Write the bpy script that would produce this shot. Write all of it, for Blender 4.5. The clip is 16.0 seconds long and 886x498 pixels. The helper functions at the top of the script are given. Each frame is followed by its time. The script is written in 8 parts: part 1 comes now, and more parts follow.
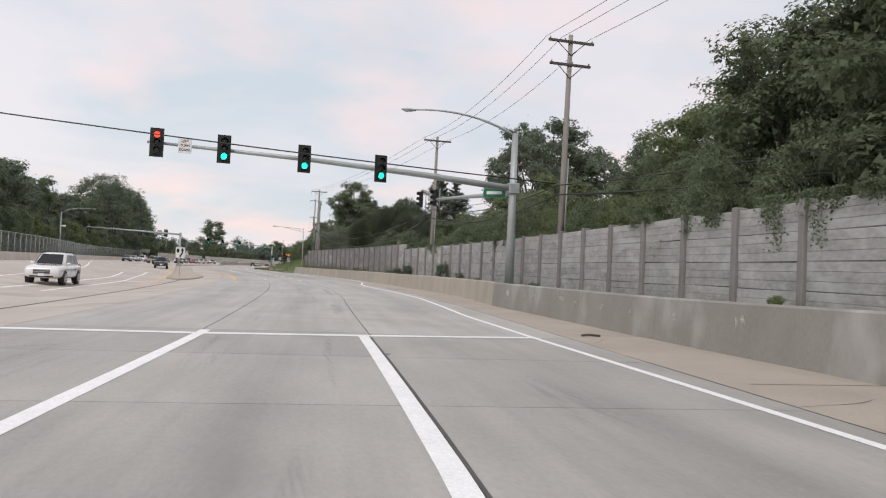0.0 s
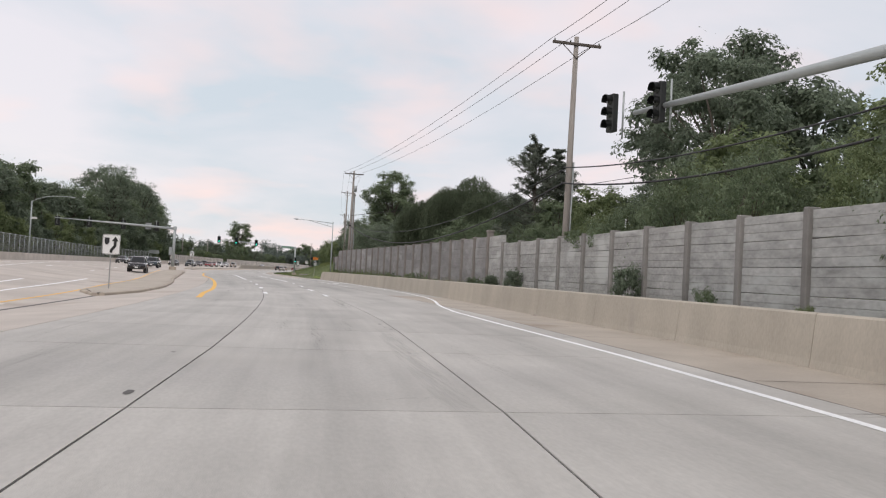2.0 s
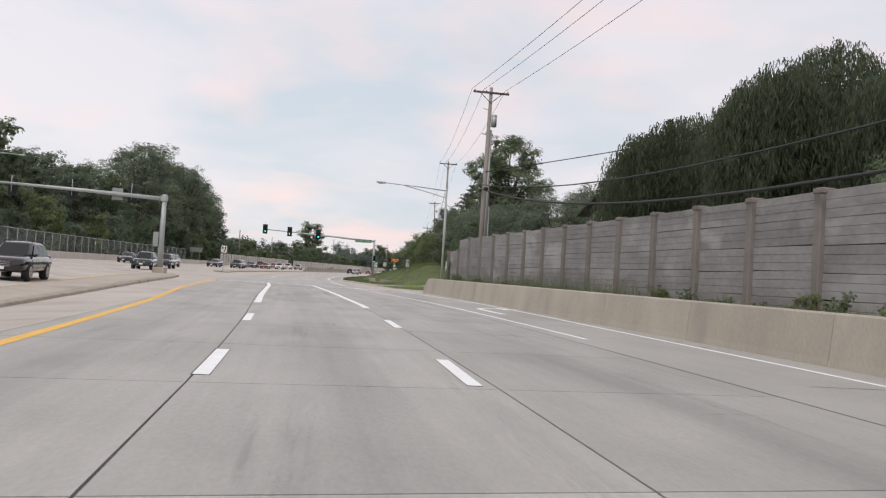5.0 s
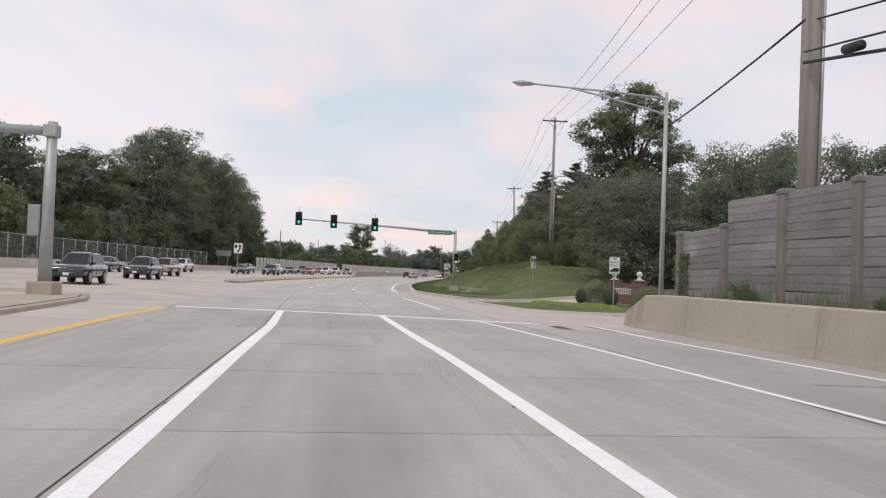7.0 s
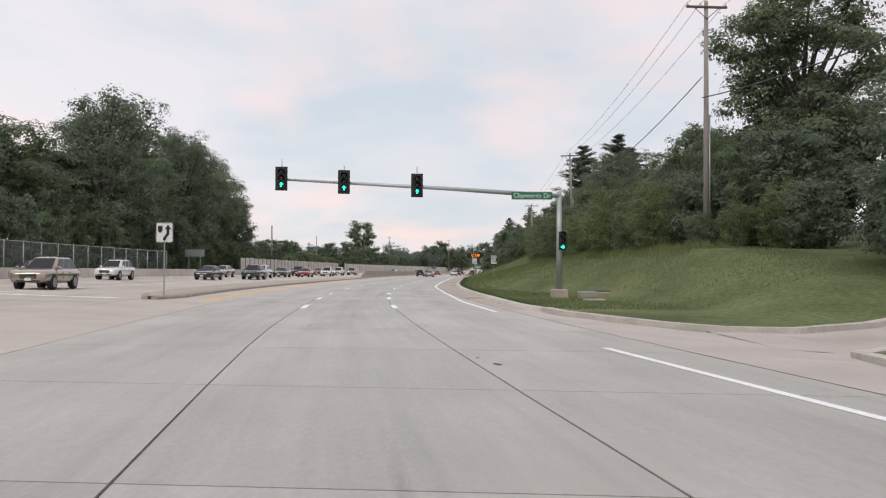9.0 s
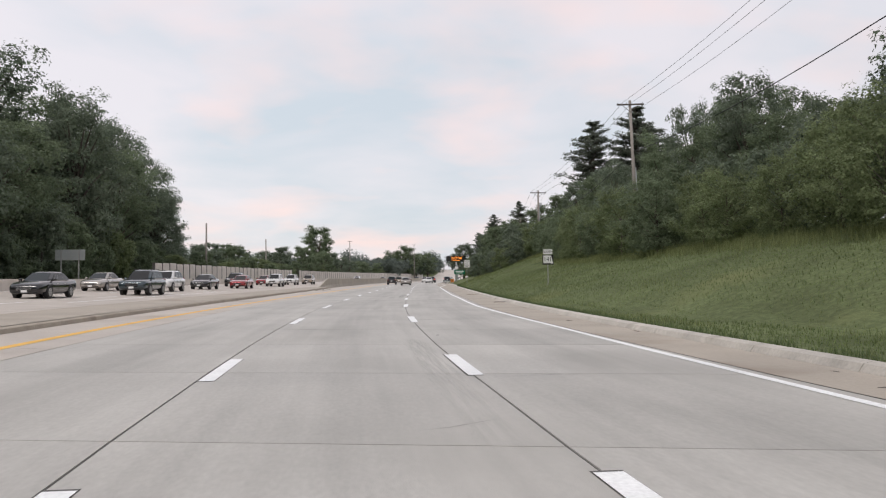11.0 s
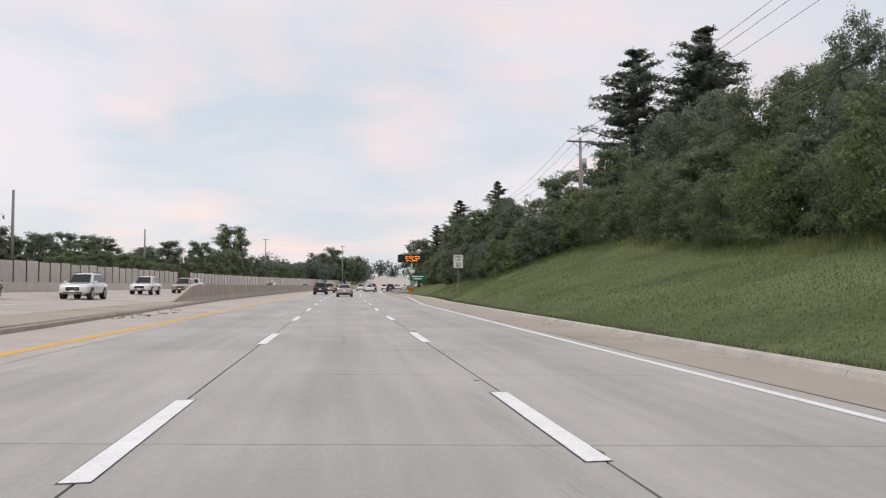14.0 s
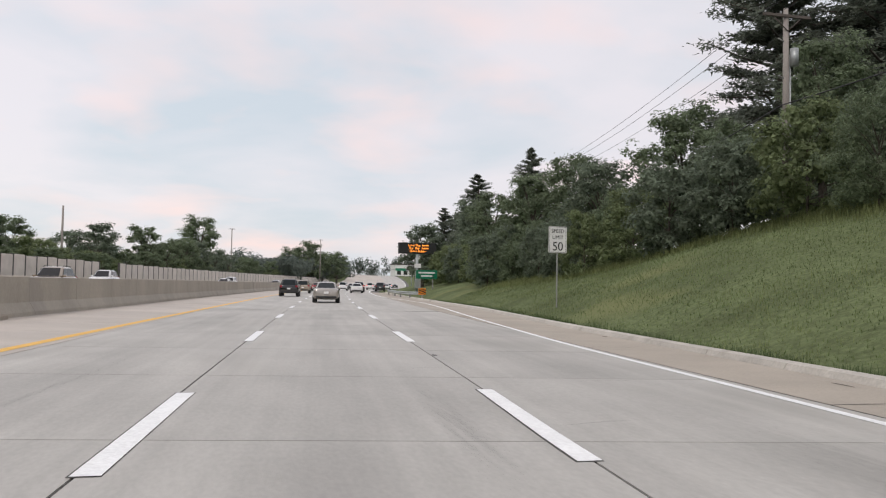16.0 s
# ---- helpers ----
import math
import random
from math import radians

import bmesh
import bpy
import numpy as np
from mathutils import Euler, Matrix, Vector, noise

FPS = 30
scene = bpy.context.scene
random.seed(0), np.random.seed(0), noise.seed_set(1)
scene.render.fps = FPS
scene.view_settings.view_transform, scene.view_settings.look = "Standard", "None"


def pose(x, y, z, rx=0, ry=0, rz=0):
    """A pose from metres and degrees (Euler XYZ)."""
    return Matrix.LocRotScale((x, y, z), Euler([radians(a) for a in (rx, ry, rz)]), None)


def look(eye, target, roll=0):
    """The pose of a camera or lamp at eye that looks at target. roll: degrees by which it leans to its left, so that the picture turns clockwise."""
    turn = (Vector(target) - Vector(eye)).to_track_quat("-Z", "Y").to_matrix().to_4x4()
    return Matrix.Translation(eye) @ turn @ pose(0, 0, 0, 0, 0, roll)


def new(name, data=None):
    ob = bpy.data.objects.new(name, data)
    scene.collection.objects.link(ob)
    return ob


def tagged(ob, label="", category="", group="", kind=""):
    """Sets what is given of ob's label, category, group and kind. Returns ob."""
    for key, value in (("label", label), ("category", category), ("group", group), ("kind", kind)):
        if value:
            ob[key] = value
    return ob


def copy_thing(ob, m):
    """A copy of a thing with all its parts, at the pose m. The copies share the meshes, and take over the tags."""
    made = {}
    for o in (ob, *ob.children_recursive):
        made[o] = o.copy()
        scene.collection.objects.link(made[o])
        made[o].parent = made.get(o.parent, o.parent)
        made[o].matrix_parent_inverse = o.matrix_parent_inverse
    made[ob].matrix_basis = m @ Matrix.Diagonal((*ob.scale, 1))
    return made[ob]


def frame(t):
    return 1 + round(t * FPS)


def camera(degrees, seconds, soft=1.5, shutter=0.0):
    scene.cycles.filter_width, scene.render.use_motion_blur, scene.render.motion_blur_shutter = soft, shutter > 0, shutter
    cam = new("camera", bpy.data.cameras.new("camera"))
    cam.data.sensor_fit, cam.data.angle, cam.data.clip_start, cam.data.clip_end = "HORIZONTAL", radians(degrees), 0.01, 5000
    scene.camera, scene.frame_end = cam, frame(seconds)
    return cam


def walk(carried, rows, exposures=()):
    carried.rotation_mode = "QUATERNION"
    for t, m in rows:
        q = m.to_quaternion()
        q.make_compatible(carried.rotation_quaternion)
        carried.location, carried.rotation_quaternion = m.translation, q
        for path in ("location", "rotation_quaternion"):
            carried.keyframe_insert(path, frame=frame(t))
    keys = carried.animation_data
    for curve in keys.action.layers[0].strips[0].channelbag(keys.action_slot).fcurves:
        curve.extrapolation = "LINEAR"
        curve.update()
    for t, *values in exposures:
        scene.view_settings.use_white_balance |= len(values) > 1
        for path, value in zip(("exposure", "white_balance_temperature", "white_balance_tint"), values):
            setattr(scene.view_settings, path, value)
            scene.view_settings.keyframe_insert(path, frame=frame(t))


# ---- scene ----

# ================= camera =================
cam = camera(56.0, 16.0, soft=1.2)
PATH = [  # seconds, x, y, z, heading, pitch, roll in degrees
    (0.0, 0.540, 8.217, 1.520, -13.832, 1.532, 2.555),
    (0.5, 1.280, 17.227, 1.451, -13.428, 1.669, 2.663),
    (1.0, 1.941, 26.036, 1.424, -12.964, 1.643, 2.768),
    (1.5, 2.644, 34.762, 1.444, -12.413, 1.733, 2.933),
    (2.0, 3.298, 43.578, 1.477, -11.828, 1.812, 3.005),
    (2.5, 3.828, 52.806, 1.493, -11.194, 1.843, 3.010),
    (3.0, 4.214, 62.402, 1.461, -10.484, 1.904, 3.236),
    (3.5, 4.444, 71.623, 1.377, -9.743, 1.951, 3.404),
    (4.0, 4.529, 80.358, 1.297, -8.895, 1.942, 3.558),
    (4.5, 4.467, 89.316, 1.356, -7.921, 1.882, 3.556),
    (5.0, 4.269, 98.545, 1.414, -6.883, 1.796, 3.394),
    (5.5, 3.958, 107.868, 1.473, -5.856, 1.713, 3.124),
    (6.0, 3.553, 117.113, 1.531, -4.913, 1.665, 2.799),
    (6.5, 3.075, 126.102, 1.590, -4.129, 1.679, 2.471),
    (7.0, 2.503, 134.878, 1.515, -3.567, 1.718, 2.113),
    (7.5, 1.743, 143.934, 1.477, -3.238, 1.603, 1.531),
    (8.0, 0.961, 152.725, 1.418, -3.147, 1.550, 1.012),
    (8.5, 0.154, 161.483, 1.383, -3.327, 1.548, 0.572),
    (9.0, -0.607, 170.047, 1.378, -3.688, 1.530, 0.163),
    (9.5, -1.256, 179.037, 1.358, -4.211, 1.570, -0.172),
    (10.0, -1.771, 188.495, 1.338, -4.887, 1.675, -0.417),
    (10.5, -2.133, 198.242, 1.318, -5.709, 1.824, -0.567),
    (11.0, -2.326, 208.100, 1.298, -6.666, 1.999, -0.616),
    (11.5, -2.331, 217.891, 1.278, -7.751, 2.176, -0.558),
    (12.0, -2.142, 227.614, 1.275, -8.947, 2.336, -0.393),
    (12.5, -1.783, 237.582, 1.292, -10.107, 2.451, -0.183),
    (13.0, -1.286, 247.067, 1.322, -10.866, 2.515, -0.062),
    (13.5, -0.775, 256.346, 1.332, -11.503, 2.565, 0.117),
    (14.0, -0.149, 265.488, 1.337, -11.939, 2.518, 0.119),
    (14.5, 0.538, 274.851, 1.346, -12.356, 2.489, 0.245),
    (15.0, 1.228, 284.505, 1.363, -12.800, 2.515, 0.631),
    (15.5, 2.046, 294.008, 1.369, -13.173, 2.508, 0.825),
    (16.0, 2.927, 303.196, 1.360, -13.473, 2.514, 1.044),
]


def aim(x, y, z, heading, pitch, roll):
    h, p = radians(heading), radians(pitch)
    ahead = Vector((-math.sin(h) * math.cos(p), math.cos(h) * math.cos(p), math.sin(p)))
    return look((x, y, z), Vector((x, y, z)) + 10 * ahead, roll)


walk(cam, [(r[0], aim(*r[1:])) for r in PATH])

# ================= world and sun: pale overcast evening =================
world = bpy.data.worlds.new("sky")
scene.world = world
world.use_nodes = True
wt = world.node_tree
wt.nodes.clear()


def wnode(kind, **settings):
    n = wt.nodes.new(kind)
    for k, v in settings.items():
        n.inputs[k].default_value = v
    return n


w_out = wnode("ShaderNodeOutputWorld")
w_bg = wnode("ShaderNodeBackground", Strength=1.0)
w_sky = wnode("ShaderNodeTexSky")
w_sky.sky_type = "NISHITA"
w_sky.sun_disc = False
w_sky.sun_elevation = radians(16)
w_sky.sun_rotation = radians(-60)
w_scale = wnode("ShaderNodeVectorMath")
w_scale.operation = "SCALE"
w_scale.inputs["Scale"].default_value = 0.10
w_co = wnode("ShaderNodeTexCoord")
# the cloud layer: the view direction laid on a flat ceiling, so that clouds flatten towards the horizon
w_sep = wnode("ShaderNodeSeparateXYZ")
w_up = wnode("ShaderNodeMath")
w_up.operation = "ADD"
w_up.inputs[1].default_value = 0.22
w_div = wnode("ShaderNodeVectorMath")
w_div.operation = "DIVIDE"
w_cmb = wnode("ShaderNodeCombineXYZ")
w_n1 = wnode("ShaderNodeTexNoise", Scale=1.15, Detail=5.0, Roughness=0.5, Distortion=0.25)
w_n2 = wnode("ShaderNodeTexNoise", Scale=2.3, Detail=4.0, Roughness=0.45, Distortion=0.2)
w_r1 = wnode("ShaderNodeValToRGB")
w_r2 = wnode("ShaderNodeValToRGB")
w_add = wnode("ShaderNodeVectorMath")
w_add.operation = "ADD"
w_add.inputs[1].default_value = (4.3, 1.7, 0.6)
w_cloud = wnode("ShaderNodeMix")
w_cloud.data_type = "RGBA"
w_mix = wnode("ShaderNodeMix")
w_mix.data_type = "RGBA"
w_mix.inputs[0].default_value = 0.86
w_r1.color_ramp.elements[0].position, w_r1.color_ramp.elements[0].color = 0.36, (0.70, 0.765, 0.84, 1)
w_r1.color_ramp.elements[1].position, w_r1.color_ramp.elements[1].color = 0.60, (0.92, 0.875, 0.925, 1)
w_r2.color_ramp.elements[0].position, w_r2.color_ramp.elements[0].color = 0.50, (0, 0, 0, 1)
w_r2.color_ramp.elements[1].position, w_r2.color_ramp.elements[1].color = 0.74, (0.75, 0.75, 0.75, 1)
wl = wt.links.new
wl(w_co.outputs["Generated"], w_sep.inputs[0])
wl(w_sep.outputs["Z"], w_up.inputs[0])
for i in range(3):
    wl(w_up.outputs[0], w_cmb.inputs[i])
wl(w_co.outputs["Generated"], w_div.inputs[0])
wl(w_cmb.outputs[0], w_div.inputs[1])
wl(w_div.outputs[0], w_n1.inputs["Vector"])
wl(w_div.outputs[0], w_add.inputs[0])
wl(w_add.outputs[0], w_n2.inputs["Vector"])
wl(w_n1.outputs[0], w_r1.inputs[0])
wl(w_n2.outputs[0], w_r2.inputs[0])
wl(w_r2.outputs[0], w_cloud.inputs[0])
wl(w_r1.outputs[0], w_cloud.inputs[6])
w_cloud.inputs[7].default_value = (1.12, 0.86, 0.83, 1)
wl(w_sky.outputs[0], w_scale.inputs[0])
wl(w_scale.outputs[0], w_mix.inputs[6])
wl(w_cloud.outputs[2], w_mix.inputs[7])
wl(w_mix.outputs[2], w_bg.inputs[0])
wl(w_bg.outputs[0], w_out.inputs[0])

sun = new("sun", bpy.data.lights.new("sun", "SUN"))
sun.data.energy, sun.data.angle, sun.data.color = 1.4, radians(14), (1.0, 0.93, 0.86)
sun.matrix_world = look((0, 0, 60), (30, 45, 0))
tagged(sun, kind="structure")

# ================= materials =================


def material(name, colour, rough=0.8, metal=0.0, vary=0.12, size=1.5, grain=0.06, grain_size=40.0, bump=0.0, bump_size=60.0,
             per=0.0, island=False, spec=0.5, stretch=(1, 1, 1), stain=None, stain_at=0.6, deep=0.01):
    """A surface with broad blotches, fine grain, fine relief and, where asked, a tone of its own for each object or island."""
    m = bpy.data.materials.new(name)
    m.use_nodes = True
    t = m.node_tree
    b = t.nodes["Principled BSDF"]
    b.inputs["Roughness"].default_value, b.inputs["Metallic"].default_value = rough, metal
    b.inputs["Specular IOR Level"].default_value = spec
    co = t.nodes.new("ShaderNodeTexCoord")
    mp = t.nodes.new("ShaderNodeMapping")
    mp.inputs["Scale"].default_value = stretch
    geo = t.nodes.new("ShaderNodeNewGeometry")
    t.links.new(geo.outputs["Position"], mp.inputs["Vector"])

    def noise_value(scale, detail):
        n = t.nodes.new("ShaderNodeTexNoise")
        n.inputs["Scale"].default_value, n.inputs["Detail"].default_value = scale, detail
        t.links.new(mp.outputs[0], n.inputs["Vector"])
        return n.outputs[0]

    def spread(value, amount):
        r = t.nodes.new("ShaderNodeMapRange")
        r.inputs["From Min"].default_value, r.inputs["From Max"].default_value = 0.25, 0.75
        r.inputs["To Min"].default_value, r.inputs["To Max"].default_value = 1 - amount, 1 + amount
        t.links.new(value, r.inputs["Value"])
        return r.outputs[0]

    def times(a, c):
        n = t.nodes.new("ShaderNodeMath")
        n.operation = "MULTIPLY"
        t.links.new(a, n.inputs[0])
        t.links.new(c, n.inputs[1])
        return n.outputs[0]

    tone = times(spread(noise_value(1.0 / size, 4), vary), spread(noise_value(grain_size, 2), grain))
    if per:
        who = t.nodes.new("ShaderNodeObjectInfo").outputs["Random"] if not island else geo.outputs["Random Per Island"]
        r = t.nodes.new("ShaderNodeMapRange")
        r.inputs["To Min"].default_value, r.inputs["To Max"].default_value = 1 - per, 1 + per
        t.links.new(who, r.inputs["Value"])
        tone = times(tone, r.outputs[0])
    v = t.nodes.new("ShaderNodeVectorMath")
    v.operation = "SCALE"
    v.inputs[0].default_value = colour
    t.links.new(tone, v.inputs["Scale"])
    colour_out = v.outputs[0]
    if stain:
        ramp = t.nodes.new("ShaderNodeMapRange")
        ramp.inputs["From Min"].default_value, ramp.inputs["From Max"].default_value = stain_at, stain_at + 0.12
        t.links.new(noise_value(0.45 / size, 6), ramp.inputs["Value"])
        mix = t.nodes.new("ShaderNodeMix")
        mix.data_type = "RGBA"
        mix.inputs[7].default_value = (*stain, 1)
        t.links.new(ramp.outputs[0], mix.inputs[0])
        t.links.new(colour_out, mix.inputs[6])
        colour_out = mix.outputs[2]
    t.links.new(colour_out, b.inputs["Base Color"])
    if bump:
        n = t.nodes.new("ShaderNodeBump")
        n.inputs["Strength"].default_value, n.inputs["Distance"].default_value = bump, deep
        t.links.new(noise_value(bump_size, 3), n.inputs["Height"])
        t.links.new(n.outputs[0], b.inputs["Normal"])
    return m


def faint(name, colour, most):
    """A thin film that fades out to the rim of its patch and breaks up in streaks along it."""
    m = material(name, colour, 0.7, vary=0.1)
    t = m.node_tree
    b = t.nodes["Principled BSDF"]

    def maths(kind, a, c):
        n = t.nodes.new("ShaderNodeMath")
        n.operation = kind
        for i, q in enumerate((a, c)):
            if isinstance(q, float):
                n.inputs[i].default_value = q
            else:
                t.links.new(q, n.inputs[i])
        return n.outputs[0]

    uv = t.nodes.new("ShaderNodeSeparateXYZ")
    t.links.new(t.nodes.new("ShaderNodeTexCoord").outputs["UV"], uv.inputs[0])
    alpha = None
    for i in (0, 1):
        q = maths("MULTIPLY", maths("MULTIPLY", uv.outputs[i], maths("SUBTRACT", 1.0, uv.outputs[i])), 4.0)
        alpha = q if alpha is None else maths("MULTIPLY", alpha, q)
    mp = t.nodes.new("ShaderNodeMapping")
    mp.inputs["Scale"].default_value = (14, 0.5, 4)
    t.links.new(t.nodes.new("ShaderNodeNewGeometry").outputs["Position"], mp.inputs[0])
    n = t.nodes.new("ShaderNodeTexNoise")
    n.inputs["Scale"].default_value, n.inputs["Detail"].default_value = 1.0, 5
    t.links.new(mp.outputs[0], n.inputs["Vector"])
    r = t.nodes.new("ShaderNodeMapRange")
    r.inputs["From Min"].default_value, r.inputs["From Max"].default_value, r.inputs["To Max"].default_value = 0.38, 0.68, most
    t.links.new(n.outputs[0], r.inputs["Value"])
    t.links.new(maths("MULTIPLY", alpha, r.outputs[0]), b.inputs["Alpha"])
    return m


def glow(name, colour, strength):
    m = bpy.data.materials.new(name)
    m.use_nodes = True
    b = m.node_tree.nodes["Principled BSDF"]
    b.inputs["Base Color"].default_value = (*[min(1, c) for c in colour], 1)
    b.inputs["Emission Color"].default_value = (*colour, 1)
    b.inputs["Emission Strength"].default_value = strength
    return m


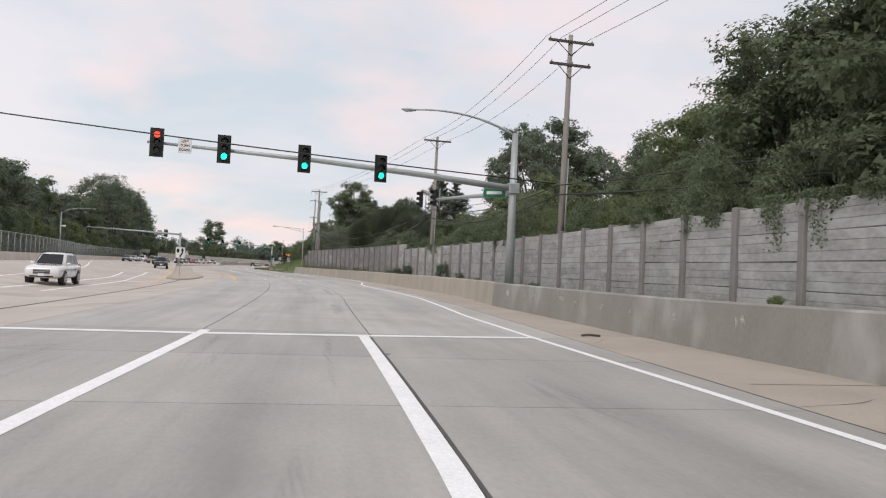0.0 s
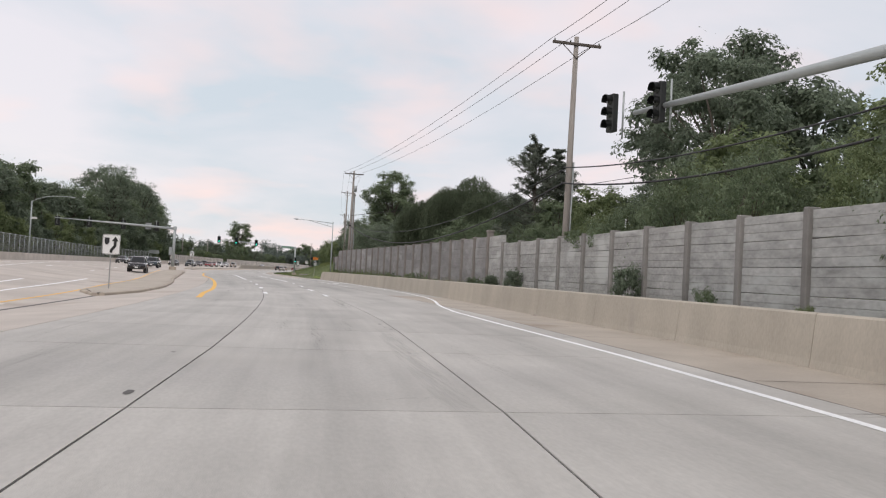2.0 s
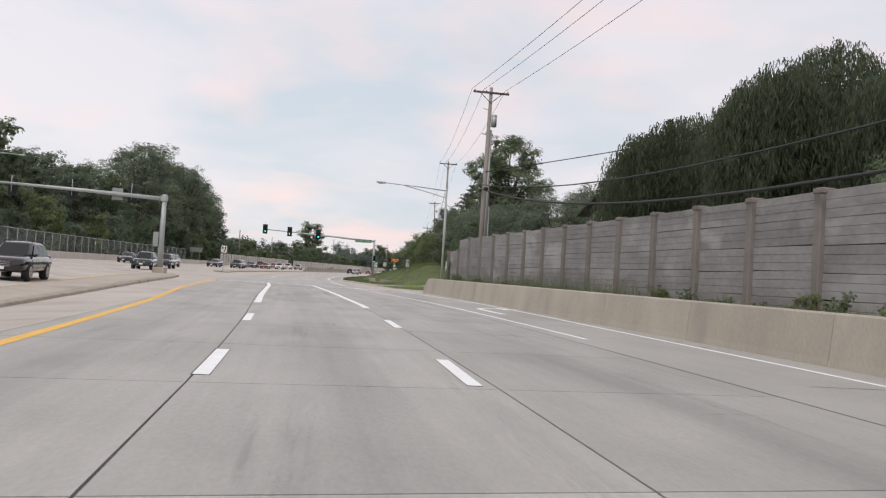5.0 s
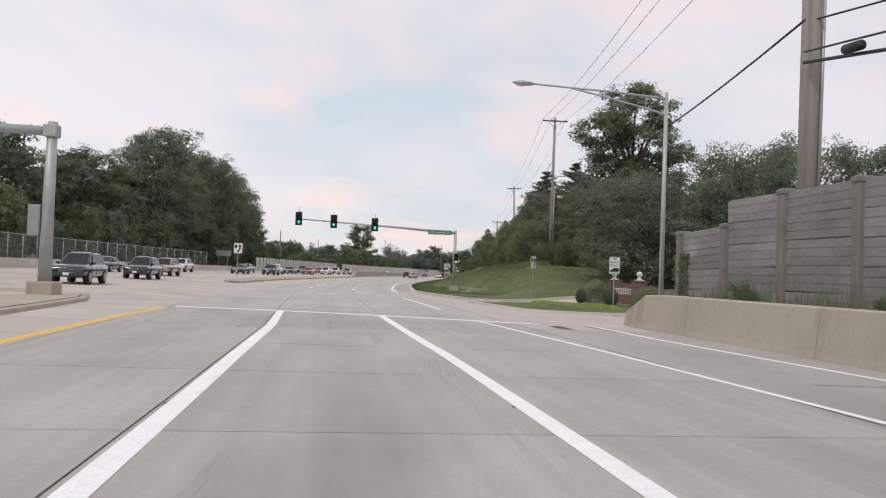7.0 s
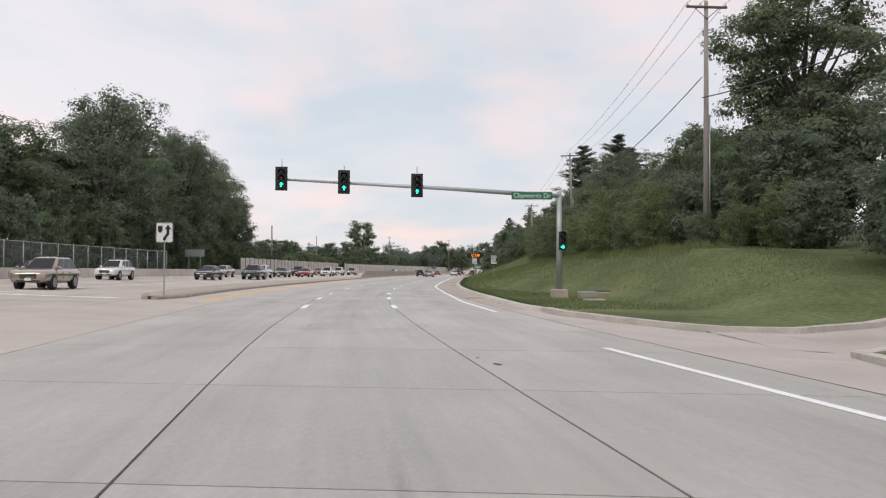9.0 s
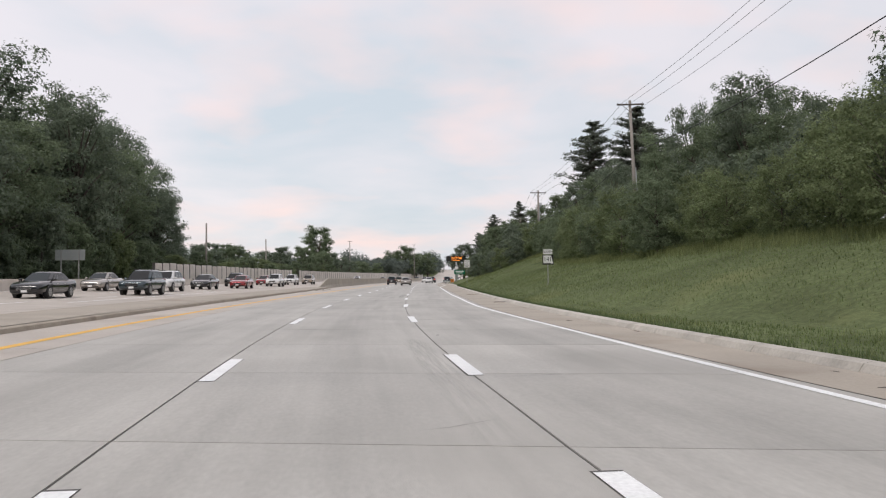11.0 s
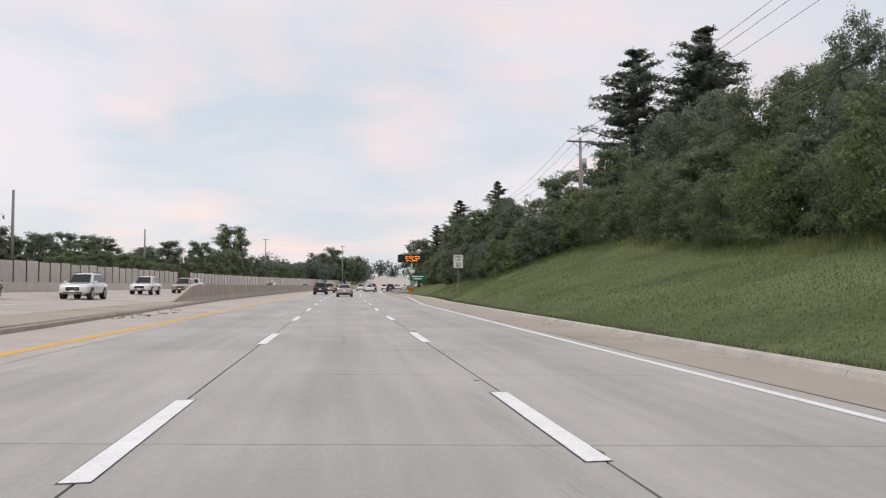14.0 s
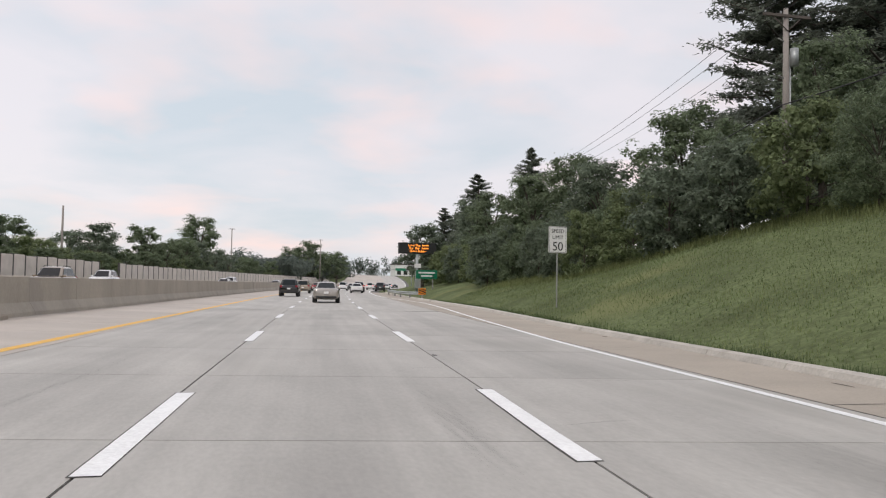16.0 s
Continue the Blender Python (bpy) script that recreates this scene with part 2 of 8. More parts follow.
M = {
    "slab": material("lane concrete", (0.378, 0.366, 0.342), 0.62, vary=0.10, size=1.6, grain=0.07, grain_size=25, bump=0.25, bump_size=90, per=0.06,
                     stretch=(1, 0.35, 1), stain=(0.315, 0.304, 0.284), stain_at=0.56),
    "slab_pale": material("paler lane concrete", (0.425, 0.412, 0.385), 0.62, vary=0.10, size=1.6, grain=0.07, grain_size=25, bump=0.25, bump_size=90, per=0.06,
                          stretch=(1, 0.35, 1), stain=(0.385, 0.372, 0.345), stain_at=0.57),
    "mid_plank": material("stained precast plank", (0.36, 0.355, 0.345), 0.9, vary=0.22, size=0.45, grain=0.16, grain_size=9, bump=0.5, bump_size=14, per=0.10,
                          stretch=(0.5, 0.5, 1.3), stain=(0.49, 0.495, 0.48), stain_at=0.55),
    "pale_post": material("grey precast post", (0.225, 0.215, 0.205), 0.9, vary=0.14, size=0.6, grain=0.1, bump=0.4, per=0.08),
    "pale_plank": material("pale grey precast plank", (0.375, 0.375, 0.366), 0.9, vary=0.22, size=0.4, grain=0.16, grain_size=9, bump=0.5, bump_size=14, per=0.10,
                           stretch=(0.5, 0.5, 1.3), stain=(0.47, 0.482, 0.472), stain_at=0.54),
    "grey_barrier": material("grey barrier concrete", (0.285, 0.275, 0.252), 0.88, vary=0.10, size=1.2, grain=0.08, grain_size=18, bump=0.3, bump_size=50, per=0.06,
                             stretch=(1, 1, 0.6), stain=(0.42, 0.415, 0.395), stain_at=0.56),
    "old_concrete": material("worn concrete", (0.475, 0.43, 0.385), 0.65, vary=0.12, size=2.5, grain=0.07, grain_size=22, bump=0.3, bump_size=80, per=0.06, island=True,
                             stain=(0.37, 0.315, 0.265), stain_at=0.58),
    "shoulder": material("tan shoulder concrete", (0.400, 0.355, 0.300), 0.75, vary=0.12, size=2.2, grain=0.08, grain_size=20, bump=0.3, bump_size=70, per=0.05, stain=(0.30, 0.25, 0.20)),
    "sealant": material("dark joint sealant", (0.075, 0.07, 0.065), 0.7, vary=0.25, size=0.6),
    "barrier": material("barrier concrete", (0.405, 0.368, 0.312), 0.88, vary=0.12, size=1.3, grain=0.08, grain_size=18, bump=0.3, bump_size=50, per=0.06,
                        stretch=(1, 1, 0.5), stain=(0.29, 0.265, 0.24), stain_at=0.62),
    "kerb_pale": material("pale kerb concrete", (0.50, 0.47, 0.425), 0.9, vary=0.16, size=0.7, grain=0.12, grain_size=18, bump=0.4, per=0.07, stain=(0.30, 0.27, 0.23), stain_at=0.6),
    "far_barrier": material("pale far barrier concrete", (0.56, 0.51, 0.455), 0.88, vary=0.12, size=1.6, grain=0.08, grain_size=18, bump=0.3, bump_size=50, per=0.08, stain=(0.42, 0.38, 0.335), stain_at=0.6),
    "curb": material("kerb concrete", (0.40, 0.35, 0.29), 0.9, vary=0.16, size=0.8, grain=0.1, grain_size=20, bump=0.3, per=0.05, stain=(0.24, 0.20, 0.16)),
    "plank": material("grey precast plank", (0.252, 0.245, 0.242), 0.9, vary=0.20, size=0.7, grain=0.12, grain_size=9, bump=0.5, bump_size=14, per=0.12,
                      stretch=(0.5, 0.5, 1.1), stain=(0.37, 0.362, 0.36), stain_at=0.55),
    "wall_post": material("brown precast post", (0.205, 0.185, 0.17), 0.9, vary=0.14, size=0.6, grain=0.1, bump=0.4, per=0.08),
    "dark_post": material("dark stained precast post", (0.085, 0.08, 0.075), 0.9, vary=0.14, size=0.6, grain=0.1, per=0.08),
    "left_panel": material("pale precast panel", (0.64, 0.585, 0.545), 0.9, vary=0.10, size=1.0, grain=0.08, bump=0.3, per=0.06),
    "white": material("white road paint", (0.86, 0.87, 0.87), 0.6, vary=0.06, size=0.5, grain=0.10, grain_size=30, stain=(0.55, 0.54, 0.52), stain_at=0.66),
    "yellow": material("yellow road paint", (0.80, 0.47, 0.09), 0.65, vary=0.08, size=0.5, grain=0.10, grain_size=30),
    "grass": material("mown grass", (0.120, 0.146, 0.069), 0.95, vary=0.34, size=4.5, grain=0.30, grain_size=5, bump=0.9, bump_size=9, spec=0.1, deep=0.05,
                      stain=(0.185, 0.198, 0.09), stain_at=0.56),
    "blade": material("grass blades", (0.175, 0.220, 0.095), 0.85, vary=0.28, size=3.0, per=0.22, island=True, spec=0.2),
    "dark_blade": material("dark clover and grass blades", (0.12, 0.165, 0.075), 0.85, vary=0.25, size=2.0, per=0.2, island=True, spec=0.2),
    "pale_blade": material("pale ornamental grass blades", (0.29, 0.325, 0.185), 0.8, vary=0.15, size=1.0, per=0.25, island=True, spec=0.2),
    "tall_blade": material("uncut grass blades", (0.225, 0.255, 0.115), 0.85, vary=0.2, size=1.0, per=0.3, island=True, spec=0.2),
    "dry_blade": material("tall weed blades", (0.27, 0.27, 0.15), 0.85, vary=0.2, size=1.0, per=0.35, island=True, spec=0.2),
    "leaf": material("green leaves", (0.186, 0.232, 0.143), 0.75, vary=0.30, size=2.2, per=0.28, island=True, spec=0.25),
    "leaf_light": material("light green leaves", (0.208, 0.252, 0.130), 0.75, vary=0.28, size=2.0, per=0.28, island=True, spec=0.25),
    "leaf_dark": material("dark blue-green leaves", (0.186, 0.226, 0.163), 0.75, vary=0.28, size=2.4, per=0.28, island=True, spec=0.2),
    "needle": material("pine needles", (0.168, 0.19, 0.152), 0.8, vary=0.25, size=1.5, per=0.28, island=True, spec=0.2),
    "willow": material("willow leaves", (0.115, 0.142, 0.09), 0.8, vary=0.22, size=2.0, per=0.28, island=True, spec=0.2),
    "bark": material("tree bark", (0.10, 0.085, 0.07), 0.95, vary=0.25, size=0.4, bump=0.8, bump_size=20, stretch=(1, 1, 0.2)),
    "pole_wood": material("weathered pole wood", (0.275, 0.25, 0.228), 0.9, vary=0.16, size=0.6, grain=0.15, grain_size=30, bump=0.4, stretch=(3, 3, 0.2)),
    "dark_wood": material("dark crossarm wood", (0.10, 0.085, 0.075), 0.9, vary=0.2, size=0.4),
    "galvanised": material("dull galvanised steel", (0.40, 0.43, 0.43), 0.5, metal=0.35, vary=0.09, size=0.5, grain=0.05),
    "steel": material("grey sign post steel", (0.36, 0.36, 0.35), 0.5, metal=0.5, vary=0.1),
    "wire": material("black cable sheath", (0.025, 0.025, 0.027), 0.6, vary=0.1),
    "signal_black": material("black signal housing", (0.014, 0.016, 0.015), 0.5, vary=0.15, size=0.3),
    "dark_lens": material("unlit signal lens", (0.03, 0.035, 0.03), 0.25, vary=0.1),
    "sign_white": material("white sign sheeting", (0.74, 0.74, 0.73), 0.45, vary=0.04),
    "sign_black": material("black sign ink", (0.015, 0.015, 0.016), 0.5, vary=0.05),
    "sign_green": material("green sign sheeting", (0.005, 0.165, 0.085), 0.45, vary=0.05),
    "sign_back": material("bare aluminium sign back", (0.34, 0.36, 0.36), 0.45, metal=0.4, vary=0.06),
    "brick": material("red brown brick", (0.200, 0.118, 0.100), 0.9, vary=0.16, size=0.2, per=0.30, island=True, bump=0.4),
    "scuff": faint("dark tyre scuff", (0.06, 0.06, 0.06), 0.14),
    "pale_wear": faint("pale worn streak", (0.60, 0.585, 0.56), 0.4),
    "lime": faint("pale lime streak", (0.66, 0.65, 0.62), 0.9),
    "side_concrete": material("pinkish side street concrete", (0.47, 0.425, 0.395), 0.7, vary=0.10, size=2.0, grain=0.08, grain_size=20, bump=0.3, bump_size=70, stain=(0.38, 0.33, 0.30), stain_at=0.58),
    "bright_blade": material("bright low planting", (0.235, 0.30, 0.09), 0.8, vary=0.2, size=0.8, per=0.25, island=True, spec=0.2),
    "cap_brick": material("dark brown brick", (0.135, 0.10, 0.09), 0.9, vary=0.15, size=0.3, per=0.1, bump=0.3),
    "sign_grey": material("grey carved letters", (0.20, 0.19, 0.18), 0.8, vary=0.1),
    "mortar": material("pale mortar", (0.42, 0.385, 0.36), 0.95, vary=0.1),
    "stone": material("cream cast stone", (0.62, 0.58, 0.52), 0.85, vary=0.08),
    "mesh": material("chain link wire", (0.20, 0.21, 0.21), 0.5, metal=0.4, vary=0.08),
    "rubber": material("tyre rubber", (0.018, 0.018, 0.018), 0.85, vary=0.1),
    "rim": material("alloy rim", (0.45, 0.45, 0.46), 0.3, metal=0.8, vary=0.05),
    "trim": material("black plastic trim", (0.02, 0.02, 0.021), 0.6, vary=0.1),
    "chrome": material("chrome trim", (0.65, 0.65, 0.66), 0.15, metal=1.0, vary=0.03),
    "tail_red": material("red tail lamp lens", (0.22, 0.012, 0.02), 0.2, vary=0.05),
    "head_lens": material("clear headlamp lens", (0.50, 0.52, 0.54), 0.1, vary=0.04),
    "plaster": material("cream house wall", (0.50, 0.46, 0.40), 0.9, vary=0.06),
    "roof": material("dark roof shingle", (0.07, 0.062, 0.06), 0.9, vary=0.2, size=0.5),
    "orange": material("orange marker sheeting", (0.75, 0.24, 0.02), 0.5, vary=0.04),
    # greyer than the near leaves: the haze of distance is put into this colour
    "far_wood": material("distant woods greyed for haze", (0.15, 0.178, 0.155), 0.95, vary=0.25, size=9, per=0.2, island=True, spec=0.05),
}


def lane_wear(m):
    """Lengthwise scuffs and a darker oil band down the middle of the lane, by the slab's own coordinates."""
    t = m.node_tree
    b = t.nodes["Principled BSDF"]
    old = b.inputs["Base Color"].links[0].from_socket
    uv = t.nodes.new("ShaderNodeUVMap")
    uv.uv_map = "lane"
    sep = t.nodes.new("ShaderNodeSeparateXYZ")
    t.links.new(uv.outputs[0], sep.inputs[0])

    def streaks(sx, sy, detail, low, high):
        mp = t.nodes.new("ShaderNodeMapping")
        mp.inputs["Scale"].default_value = (sx, sy, 1)
        t.links.new(uv.outputs[0], mp.inputs["Vector"])
        n = t.nodes.new("ShaderNodeTexNoise")
        n.inputs["Scale"].default_value, n.inputs["Detail"].default_value = 1.0, detail
        t.links.new(mp.outputs[0], n.inputs["Vector"])
        r = t.nodes.new("ShaderNodeMapRange")
        r.inputs["From Min"].default_value, r.inputs["From Max"].default_value = 0.3, 0.7
        r.inputs["To Min"].default_value, r.inputs["To Max"].default_value = low, high
        t.links.new(n.outputs[0], r.inputs["Value"])
        return r.outputs[0]

    def calc(op, a, c):
        n = t.nodes.new("ShaderNodeMath")
        n.operation = op
        for i, s in ((0, a), (1, c)):
            if isinstance(s, (int, float)):
                n.inputs[i].default_value = s
            else:
                t.links.new(s, n.inputs[i])
        return n.outputs[0]

    # a bell over the middle of the lane, broken up along its length
    d = calc("SUBTRACT", sep.outputs[0], 0.5)
    bell = calc("POWER", 2.718, calc("MULTIPLY", calc("MULTIPLY", d, d), -45.0))
    oil = calc("SUBTRACT", 1.0, calc("MULTIPLY", bell, streaks(2.0, 0.05, 3, 0.0, 0.20)))
    tone = calc("MULTIPLY", oil, calc("MULTIPLY", streaks(14, 0.10, 4, 0.93, 1.07), streaks(3.0, 0.35, 5, 0.92, 1.06)))
    v = t.nodes.new("ShaderNodeVectorMath")
    v.operation = "SCALE"
    t.links.new(old, v.inputs[0])
    t.links.new(tone, v.inputs["Scale"])
    t.links.new(v.outputs[0], b.inputs["Base Color"])


lane_wear(M["slab"])
lane_wear(M["slab_pale"])


def see_through(m, share):
    """Lets some daylight pass through thin leaves."""
    t = m.node_tree
    b = t.nodes["Principled BSDF"]
    out = t.nodes["Material Output"]
    tr = t.nodes.new("ShaderNodeBsdfTranslucent")
    mix = t.nodes.new("ShaderNodeMixShader")
    mix.inputs[0].default_value = share
    t.links.new(b.inputs["Base Color"].links[0].from_socket, tr.inputs["Color"])
    t.links.new(b.outputs[0], mix.inputs[1])
    t.links.new(tr.outputs[0], mix.inputs[2])
    t.links.new(mix.outputs[0], out.inputs["Surface"])


for k in ("leaf", "leaf_light", "leaf_dark", "willow", "needle", "pale_blade", "blade", "tall_blade", "dark_blade", "far_wood"):
    see_through(M[k], 0.52)

M["green_lit"] = glow("lit green signal", (0.02, 1.0, 0.62), 2.2)
M["red_lit"] = glow("lit red signal", (1.0, 0.06, 0.03), 2.0)
M["amber_led"] = glow("amber message diodes", (1.0, 0.30, 0.03), 1.6)
M["tail_lit"] = glow("lit brake lamp", (1.0, 0.05, 0.05), 0.9)
M["head_lit"] = glow("lit headlamp", (1.0, 0.93, 0.82), 2.5)
glass = bpy.data.materials.new("tinted car glass")
glass.use_nodes = True
gb = glass.node_tree.nodes["Principled BSDF"]
gb.inputs["Base Color"].default_value, gb.inputs["Roughness"].default_value = (0.012, 0.016, 0.018, 1), 0.06
gb.inputs["Specular IOR Level"].default_value = 0.3
M["car_glass"] = glass


def car_paint(name, colour, metal=0.35):
    m = material(name, colour, 0.16, metal=metal, vary=0.03, grain=0.02)
    m.node_tree.nodes["Principled BSDF"].inputs["Coat Weight"].default_value = 1.0
    return m


# ================= building helpers =================


def mesh_object(name, verts, faces, mat, parent=None, label="", smooth=False):
    me = bpy.data.meshes.new(name)
    me.from_pydata([tuple(v) for v in verts], [], [tuple(f) for f in faces])
    me.materials.append(M[mat] if isinstance(mat, str) else mat)
    if smooth:
        me.polygons.foreach_set("use_smooth", [True] * len(me.polygons))
    me.update()
    ob = new(name, me)
    if parent:
        ob.parent = parent
    if label:
        ob["label"] = label
    return ob


def part(name, bm, mat, parent=None, label="", smooth=False):
    """Links a bmesh as one mesh object under a thing or a part."""
    me = bpy.data.meshes.new(name)
    bm.to_mesh(me)
    bm.free()
    me.materials.append(M[mat] if isinstance(mat, str) else mat)
    if smooth:
        me.polygons.foreach_set("use_smooth", [True] * len(me.polygons))
    ob = new(name, me)
    if parent:
        ob.parent = parent
    if label:
        ob["label"] = label
    return ob


def empty(name, m, label, category, group="", kind=""):
    ob = new(name)
    ob.matrix_world = m
    return tagged(ob, label, category, group, kind)


def box(bm, x0, x1, y0, y1, z0, z1, m=None, bevel=0.0):
    r = bmesh.ops.create_cube(bm, size=1.0, matrix=Matrix.Translation(((x0 + x1) / 2, (y0 + y1) / 2, (z0 + z1) / 2)) @ Matrix.Diagonal((x1 - x0, y1 - y0, z1 - z0, 1)))
    vs = r["verts"]
    if bevel:
        es = list({e for v in vs for e in v.link_edges})
        out = bmesh.ops.bevel(bm, geom=es, offset=bevel, segments=1, affect="EDGES")
        vs = list({v for f in out["faces"] for v in f.verts} | {v for v in vs if v.is_valid})
    if m is not None:
        bmesh.ops.transform(bm, matrix=m, verts=[v for v in vs if v.is_valid])
    return vs


def tube(bm, pts, radii, sides=10, caps=True):
    """A round tube along points, with a radius at each."""
    pts = [Vector(p) for p in pts]
    rings = []
    side = None
    for i, p in enumerate(pts):
        d = (pts[min(i + 1, len(pts) - 1)] - pts[max(i - 1, 0)]).normalized()
        if side is None or abs(side.dot(d)) > 0.95:
            side = d.orthogonal().normalized()
        side = (side - d * side.dot(d)).normalized()
        other = d.cross(side)
        r = radii[i] if isinstance(radii, (list, tuple)) else radii
        rings.append([bm.verts.new(p + r * (math.cos(a) * side + math.sin(a) * other)) for a in (2 * math.pi * k / sides for k in range(sides))])
    for a, b in zip(rings, rings[1:]):
        for k in range(sides):
            bm.faces.new((a[k], a[(k + 1) % sides], b[(k + 1) % sides], b[k]))
    if caps:
        bm.faces.new(rings[0][::-1])
        bm.faces.new(rings[-1])
    return rings


def tube_part(name, pts, radii, mat, parent=None, label="", sides=10):
    bm = bmesh.new()
    tube(bm, pts, radii, sides)
    return part(name, bm, mat, parent, label, smooth=True)


def box_part(name, dims, mat, parent=None, label="", m=None, bevel=0.0):
    bm = bmesh.new()
    box(bm, *dims, m=m, bevel=bevel)
    return part(name, bm, mat, parent, label)


def text_part(name, text, size, mat, parent, m, label="", depth=0.004):
    cu = bpy.data.curves.new(name, "FONT")
    cu.body, cu.size, cu.align_x, cu.align_y, cu.extrude = text, size, "CENTER", "CENTER", depth
    tmp = bpy.data.objects.new(name, cu)
    scene.collection.objects.link(tmp)
    dg = bpy.context.evaluated_depsgraph_get()
    me = bpy.data.meshes.new_from_object(tmp.evaluated_get(dg))
    bpy.data.objects.remove(tmp)
    me.transform(m)
    me.materials.clear()
    me.materials.append(M[mat])
    ob = new(name, me)
    ob.parent = parent
    if label:
        ob["label"] = label
    return ob


# ================= the lie of the land =================
# the joint on the right of the driven lane, as x over y; all the road is laid out by its offset from it
LINE_Y = [-60, -40, -20, 0, 20, 40, 60, 80, 100, 120, 140, 160, 180, 200, 220, 240, 260, 280, 300, 320, 340, 360, 380, 400, 450, 500, 550, 600, 700, 800, 900, 1000]
LINE_X = [-7.6, -4.9, -2.1, .57, 2.93, 4.82, 6.17, 6.85, 6.74, 5.87, 4.41, 2.66, 1.03, -.08, -.41, .15, 1.43, 3.1, 4.88, 6.64, 8.45, 10.4, 12.5, 14.7, 21.2, 30.0, 41.5, 54, 76, 93, 105, 115]


def smooth_through(x, y, q):
    """A natural cubic through the knots."""
    x, y, h, m = np.array(x, float), np.array(y, float), np.diff(x), len(x)
    a, r = np.zeros((m, m)), np.zeros(m)
    a[0, 0] = a[-1, -1] = 1
    for i in range(1, m - 1):
        a[i, i - 1 : i + 2] = h[i - 1], 2 * (h[i - 1] + h[i]), h[i]
        r[i] = 6 * ((y[i + 1] - y[i]) / h[i] - (y[i] - y[i - 1]) / h[i - 1])
    c = np.linalg.solve(a, r)
    i = np.clip(np.searchsorted(x, q) - 1, 0, m - 2)
    u = (x[i + 1] - q) / h[i]
    v = 1 - u
    return u * y[i] + v * y[i + 1] + ((u**3 - u) * c[i] + (v**3 - v) * c[i + 1]) * h[i] ** 2 / 6


_dense = np.arange(-60, 1000, 1.0)
_x = smooth_through(LINE_Y, LINE_X, _dense)


def line(y):
    return float(np.interp(y, _dense, _x))


def step(a, b, v):
    u = min(1.0, max(0.0, (v - a) / (b - a)))
    return u * u * (3 - 2 * u)


def land(x, y):
    """Height of the ground."""
    off = x - line(y)
    z = 0.0
    if off < -7.62:
        z += 0.034 * (min(-off, 30) - 7.62)
    # the lanes across the median lie lower where the curve is banked
    z -= 0.42 * float(np.interp(off, (-22.2, -14.8, -11.2, -7.62), (0, 1, 1, 0))) * (1 - step(112, 158, y))
    z += 9.0 * step(640, 980, y)
    if off > 6.3:
        foot = 6.3 + 0.8 * step(334, 350, y) * (1 - step(372, 395, y))
        brow = 16.5 + 7.5 * step(228, 268, y)
        flat = 4.4 * (1 - step(219, 248, y))
        steep = (0.27 * (brow - 6.3) / (brow - 6.3 - flat)) + 0.09 * step(300, 322, y) * (1 - step(338, 360, y))
        foot += flat
        bank = steep * max(0, min(off, brow) - foot) * min(1, max(0, off - foot) / 2.5) + 0.06 * max(0, min(off, 70) - 24)
        z += bank * step(189, 214, y) * (1 - step(440, 520, y))
    if off > 26 and y < 191:
        z += 0.13 * min(16, off - 26) * step(150, 175, y)
    # the road falls a little towards the mouth of the side street
    z -= 0.36 * step(3.8, 9, off) * step(160, 170, y) * (1 - step(186, 199, y))
    return z


def at(off, y, up=0.0):
    x = line(y) + off
    return Vector((x, y, land(x, y) + up))


def offs(table, y):
    return float(np.interp(y, [a for a, _ in table], [b for _, b in table]))


def ys(y0, y1, gap):
    n = max(1, int(round((y1 - y0) / gap)))
    return [y0 + (y1 - y0) * i / n for i in range(n + 1)]


def strip(name, left, right, y0, y1, up, mat, parent=None, gap=3.0, across=1, label=""):
    """A ribbon of ground cover between two offsets (numbers, or tables over y)."""
    yy = ys(y0, y1, gap)
    v, f = [], []
    for y in yy:
        a = left if isinstance(left, (int, float)) else offs(left, y)
        b = right if isinstance(right, (int, float)) else offs(right, y)
        v += [at(a + (b - a) * k / across, y, up) for k in range(across + 1)]
    n = across + 1
    for i in range(len(yy) - 1):
        for k in range(across):
            f.append((i * n + k, i * n + k + 1, (i + 1) * n + k + 1, (i + 1) * n + k))
    return mesh_object(name, v, f, mat, parent, label)


def profile_run(name, section, off, y0, y1, mat, parent=None, gap=3.0, label="", up=None):
    """A closed section (offset, height) pushed along the road. up(y) scales its height."""
    yy = ys(y0, y1, gap)
    n = len(section)
    v, f = [], []
    for y in yy:
        o = off if isinstance(off, (int, float)) else offs(off, y)
        base = at(o, y)
        k = 1.0 if up is None else up(y)
        v += [Vector((base.x + a, y, base.z + b * (k if b > 0 else 1))) for a, b in section]
    for i in range(len(yy) - 1):
        for k in range(n):
            f.append((i * n + k, i * n + (k + 1) % n, (i + 1) * n + (k + 1) % n, (i + 1) * n + k))
    f.append(tuple(range(n))[::-1])
    f.append(tuple((len(yy) - 1) * n + k for k in range(n)))
    return mesh_object(name, v, f, mat, parent, label)

# ================= ground, road, kerbs =================
xs = sorted(set([-1600, -1100, -800, -550, -400, -300, -220, -160, -120, -95, -80] + list(range(-70, 80, 3)) + list(range(-2, 34)) + [85, 100, 130, 180, 250, 350, 500, 750, 1100, 1600]))
yy = sorted(set([-300, -200, -120, -60] + list(range(-40, 520, 5)) + [189, 192, 194, 197, 199, 202] + list(range(530, 900, 20)) + [1000, 1200, 1500, 2000, 2600]))
verts, faces = [], []
for y in yy:
    for x in xs:
        k = noise.noise(Vector((x * 0.2, y * 0.2, 3.1)))
        far = 1.0 if abs(x - line(y)) > 34 else 0.0
        verts.append((x, y, land(x, y) - (0.2 if -29.5 < x - line(y) < 3.5 else 0.06) + 0.2 * far * k))
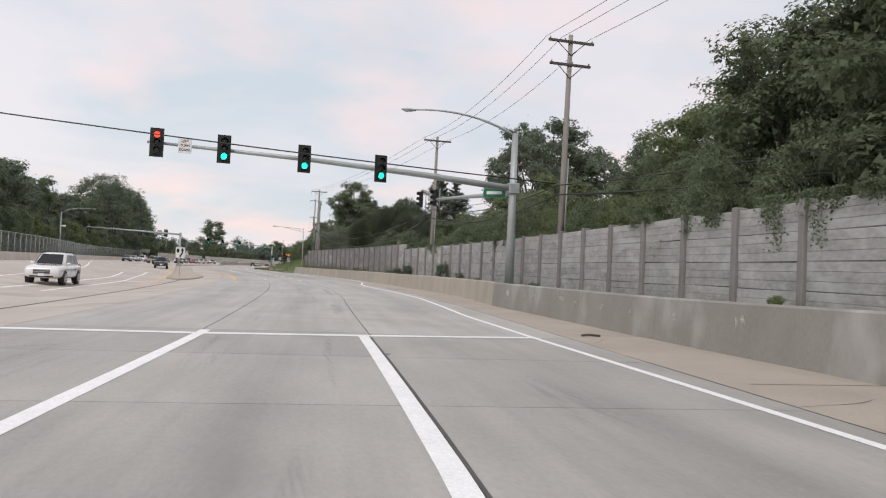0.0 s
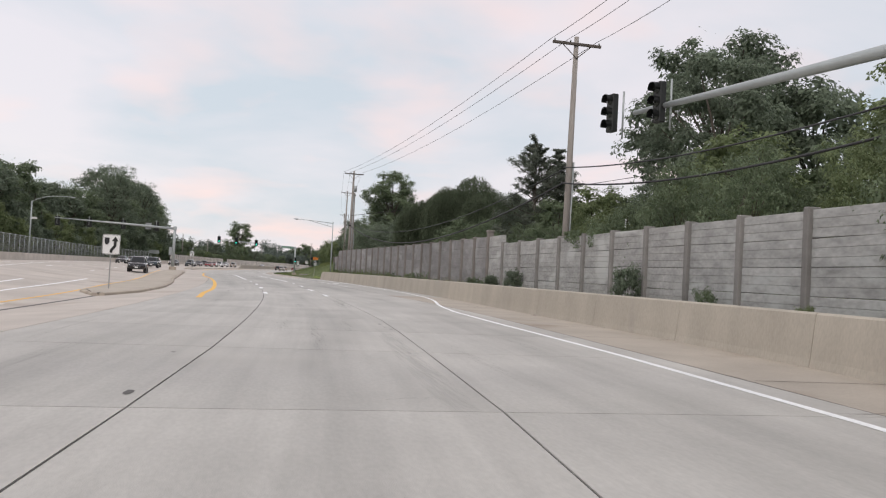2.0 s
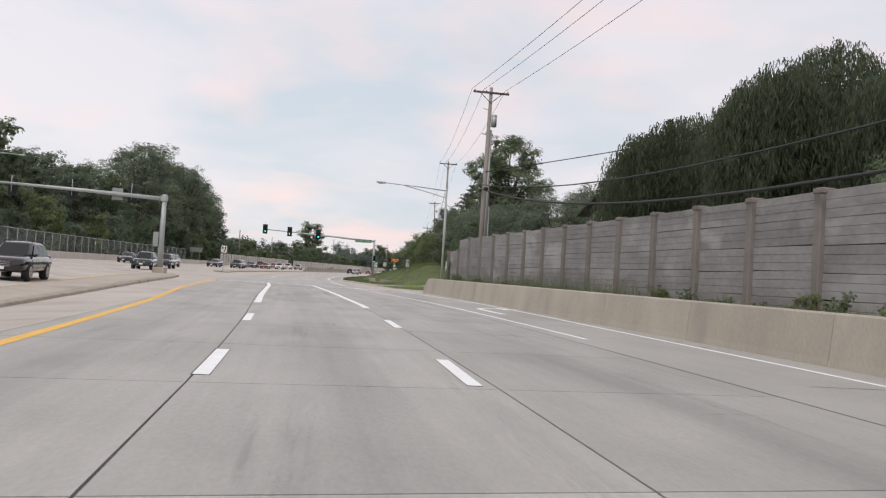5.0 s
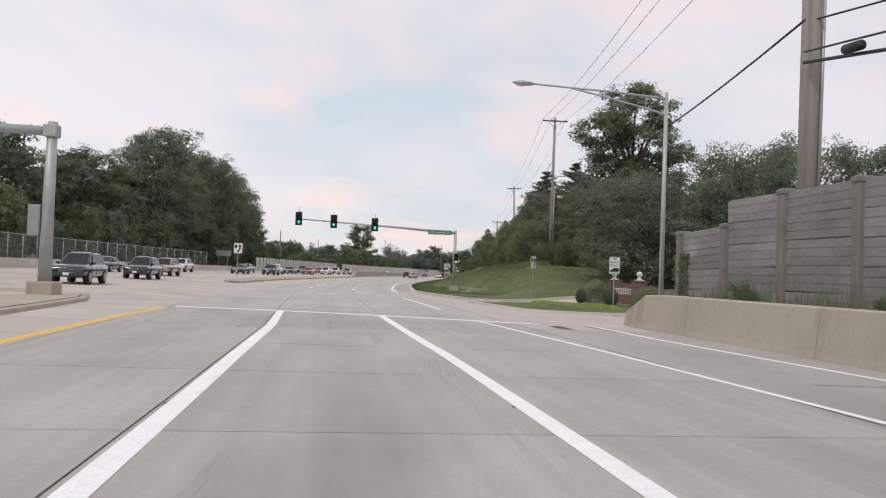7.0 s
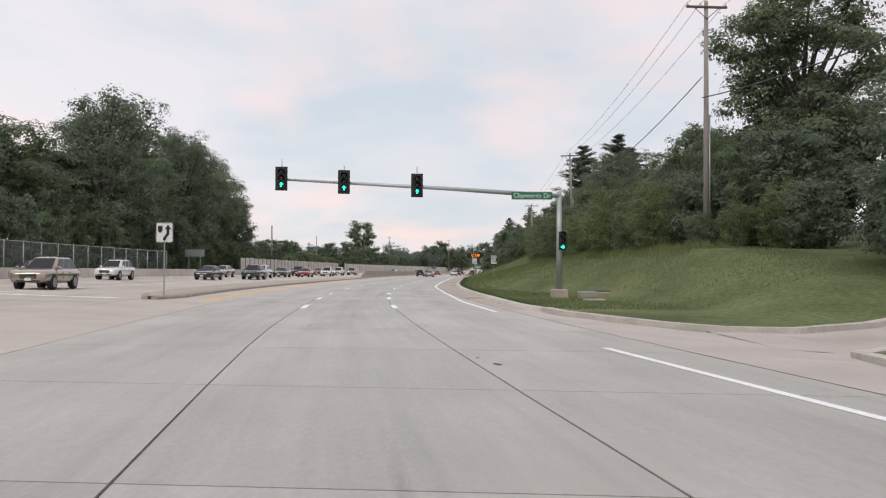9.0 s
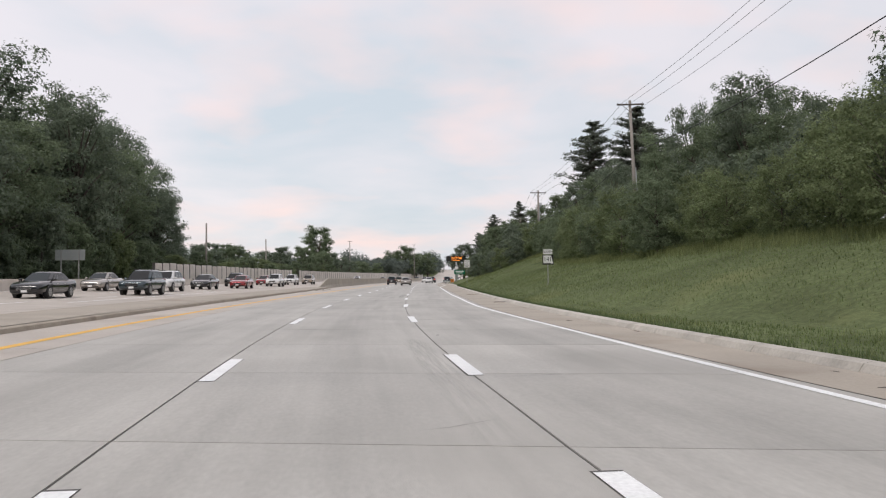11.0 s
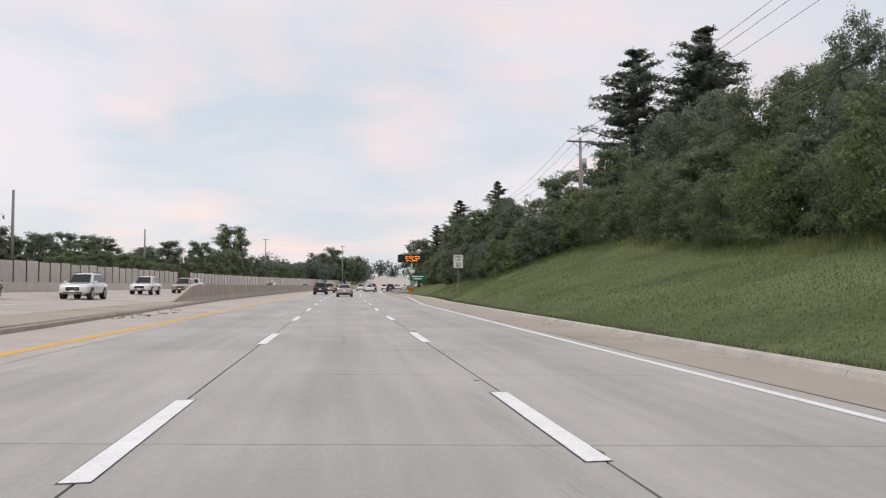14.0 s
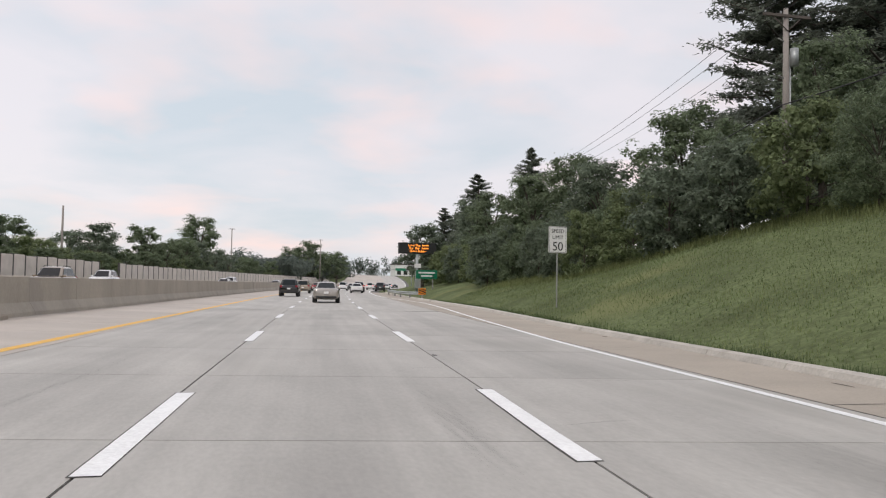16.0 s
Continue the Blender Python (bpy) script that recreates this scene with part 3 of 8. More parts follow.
for j in range(len(yy) - 1):
    for i in range(len(xs) - 1):
        a = j * len(xs) + i
        faces.append((a, a + 1, a + len(xs) + 1, a + len(xs)))
tagged(mesh_object("ground", verts, faces, "grass", smooth=True), "grassy ground reaching to the horizon", "ground", kind="structure")

SLAB = 4.57
road = strip("road", -7.66, 5.4, -40, 900, 0.0, "sealant", gap=4.57, across=4)
tagged(road, "wide pale concrete road with sealed joints", "road", kind="structure")
oncoming = strip("road_oncoming", -30.0, -7.66, -40, 900, -0.012, "sealant", gap=4.57, across=22)
tagged(oncoming, "worn concrete lanes of the oncoming traffic", "road", kind="structure")


# the cross joints are sawn at a slant that changes along the curve
SKEW = [(-40, -0.05), (17, -0.05), (32, -0.005), (42, 0.0), (69, 0.08), (80, 0.155), (133, 0.096), (143, 0.07), (160, -0.055), (180, -0.18), (225, -0.25), (262, -0.216), (283, -0.21), (310, -0.157), (345.4, -0.1), (346, 0.0)]


def slab_faces(o0, o1, y0, y1, g=0.014, up=0.012, skewed=False):
    """Top and rims of a cast slab between four joints; o0 and o1 may be tables."""
    v, f = [], []
    n = 2
    for j, y in enumerate((y0 + g, y1 - g)):
        slant = offs(SKEW, y0 if j == 0 else y1) if skewed else 0.0
        a = (o0 if isinstance(o0, (int, float)) else offs(o0, y)) + g
        b = (o1 if isinstance(o1, (int, float)) else offs(o1, y)) - g
        for k in range(n + 1):
            o = a + (b - a) * k / n
            q = y + slant * (o + 1.9)
            if skewed:
                a1 = (o0 if isinstance(o0, (int, float)) else offs(o0, q)) + g
                b1 = (o1 if isinstance(o1, (int, float)) else offs(o1, q)) - g
                o = a1 + (b1 - a1) * k / n
            p = at(o, q, up)
            v.append(p)
            v.append(p - Vector((0, 0, 0.03)))
    m = 2 * (n + 1)
    for k in range(n):
        f.append((2 * k, 2 * k + 2, m + 2 * k + 2, m + 2 * k))
        f.append((2 * k, 2 * k + 1, 2 * k + 3, 2 * k + 2))
        f.append((m + 2 * k, m + 2 * k + 2, m + 2 * k + 3, m + 2 * k + 1))
    f.append((0, m, m + 1, 1))
    f.append((2 * n, 2 * n + 1, m + 2 * n + 1, m + 2 * n))
    return v, f


JOINT0 = 247.9 - 60 * SLAB
RIGHT_EDGE = [(-40, 4.9), (24, 4.8), (52, 5.2), (75, 5.0), (89, 4.65), (97, 4.1), (105, 3.95), (165, 3.95), (200, 3.6), (245, 3.4), (253, 3.6), (273, 3.8), (311, 3.9), (900, 3.9)]
# the two long joints waver a little, as they were sawn
JOINT_A = [(-40, -3.81), (30, -3.8), (49, -3.74), (57, -3.66), (85, -3.69), (95, -3.73), (115, -3.95), (132, -4.12), (138, -4.1), (150, -3.84), (157, -3.67), (164, -3.71), (175, -3.74), (188, -3.85), (203, -3.75), (225, -3.85), (243, -3.92), (250, -3.9), (272, -3.74), (290, -3.8), (309, -3.86), (330, -3.83), (900, -3.81)]
JOINT_B = [(-40, 0.04), (14, 0.04), (21, -0.08), (34, -0.14), (44, -0.03), (50, 0.2), (58, 0.2), (68, 0.25), (73, 0.15), (80, -0.02), (89, -0.16), (105, -0.1), (132, 0.05), (150, -0.02), (175, -0.17), (183, -0.19), (204, -0.3), (225, -0.22), (243, -0.15), (249, -0.07), (271, 0.02), (290, -0.02), (309, -0.07), (330, -0.02), (900, 0.0)]
# cross joints, with the number of slabs up to the next
CUTS = [(-37.5, 11), (17.4, 7), (52.36, 1), (58.9, 6), (89.3, 9), (132.99, 1), (138.18, 3), (151.73, 1), (156.77, 5), (179.9, 13), (244.5, 1), (249.5, 5), (272.5, 1), (278.0, 7), (310.4, 1), (315.4, 6), (345.4, 0)]
cross = []
for (a, n), (b, _) in zip(CUTS, CUTS[1:]):
    cross += [a + (b - a) * k / n for k in range(n)]
cross.append(345.4)
slab_jobs = []
for lane in ((-7.62, JOINT_A), (JOINT_A, JOINT_B), (JOINT_B, RIGHT_EDGE)):
    for a, b in zip(cross, cross[1:]):
        slab_jobs.append((lane[0], lane[1], a, b, 0.014, 0.012, True))


def lane_uv(ob):
    """Across the lane from 0 to 1, along it in metres, for the wear of the wheels."""
    me = ob.data
    uv = me.uv_layers.new(name="lane")
    n = len(me.vertices) // 12
    for lp in me.loops:
        i = lp.vertex_index % 12
        uv.data[lp.index].uv = (((i % 6) // 2) / 2, me.vertices[lp.vertex_index].co.y)
    return ob


def joined_slabs(name, jobs, mat, parent):
    v, f = [], []
    for j in jobs:
        a, b = slab_faces(*j)
        f += [tuple(i + len(v) for i in q) for q in b]
        v += a
    ob = mesh_object(name, v, f, mat, parent)
    if mat == "slab_pale":
        lane_uv(ob)
    return tagged(ob, kind="stuff")


joined_slabs("far_slabs", [(o0, o1, 345.4 + k * 5, 345.4 + (k + 1) * 5) for o0, o1 in ((-7.62, JOINT_A), (JOINT_A, JOINT_B), (JOINT_B, RIGHT_EDGE)) for k in range(0, 110)], "slab_pale", road)
OPP = [-7.62, -11.2, -14.8, -18.5, -22.2, -25.9, -29.9]
joined_slabs("lane_slabs", [(b, a, JOINT0 + k * SLAB, JOINT0 + (k + 1) * SLAB) for a, b in zip(OPP, OPP[1:]) for k in range(-6, 200)], "old_concrete", oncoming)

# shoulders on the right
BAR_OFF = [(-40, 8.3), (10, 8.1), (19, 7.8), (24, 7.45), (30, 7.2), (45.9, 7.05), (52, 7.5), (58, 7.95), (66, 7.95), (80, 7.6), (92, 7.85), (110, 8.0), (150, 8.0), (158, 8.0), (164, 8.4)]
SH_R = [(a, b + 0.1) for a, b in BAR_OFF]
tagged(strip("shoulder", [(a, b + 0.02) for a, b in RIGHT_EDGE if a < 190], SH_R, -40, 97, 0.012, "shoulder", gap=4.57, across=2), "tan concrete shoulder beside a barrier", "shoulder", kind="structure")
tagged(strip("turning_lane", [(a, b + 0.02) for a, b in RIGHT_EDGE if a < 190], SH_R, 97, 158.9, 0.012, "slab", gap=4.57, across=2), "grey concrete turning lane beside a barrier", "road", kind="structure")
tagged(strip("shoulder_far", [(a, b + 0.02) for a, b in RIGHT_EDGE if a > 190], [(200, 4.5), (212, 4.9), (247, 5.15), (275, 5.45), (300, 5.7), (313, 5.85), (330, 6.2), (350, 7.0), (380, 6.6), (440, 6.2)], 200, 440, 0.012, "shoulder", gap=4.57, across=2), "tan concrete shoulder below a grass bank", "shoulder", kind="structure")
# the side street's mouth
v, f = [], []
mouth = [(158.95, 3.97, 60), (164, 3.97, 60), (170, 3.97, 60), (180, 3.97, 60), (186, 3.97, 12), (189.6, 3.97, 9.0), (191, 3.75, 6.6), (194, 3.7, 5.2), (199.9, 3.62, 4.6)]
for y, a, b in mouth:
    a = offs(RIGHT_EDGE, y) + 0.02
    for k in range(7):
        p = at(a + (b - a) * k / 6, y, 0)
        v.append((p.x, p.y, p.z + 0.012))
for j in range(len(mouth) - 1):
    for k in range(6):
        f.append((j * 7 + k, j * 7 + k + 1, (j + 1) * 7 + k + 1, (j + 1) * 7 + k))
# it bends away behind the planted island
n = len(v)
bend = [((7.6, 187.0), (7.6, 191.4)), ((9.5, 186.3), (10, 191.2)), ((12.9, 188.7), (12.6, 192.3)), ((16, 190.2), (15.5, 193.8)), ((20, 191.9), (20, 196)), ((28, 195), (28, 199.3)), ((40, 199.7), (42, 204.8)), ((58, 206.5), (60, 211.8))]
for a, b in bend:
    for x, y in (a, b):
        v.append((x, y, land(x, y) + 0.016))
f += [(n + 2 * i, n + 2 * i + 2, n + 2 * i + 3, n + 2 * i + 1) for i in range(len(bend) - 1)]
tagged(mesh_object("side_street", v, f, "side_concrete"), "pale concrete mouth of a side street", "street", kind="structure")

# crack and joint lines in the shoulder and turning lane
joint_lines = empty("shoulder_joint", Matrix.Identity(4), "dark joints in the concrete shoulder", "joint", kind="structure")
for k in range(0, 44):
    y = JOINT0 + k * SLAB * (2 if k % 3 else 1)
    if 0 < y < 158:
        strip("joint", 5.3, 8.0, y, y + 0.03, 0.016, "sealant", joint_lines, gap=1)
    elif 206 < y < 430:
        strip("joint", 3.9, 5.2, y, y + 0.03, 0.016, "sealant", joint_lines, gap=1)

# ---- painted lines ----
PAINT = 0.017


def lines(name, label, mat, runs):
    top = empty(name, Matrix.Identity(4), label, "road marking", kind="structure")
    for o0, o1, y0, y1 in runs:
        strip("stripe", o0, o1, y0, y1, PAINT, mat, top, gap=2.5)
    return top


def shifted(table, d):
    return [(a, b + d) for a, b in table]


PAINT_A = [(-40, -4.0), (16, -3.97), (27, -3.83), (89, -3.70), (92, -3.75), (100, -3.84), (130, -4.04), (138, -4.03), (150, -3.79), (157, -3.6), (164, -3.67), (202, -3.75), (246, -3.87), (272, -3.86), (310, -3.89), (330, -3.9), (900, -3.9)]
PAINT_B = [(-40, -0.2), (14, -0.21), (21, -0.31), (27, -0.40), (89, -0.42), (92, -0.46), (102, -0.65), (119, -0.2), (132, 0.03), (139, -0.03), (150, -0.03), (154, -0.12), (163, -0.22), (199, -0.38), (230, -0.28), (246, -0.22), (250, -0.12), (258, -0.14), (272, -0.14), (290, -0.08), (310, -0.21), (316, -0.12), (330, -0.12), (900, -0.1)]
lines("lane_line", "solid white lane lines before a stop line", "white",
      [(PAINT_B, shifted(PAINT_B, 0.23), -30, 26.7), (PAINT_A, shifted(PAINT_A, 0.23), -30, 27.2), (PAINT_B, shifted(PAINT_B, 0.24), 129.8, 163.3), (PAINT_A, shifted(PAINT_A, 0.25), 129.8, 164.3),
       ([(119, 4.5), (136, 4.4), (152.6, 3.6), (162, 2.9)], [(119, 4.64), (136, 4.54), (152.6, 3.74), (162, 3.04)], 119, 162)])
# dark primer showing beside the solid lines
lines("line_primer", "dark primer band beside a white lane line", "sealant", [(shifted(PAINT_B, 0.24), shifted(PAINT_B, 0.28), -30, 26)])
EDGE = [(-40, 4.35), (15, 4.3), (27, 3.9), (36, 3.8), (44, 4.15), (52, 4.45), (60, 4.4), (70, 4.1), (77, 4.1), (83, 4.6), (91, 5.95), (97, 6.55), (104, 6.85), (125, 7.1), (140, 7.5), (147, 7.2), (152, 6.8), (156.5, 6.5), (161.5, 6.5), (164.5, 7.0), (166.5, 8.2)]
lines("edge_line", "solid white edge line", "white", [(shifted(EDGE, -0.085), shifted(EDGE, 0.085), -30, 166.5)])
EDGE2 = [(168, 2.9), (177, 2.81), (185, 2.55), (198, 3.0), (208, 3.0), (216, 3.25), (229, 3.35), (245, 3.13), (260, 3.35), (273, 3.36), (311, 3.62), (322, 3.7), (336, 4.3), (352, 5.1), (364, 5.45), (376, 4.9), (390, 3.9), (405, 3.6), (880, 3.6)]
lines("edge_line", "solid white edge line beside a grass bank", "white", [(shifted(EDGE2, -0.075), shifted(EDGE2, 0.075), 170, 184.8), (shifted(EDGE2, -0.075), shifted(EDGE2, 0.075), 198, 880)])
YELLOW = [(70, -5.2), (80, -6.3), (86, -6.6), (92, -6.55), (128, -7.4), (142, -8.0), (158, -7.75), (165, -7.5), (206, -8.4), (232, -8.6), (262, -8.5), (291, -8.15), (325, -7.95), (353, -7.75), (560, -7.75)]
lines("yellow_line", "solid yellow line along the median", "yellow", [(shifted(YELLOW, -0.12), shifted(YELLOW, 0.12), 80, 164.5), (shifted(YELLOW, -0.12), shifted(YELLOW, 0.12), 207, 560)])


def slanted(table, wide):
    """A stop line through the given (offset, y) points."""
    top = empty("stop_line", Matrix.Identity(4), "white stop line across the lanes", "road marking", kind="structure")
    v = []
    for o, y in table:
        v += [at(o, y, PAINT + 0.003), at(o, y + wide, PAINT + 0.003)]
    mesh_object("stripe", v, [(2 * i, 2 * i + 1, 2 * i + 3, 2 * i + 2) for i in range(len(table) - 1)], "white", top)


slanted([(-11.0, 26.2), (-7.62, 26.1), (-3.7, 26.1), (-0.3, 26.4), (2.0, 26.7), (4.0, 27.0)], 0.4)
slanted([(-7.3, 164.9), (-3.7, 164.3), (-0.2, 163.3), (3.9, 161.5), (4.8, 161.1)], 0.55)
lines("crossing_line", "short white line at the mouth of a side street", "white", [([(184.3, 7.65), (188.4, 6.75)], [(184.3, 7.9), (188.4, 7.0)], 184.3, 188.4)])
OPP_Y = [(66, -12.2), (85, -12.75), (99, -13.5), (136, -13.7), (160, -13.3)]
OPP_B = [(50, -13.8), (71, -14.0), (85, -14.95), (107, -15.8)]
OPP_A = [(50, -15.5), (77, -15.8), (95, -17.2)]
OPP_EDGE = [(30, -17.5), (60, -18.6), (94, -20.7), (128, -24.2), (175, -27.1), (200, -27.5), (560, -27.6)]
slanted([(-14.0, 71.4), (-12.0, 73.8)], 0.45)
lines("opposing_line", "yellow line beside the oncoming lanes", "yellow", [(OPP_Y, shifted(OPP_Y, 0.15), 66, 160), (-14.2, -14.05, 302, 560)])
lines("opposing_line", "solid white lines between oncoming lanes", "white", [(OPP_A, shifted(OPP_A, 0.16), 50, 95), (OPP_B, shifted(OPP_B, 0.16), 50, 107), (-16.4, -16.25, 250, 284), (-18.2, -18.05, 208, 250), (-21.9, -21.75, 208, 250), (OPP_EDGE, shifted(OPP_EDGE, 0.15), 30, 560), (-21.9, -12.2, 207.2, 207.7)])
dash_top = empty("dashed_line", Matrix.Identity(4), "broken white lane lines, newly painted", "road marking", kind="structure")
drng = random.Random(12)
dash_at = [(88.9, 3.0), (98.9, 3.0), (109.2, 3.1), (119.6, 3.1), (200.5, 3.3), (210.2, 3.3), (219.0, 3.0), (232.6, 3.6), (245.7, 3.9), (258.6, 3.9), (271.5, 4.0), (284.7, 4.1), (297.2, 4.2), (309.3, 4.4)] + [(322.7 + 12.9 * k, 4.1) for k in range(22)]
for y0, long in dash_at:
    for table in (PAINT_A, PAINT_B):
        a, b = drng.uniform(-0.06, 0.06), drng.uniform(-0.06, 0.06)
        strip("dash_primer", shifted(table, -0.014 + drng.uniform(-0.012, 0.012)), shifted(table, 0.212 + drng.uniform(0, 0.008)), y0 - 0.02 + a, y0 + long + 0.06 + b, PAINT - 0.003, "sealant", dash_top, gap=1.2)
        strip("dash", table, shifted(table, 0.21), y0 + a, y0 + long + b, PAINT + 0.002, "white", dash_top, gap=1.2)
for k in range(30):
    for o in (-18.2, -21.9, -25.6):
        y0 = (125 + 12.19 * k)
        if not 196 < y0 < 250:
            strip("dash", o, o + 0.15, y0, y0 + 3.2, PAINT, "white", dash_top, gap=1.6)
turn_arrow = empty("turn_arrow", Matrix.Identity(4), "curved white turn arrow painted on the road", "road marking", kind="structure")
v = []
f = []
stem = [(5.6, 131.0), (5.6, 134.6), (5.75, 135.5), (6.2, 136.1), (6.9, 136.3)]
for i, (o, y) in enumerate(stem):
    d = Vector((stem[min(i + 1, 4)][0] - stem[max(i - 1, 0)][0], stem[min(i + 1, 4)][1] - stem[max(i - 1, 0)][1])).normalized()
    for s in (-0.13, 0.13):
        v.append(at(o - d.y * s, y + d.x * s, PAINT))
f = [(2 * i, 2 * i + 1, 2 * i + 3, 2 * i + 2) for i in range(4)]
v += [at(6.85, 137.2, PAINT), at(6.85, 135.4, PAINT), at(7.9, 136.3, PAINT)]
f.append((10, 11, 12))
mesh_object("arrow", v, f, "white", turn_arrow)

# ---- median islands ----


def island(name, left, right, y0, y1, label, mat="shoulder", high=0.15, parent=None):
    top = empty(name, Matrix.Identity(4), label, "median", kind="structure")
    strip("island_top", shifted(left, 0.14), shifted(right, -0.14), y0 + 0.3, y1 - 0.3, high + 0.004, mat, top, gap=3)
    kerb = [(-0.15, -0.03), (0.15, -0.03), (0.13, high - 0.03), (0.08, high), (-0.08, high), (-0.13, high - 0.03)]
    profile_run("kerb", kerb, left, y0, y1, "curb", top)
    profile_run("kerb", kerb, right, y0, y1, "curb", top)
    return top


ISL1_R = [(84, -10.9), (86, -9.9), (95, -9.6), (110, -10.2), (124, -10.8), (136, -10.6), (157, -10.2), (166, -10.5), (168, -11.2)]
ISL1_L = [(84, -11.2), (86, -12.3), (100, -12.8), (124, -13.1), (136, -12.9), (157, -12.4), (166, -12.2), (168, -11.5)]
island("median_island", ISL1_L, ISL1_R, 84, 168, "low tan concrete median island with a kerb")
ISL2_R = [(207, -10.5), (208, -9.95), (214, -10.1), (230, -10.2), (260, -10.2), (290, -10.5), (330, -11.4)]
ISL2_L = [(207, -10.9), (208, -11.5), (214, -12.1), (230, -12.8), (260, -13.0), (290, -13.0), (330, -12.9)]
island("median_island", ISL2_L, ISL2_R, 207, 330, "long low concrete median island with a kerb")

# kerb along the grass on the right, round the corner of the side street
kerb_r = empty("kerb_right", Matrix.Identity(4), "low weathered concrete kerb below a grass bank", "kerb", kind="structure")
KERB = [(-0.16, -0.05), (0.26, -0.05), (0.26, 0.13), (0.08, 0.15), (-0.06, 0.12), (-0.12, 0.03)]
KERB_OFF = [(196, 4.9), (202, 4.5), (212, 4.8), (247, 5.2), (265, 5.4), (275, 5.5), (300, 5.75), (313, 5.9), (330, 6.15), (350, 7.0), (380, 6.6), (440, 6.2)]
for k in range(80):
    y0 = 197 + k * 3.05
    if y0 < 436:
        profile_run("kerb_stone", KERB, KERB_OFF, y0, y0 + 3.03, "kerb_pale", kerb_r, gap=1.6)


def kerb_curve(name, pts, parent, mat="curb", wide=0.3, high=0.14):
    bm = bmesh.new()
    rows = []
    for i, p in enumerate(pts):
        a, b = Vector(pts[max(i - 1, 0)]), Vector(pts[min(i + 1, len(pts) - 1)])
        d = (b - a).normalized()
        s = Vector((-d.y, d.x, 0)) * wide / 2
        p = Vector(p)
        rows.append([bm.verts.new(q) for q in (p - s + Vector((0, 0, -0.05)), p - s + Vector((0, 0, high)), p + s + Vector((0, 0, high)), p + s + Vector((0, 0, -0.05)))])
    for a, b in zip(rows, rows[1:]):
        for k in range(3):
            bm.faces.new((a[k], a[k + 1], b[k + 1], b[k]))
    bmesh.ops.recalc_face_normals(bm, faces=bm.faces)
    return part(name, bm, mat, parent)


corner = [(line(198) + 4.7, 198, 0), (4.85, 195.6, 0), (5.7, 193.0, 0), (6.7, 191.6, 0), (8.2, 191.2, 0), (10, 191.2, 0), (12.6, 192.3, 0), (15.5, 193.8, 0), (20, 196, 0), (28, 199.3, 0), (42, 204.8, 0), (60, 211.8, 0)]
kerb_curve("kerb_stone", [(x, y, land(x, y)) for x, y, _ in corner], kerb_r, "kerb_pale", 0.34, 0.17)

# planted island at the side street
isl = empty("planted_island", Matrix.Identity(4), "kerbed grass island at the side street", "island", kind="structure")
ring = [(7.2, 182.4), (7.6, 184.1), (8.8, 185.6), (10.5, 187.1), (12.9, 188.7), (16, 190.2), (20, 191.9), (28, 195), (40, 199.7)]
ring2 = [(40, 177), (20, 176.8), (15.5, 176.6), (13.4, 176.4), (11.6, 176.6), (10.3, 177.3), (9.0, 178.8), (7.9, 180.4), (7.2, 182.4)]
loop = [(x, y, land(x, y)) for x, y in ring2] + [(x, y, land(x, y)) for x, y in ring[1:]]
kerb_curve("kerb_stone", [(x, y, z + 0.02) for x, y, z in loop], isl, "kerb_pale", 0.34, 0.20)
bm = bmesh.new()
cx, cy = 20, 184
vs = [bm.verts.new((x + (cx - x) * 0.012, y + (cy - y) * 0.012, z + 0.17)) for x, y, z in loop]
mid = [bm.verts.new((x + (cx - x) * 0.35, y + (cy - y) * 0.35, 0.02)) for x, y, _ in loop]
top = bm.verts.new((cx + 4, cy, 0.15))
for i in range(len(vs) - 1):
    bm.faces.new((vs[i], vs[i + 1], mid[i + 1], mid[i]))
    bm.faces.new((mid[i], mid[i + 1], top))
bmesh.ops.recalc_face_normals(bm, faces=bm.faces)
part("lawn", bm, "grass", isl)

# ================= barriers =================
# right-hand barrier of cast lengths, its road face sloped
BAR = [(-0.02, -0.05), (0.42, -0.05), (0.42, 1.12), (0.17, 1.12), (0.13, 1.08), (0.03, 0.18)]
barrier = empty("road_barrier", Matrix.Identity(4), "weathered tan concrete road barrier", "barrier", kind="structure")


def bar_up(y):
    return 1.0 + 0.1 * (1 - step(15, 30, y)) - 0.5 * step(161.6, 163.8, y)


# older grey lengths with an upright face, then sloped ones
UPRIGHT = [(-0.02, -0.05), (0.42, -0.05), (0.42, 1.10), (0.10, 1.10), (0.06, 1.06)]
for k in range(9):
    profile_run("barrier_length", UPRIGHT, BAR_OFF, -36 + 9.11 * k, -36 + 9.11 * (k + 1) - 0.02, "grey_barrier", barrier, gap=2.0, up=bar_up)
cuts = list(np.arange(46.05, 160, 6.22)) + [163.8]
for a, b in zip(cuts, cuts[1:]):
    profile_run("barrier_length", BAR, BAR_OFF, float(a) + 0.012, float(b) - 0.012, "barrier", barrier, gap=2.0, up=bar_up)
# median barrier
MID = [(-0.3, -0.05), (0.3, -0.05), (0.28, 0.1), (0.11, 0.35), (0.09, 1.0), (-0.09, 1.0), (-0.11, 0.35), (-0.28, 0.1)]
median_barrier = empty("median_barrier", Matrix.Identity(4), "concrete median barrier with a sloped end", "barrier", kind="structure")
for k in range(48):
    y0 = 318 + k * 5.0
    profile_run("barrier_length", MID, [(318, -12.2), (330, -11.8), (345, -11.6), (560, -11.3)], y0 + 0.01, y0 + 4.99, "barrier", median_barrier, gap=2.5, up=lambda y: 0.15 + 1.1 * step(317, 325, y))
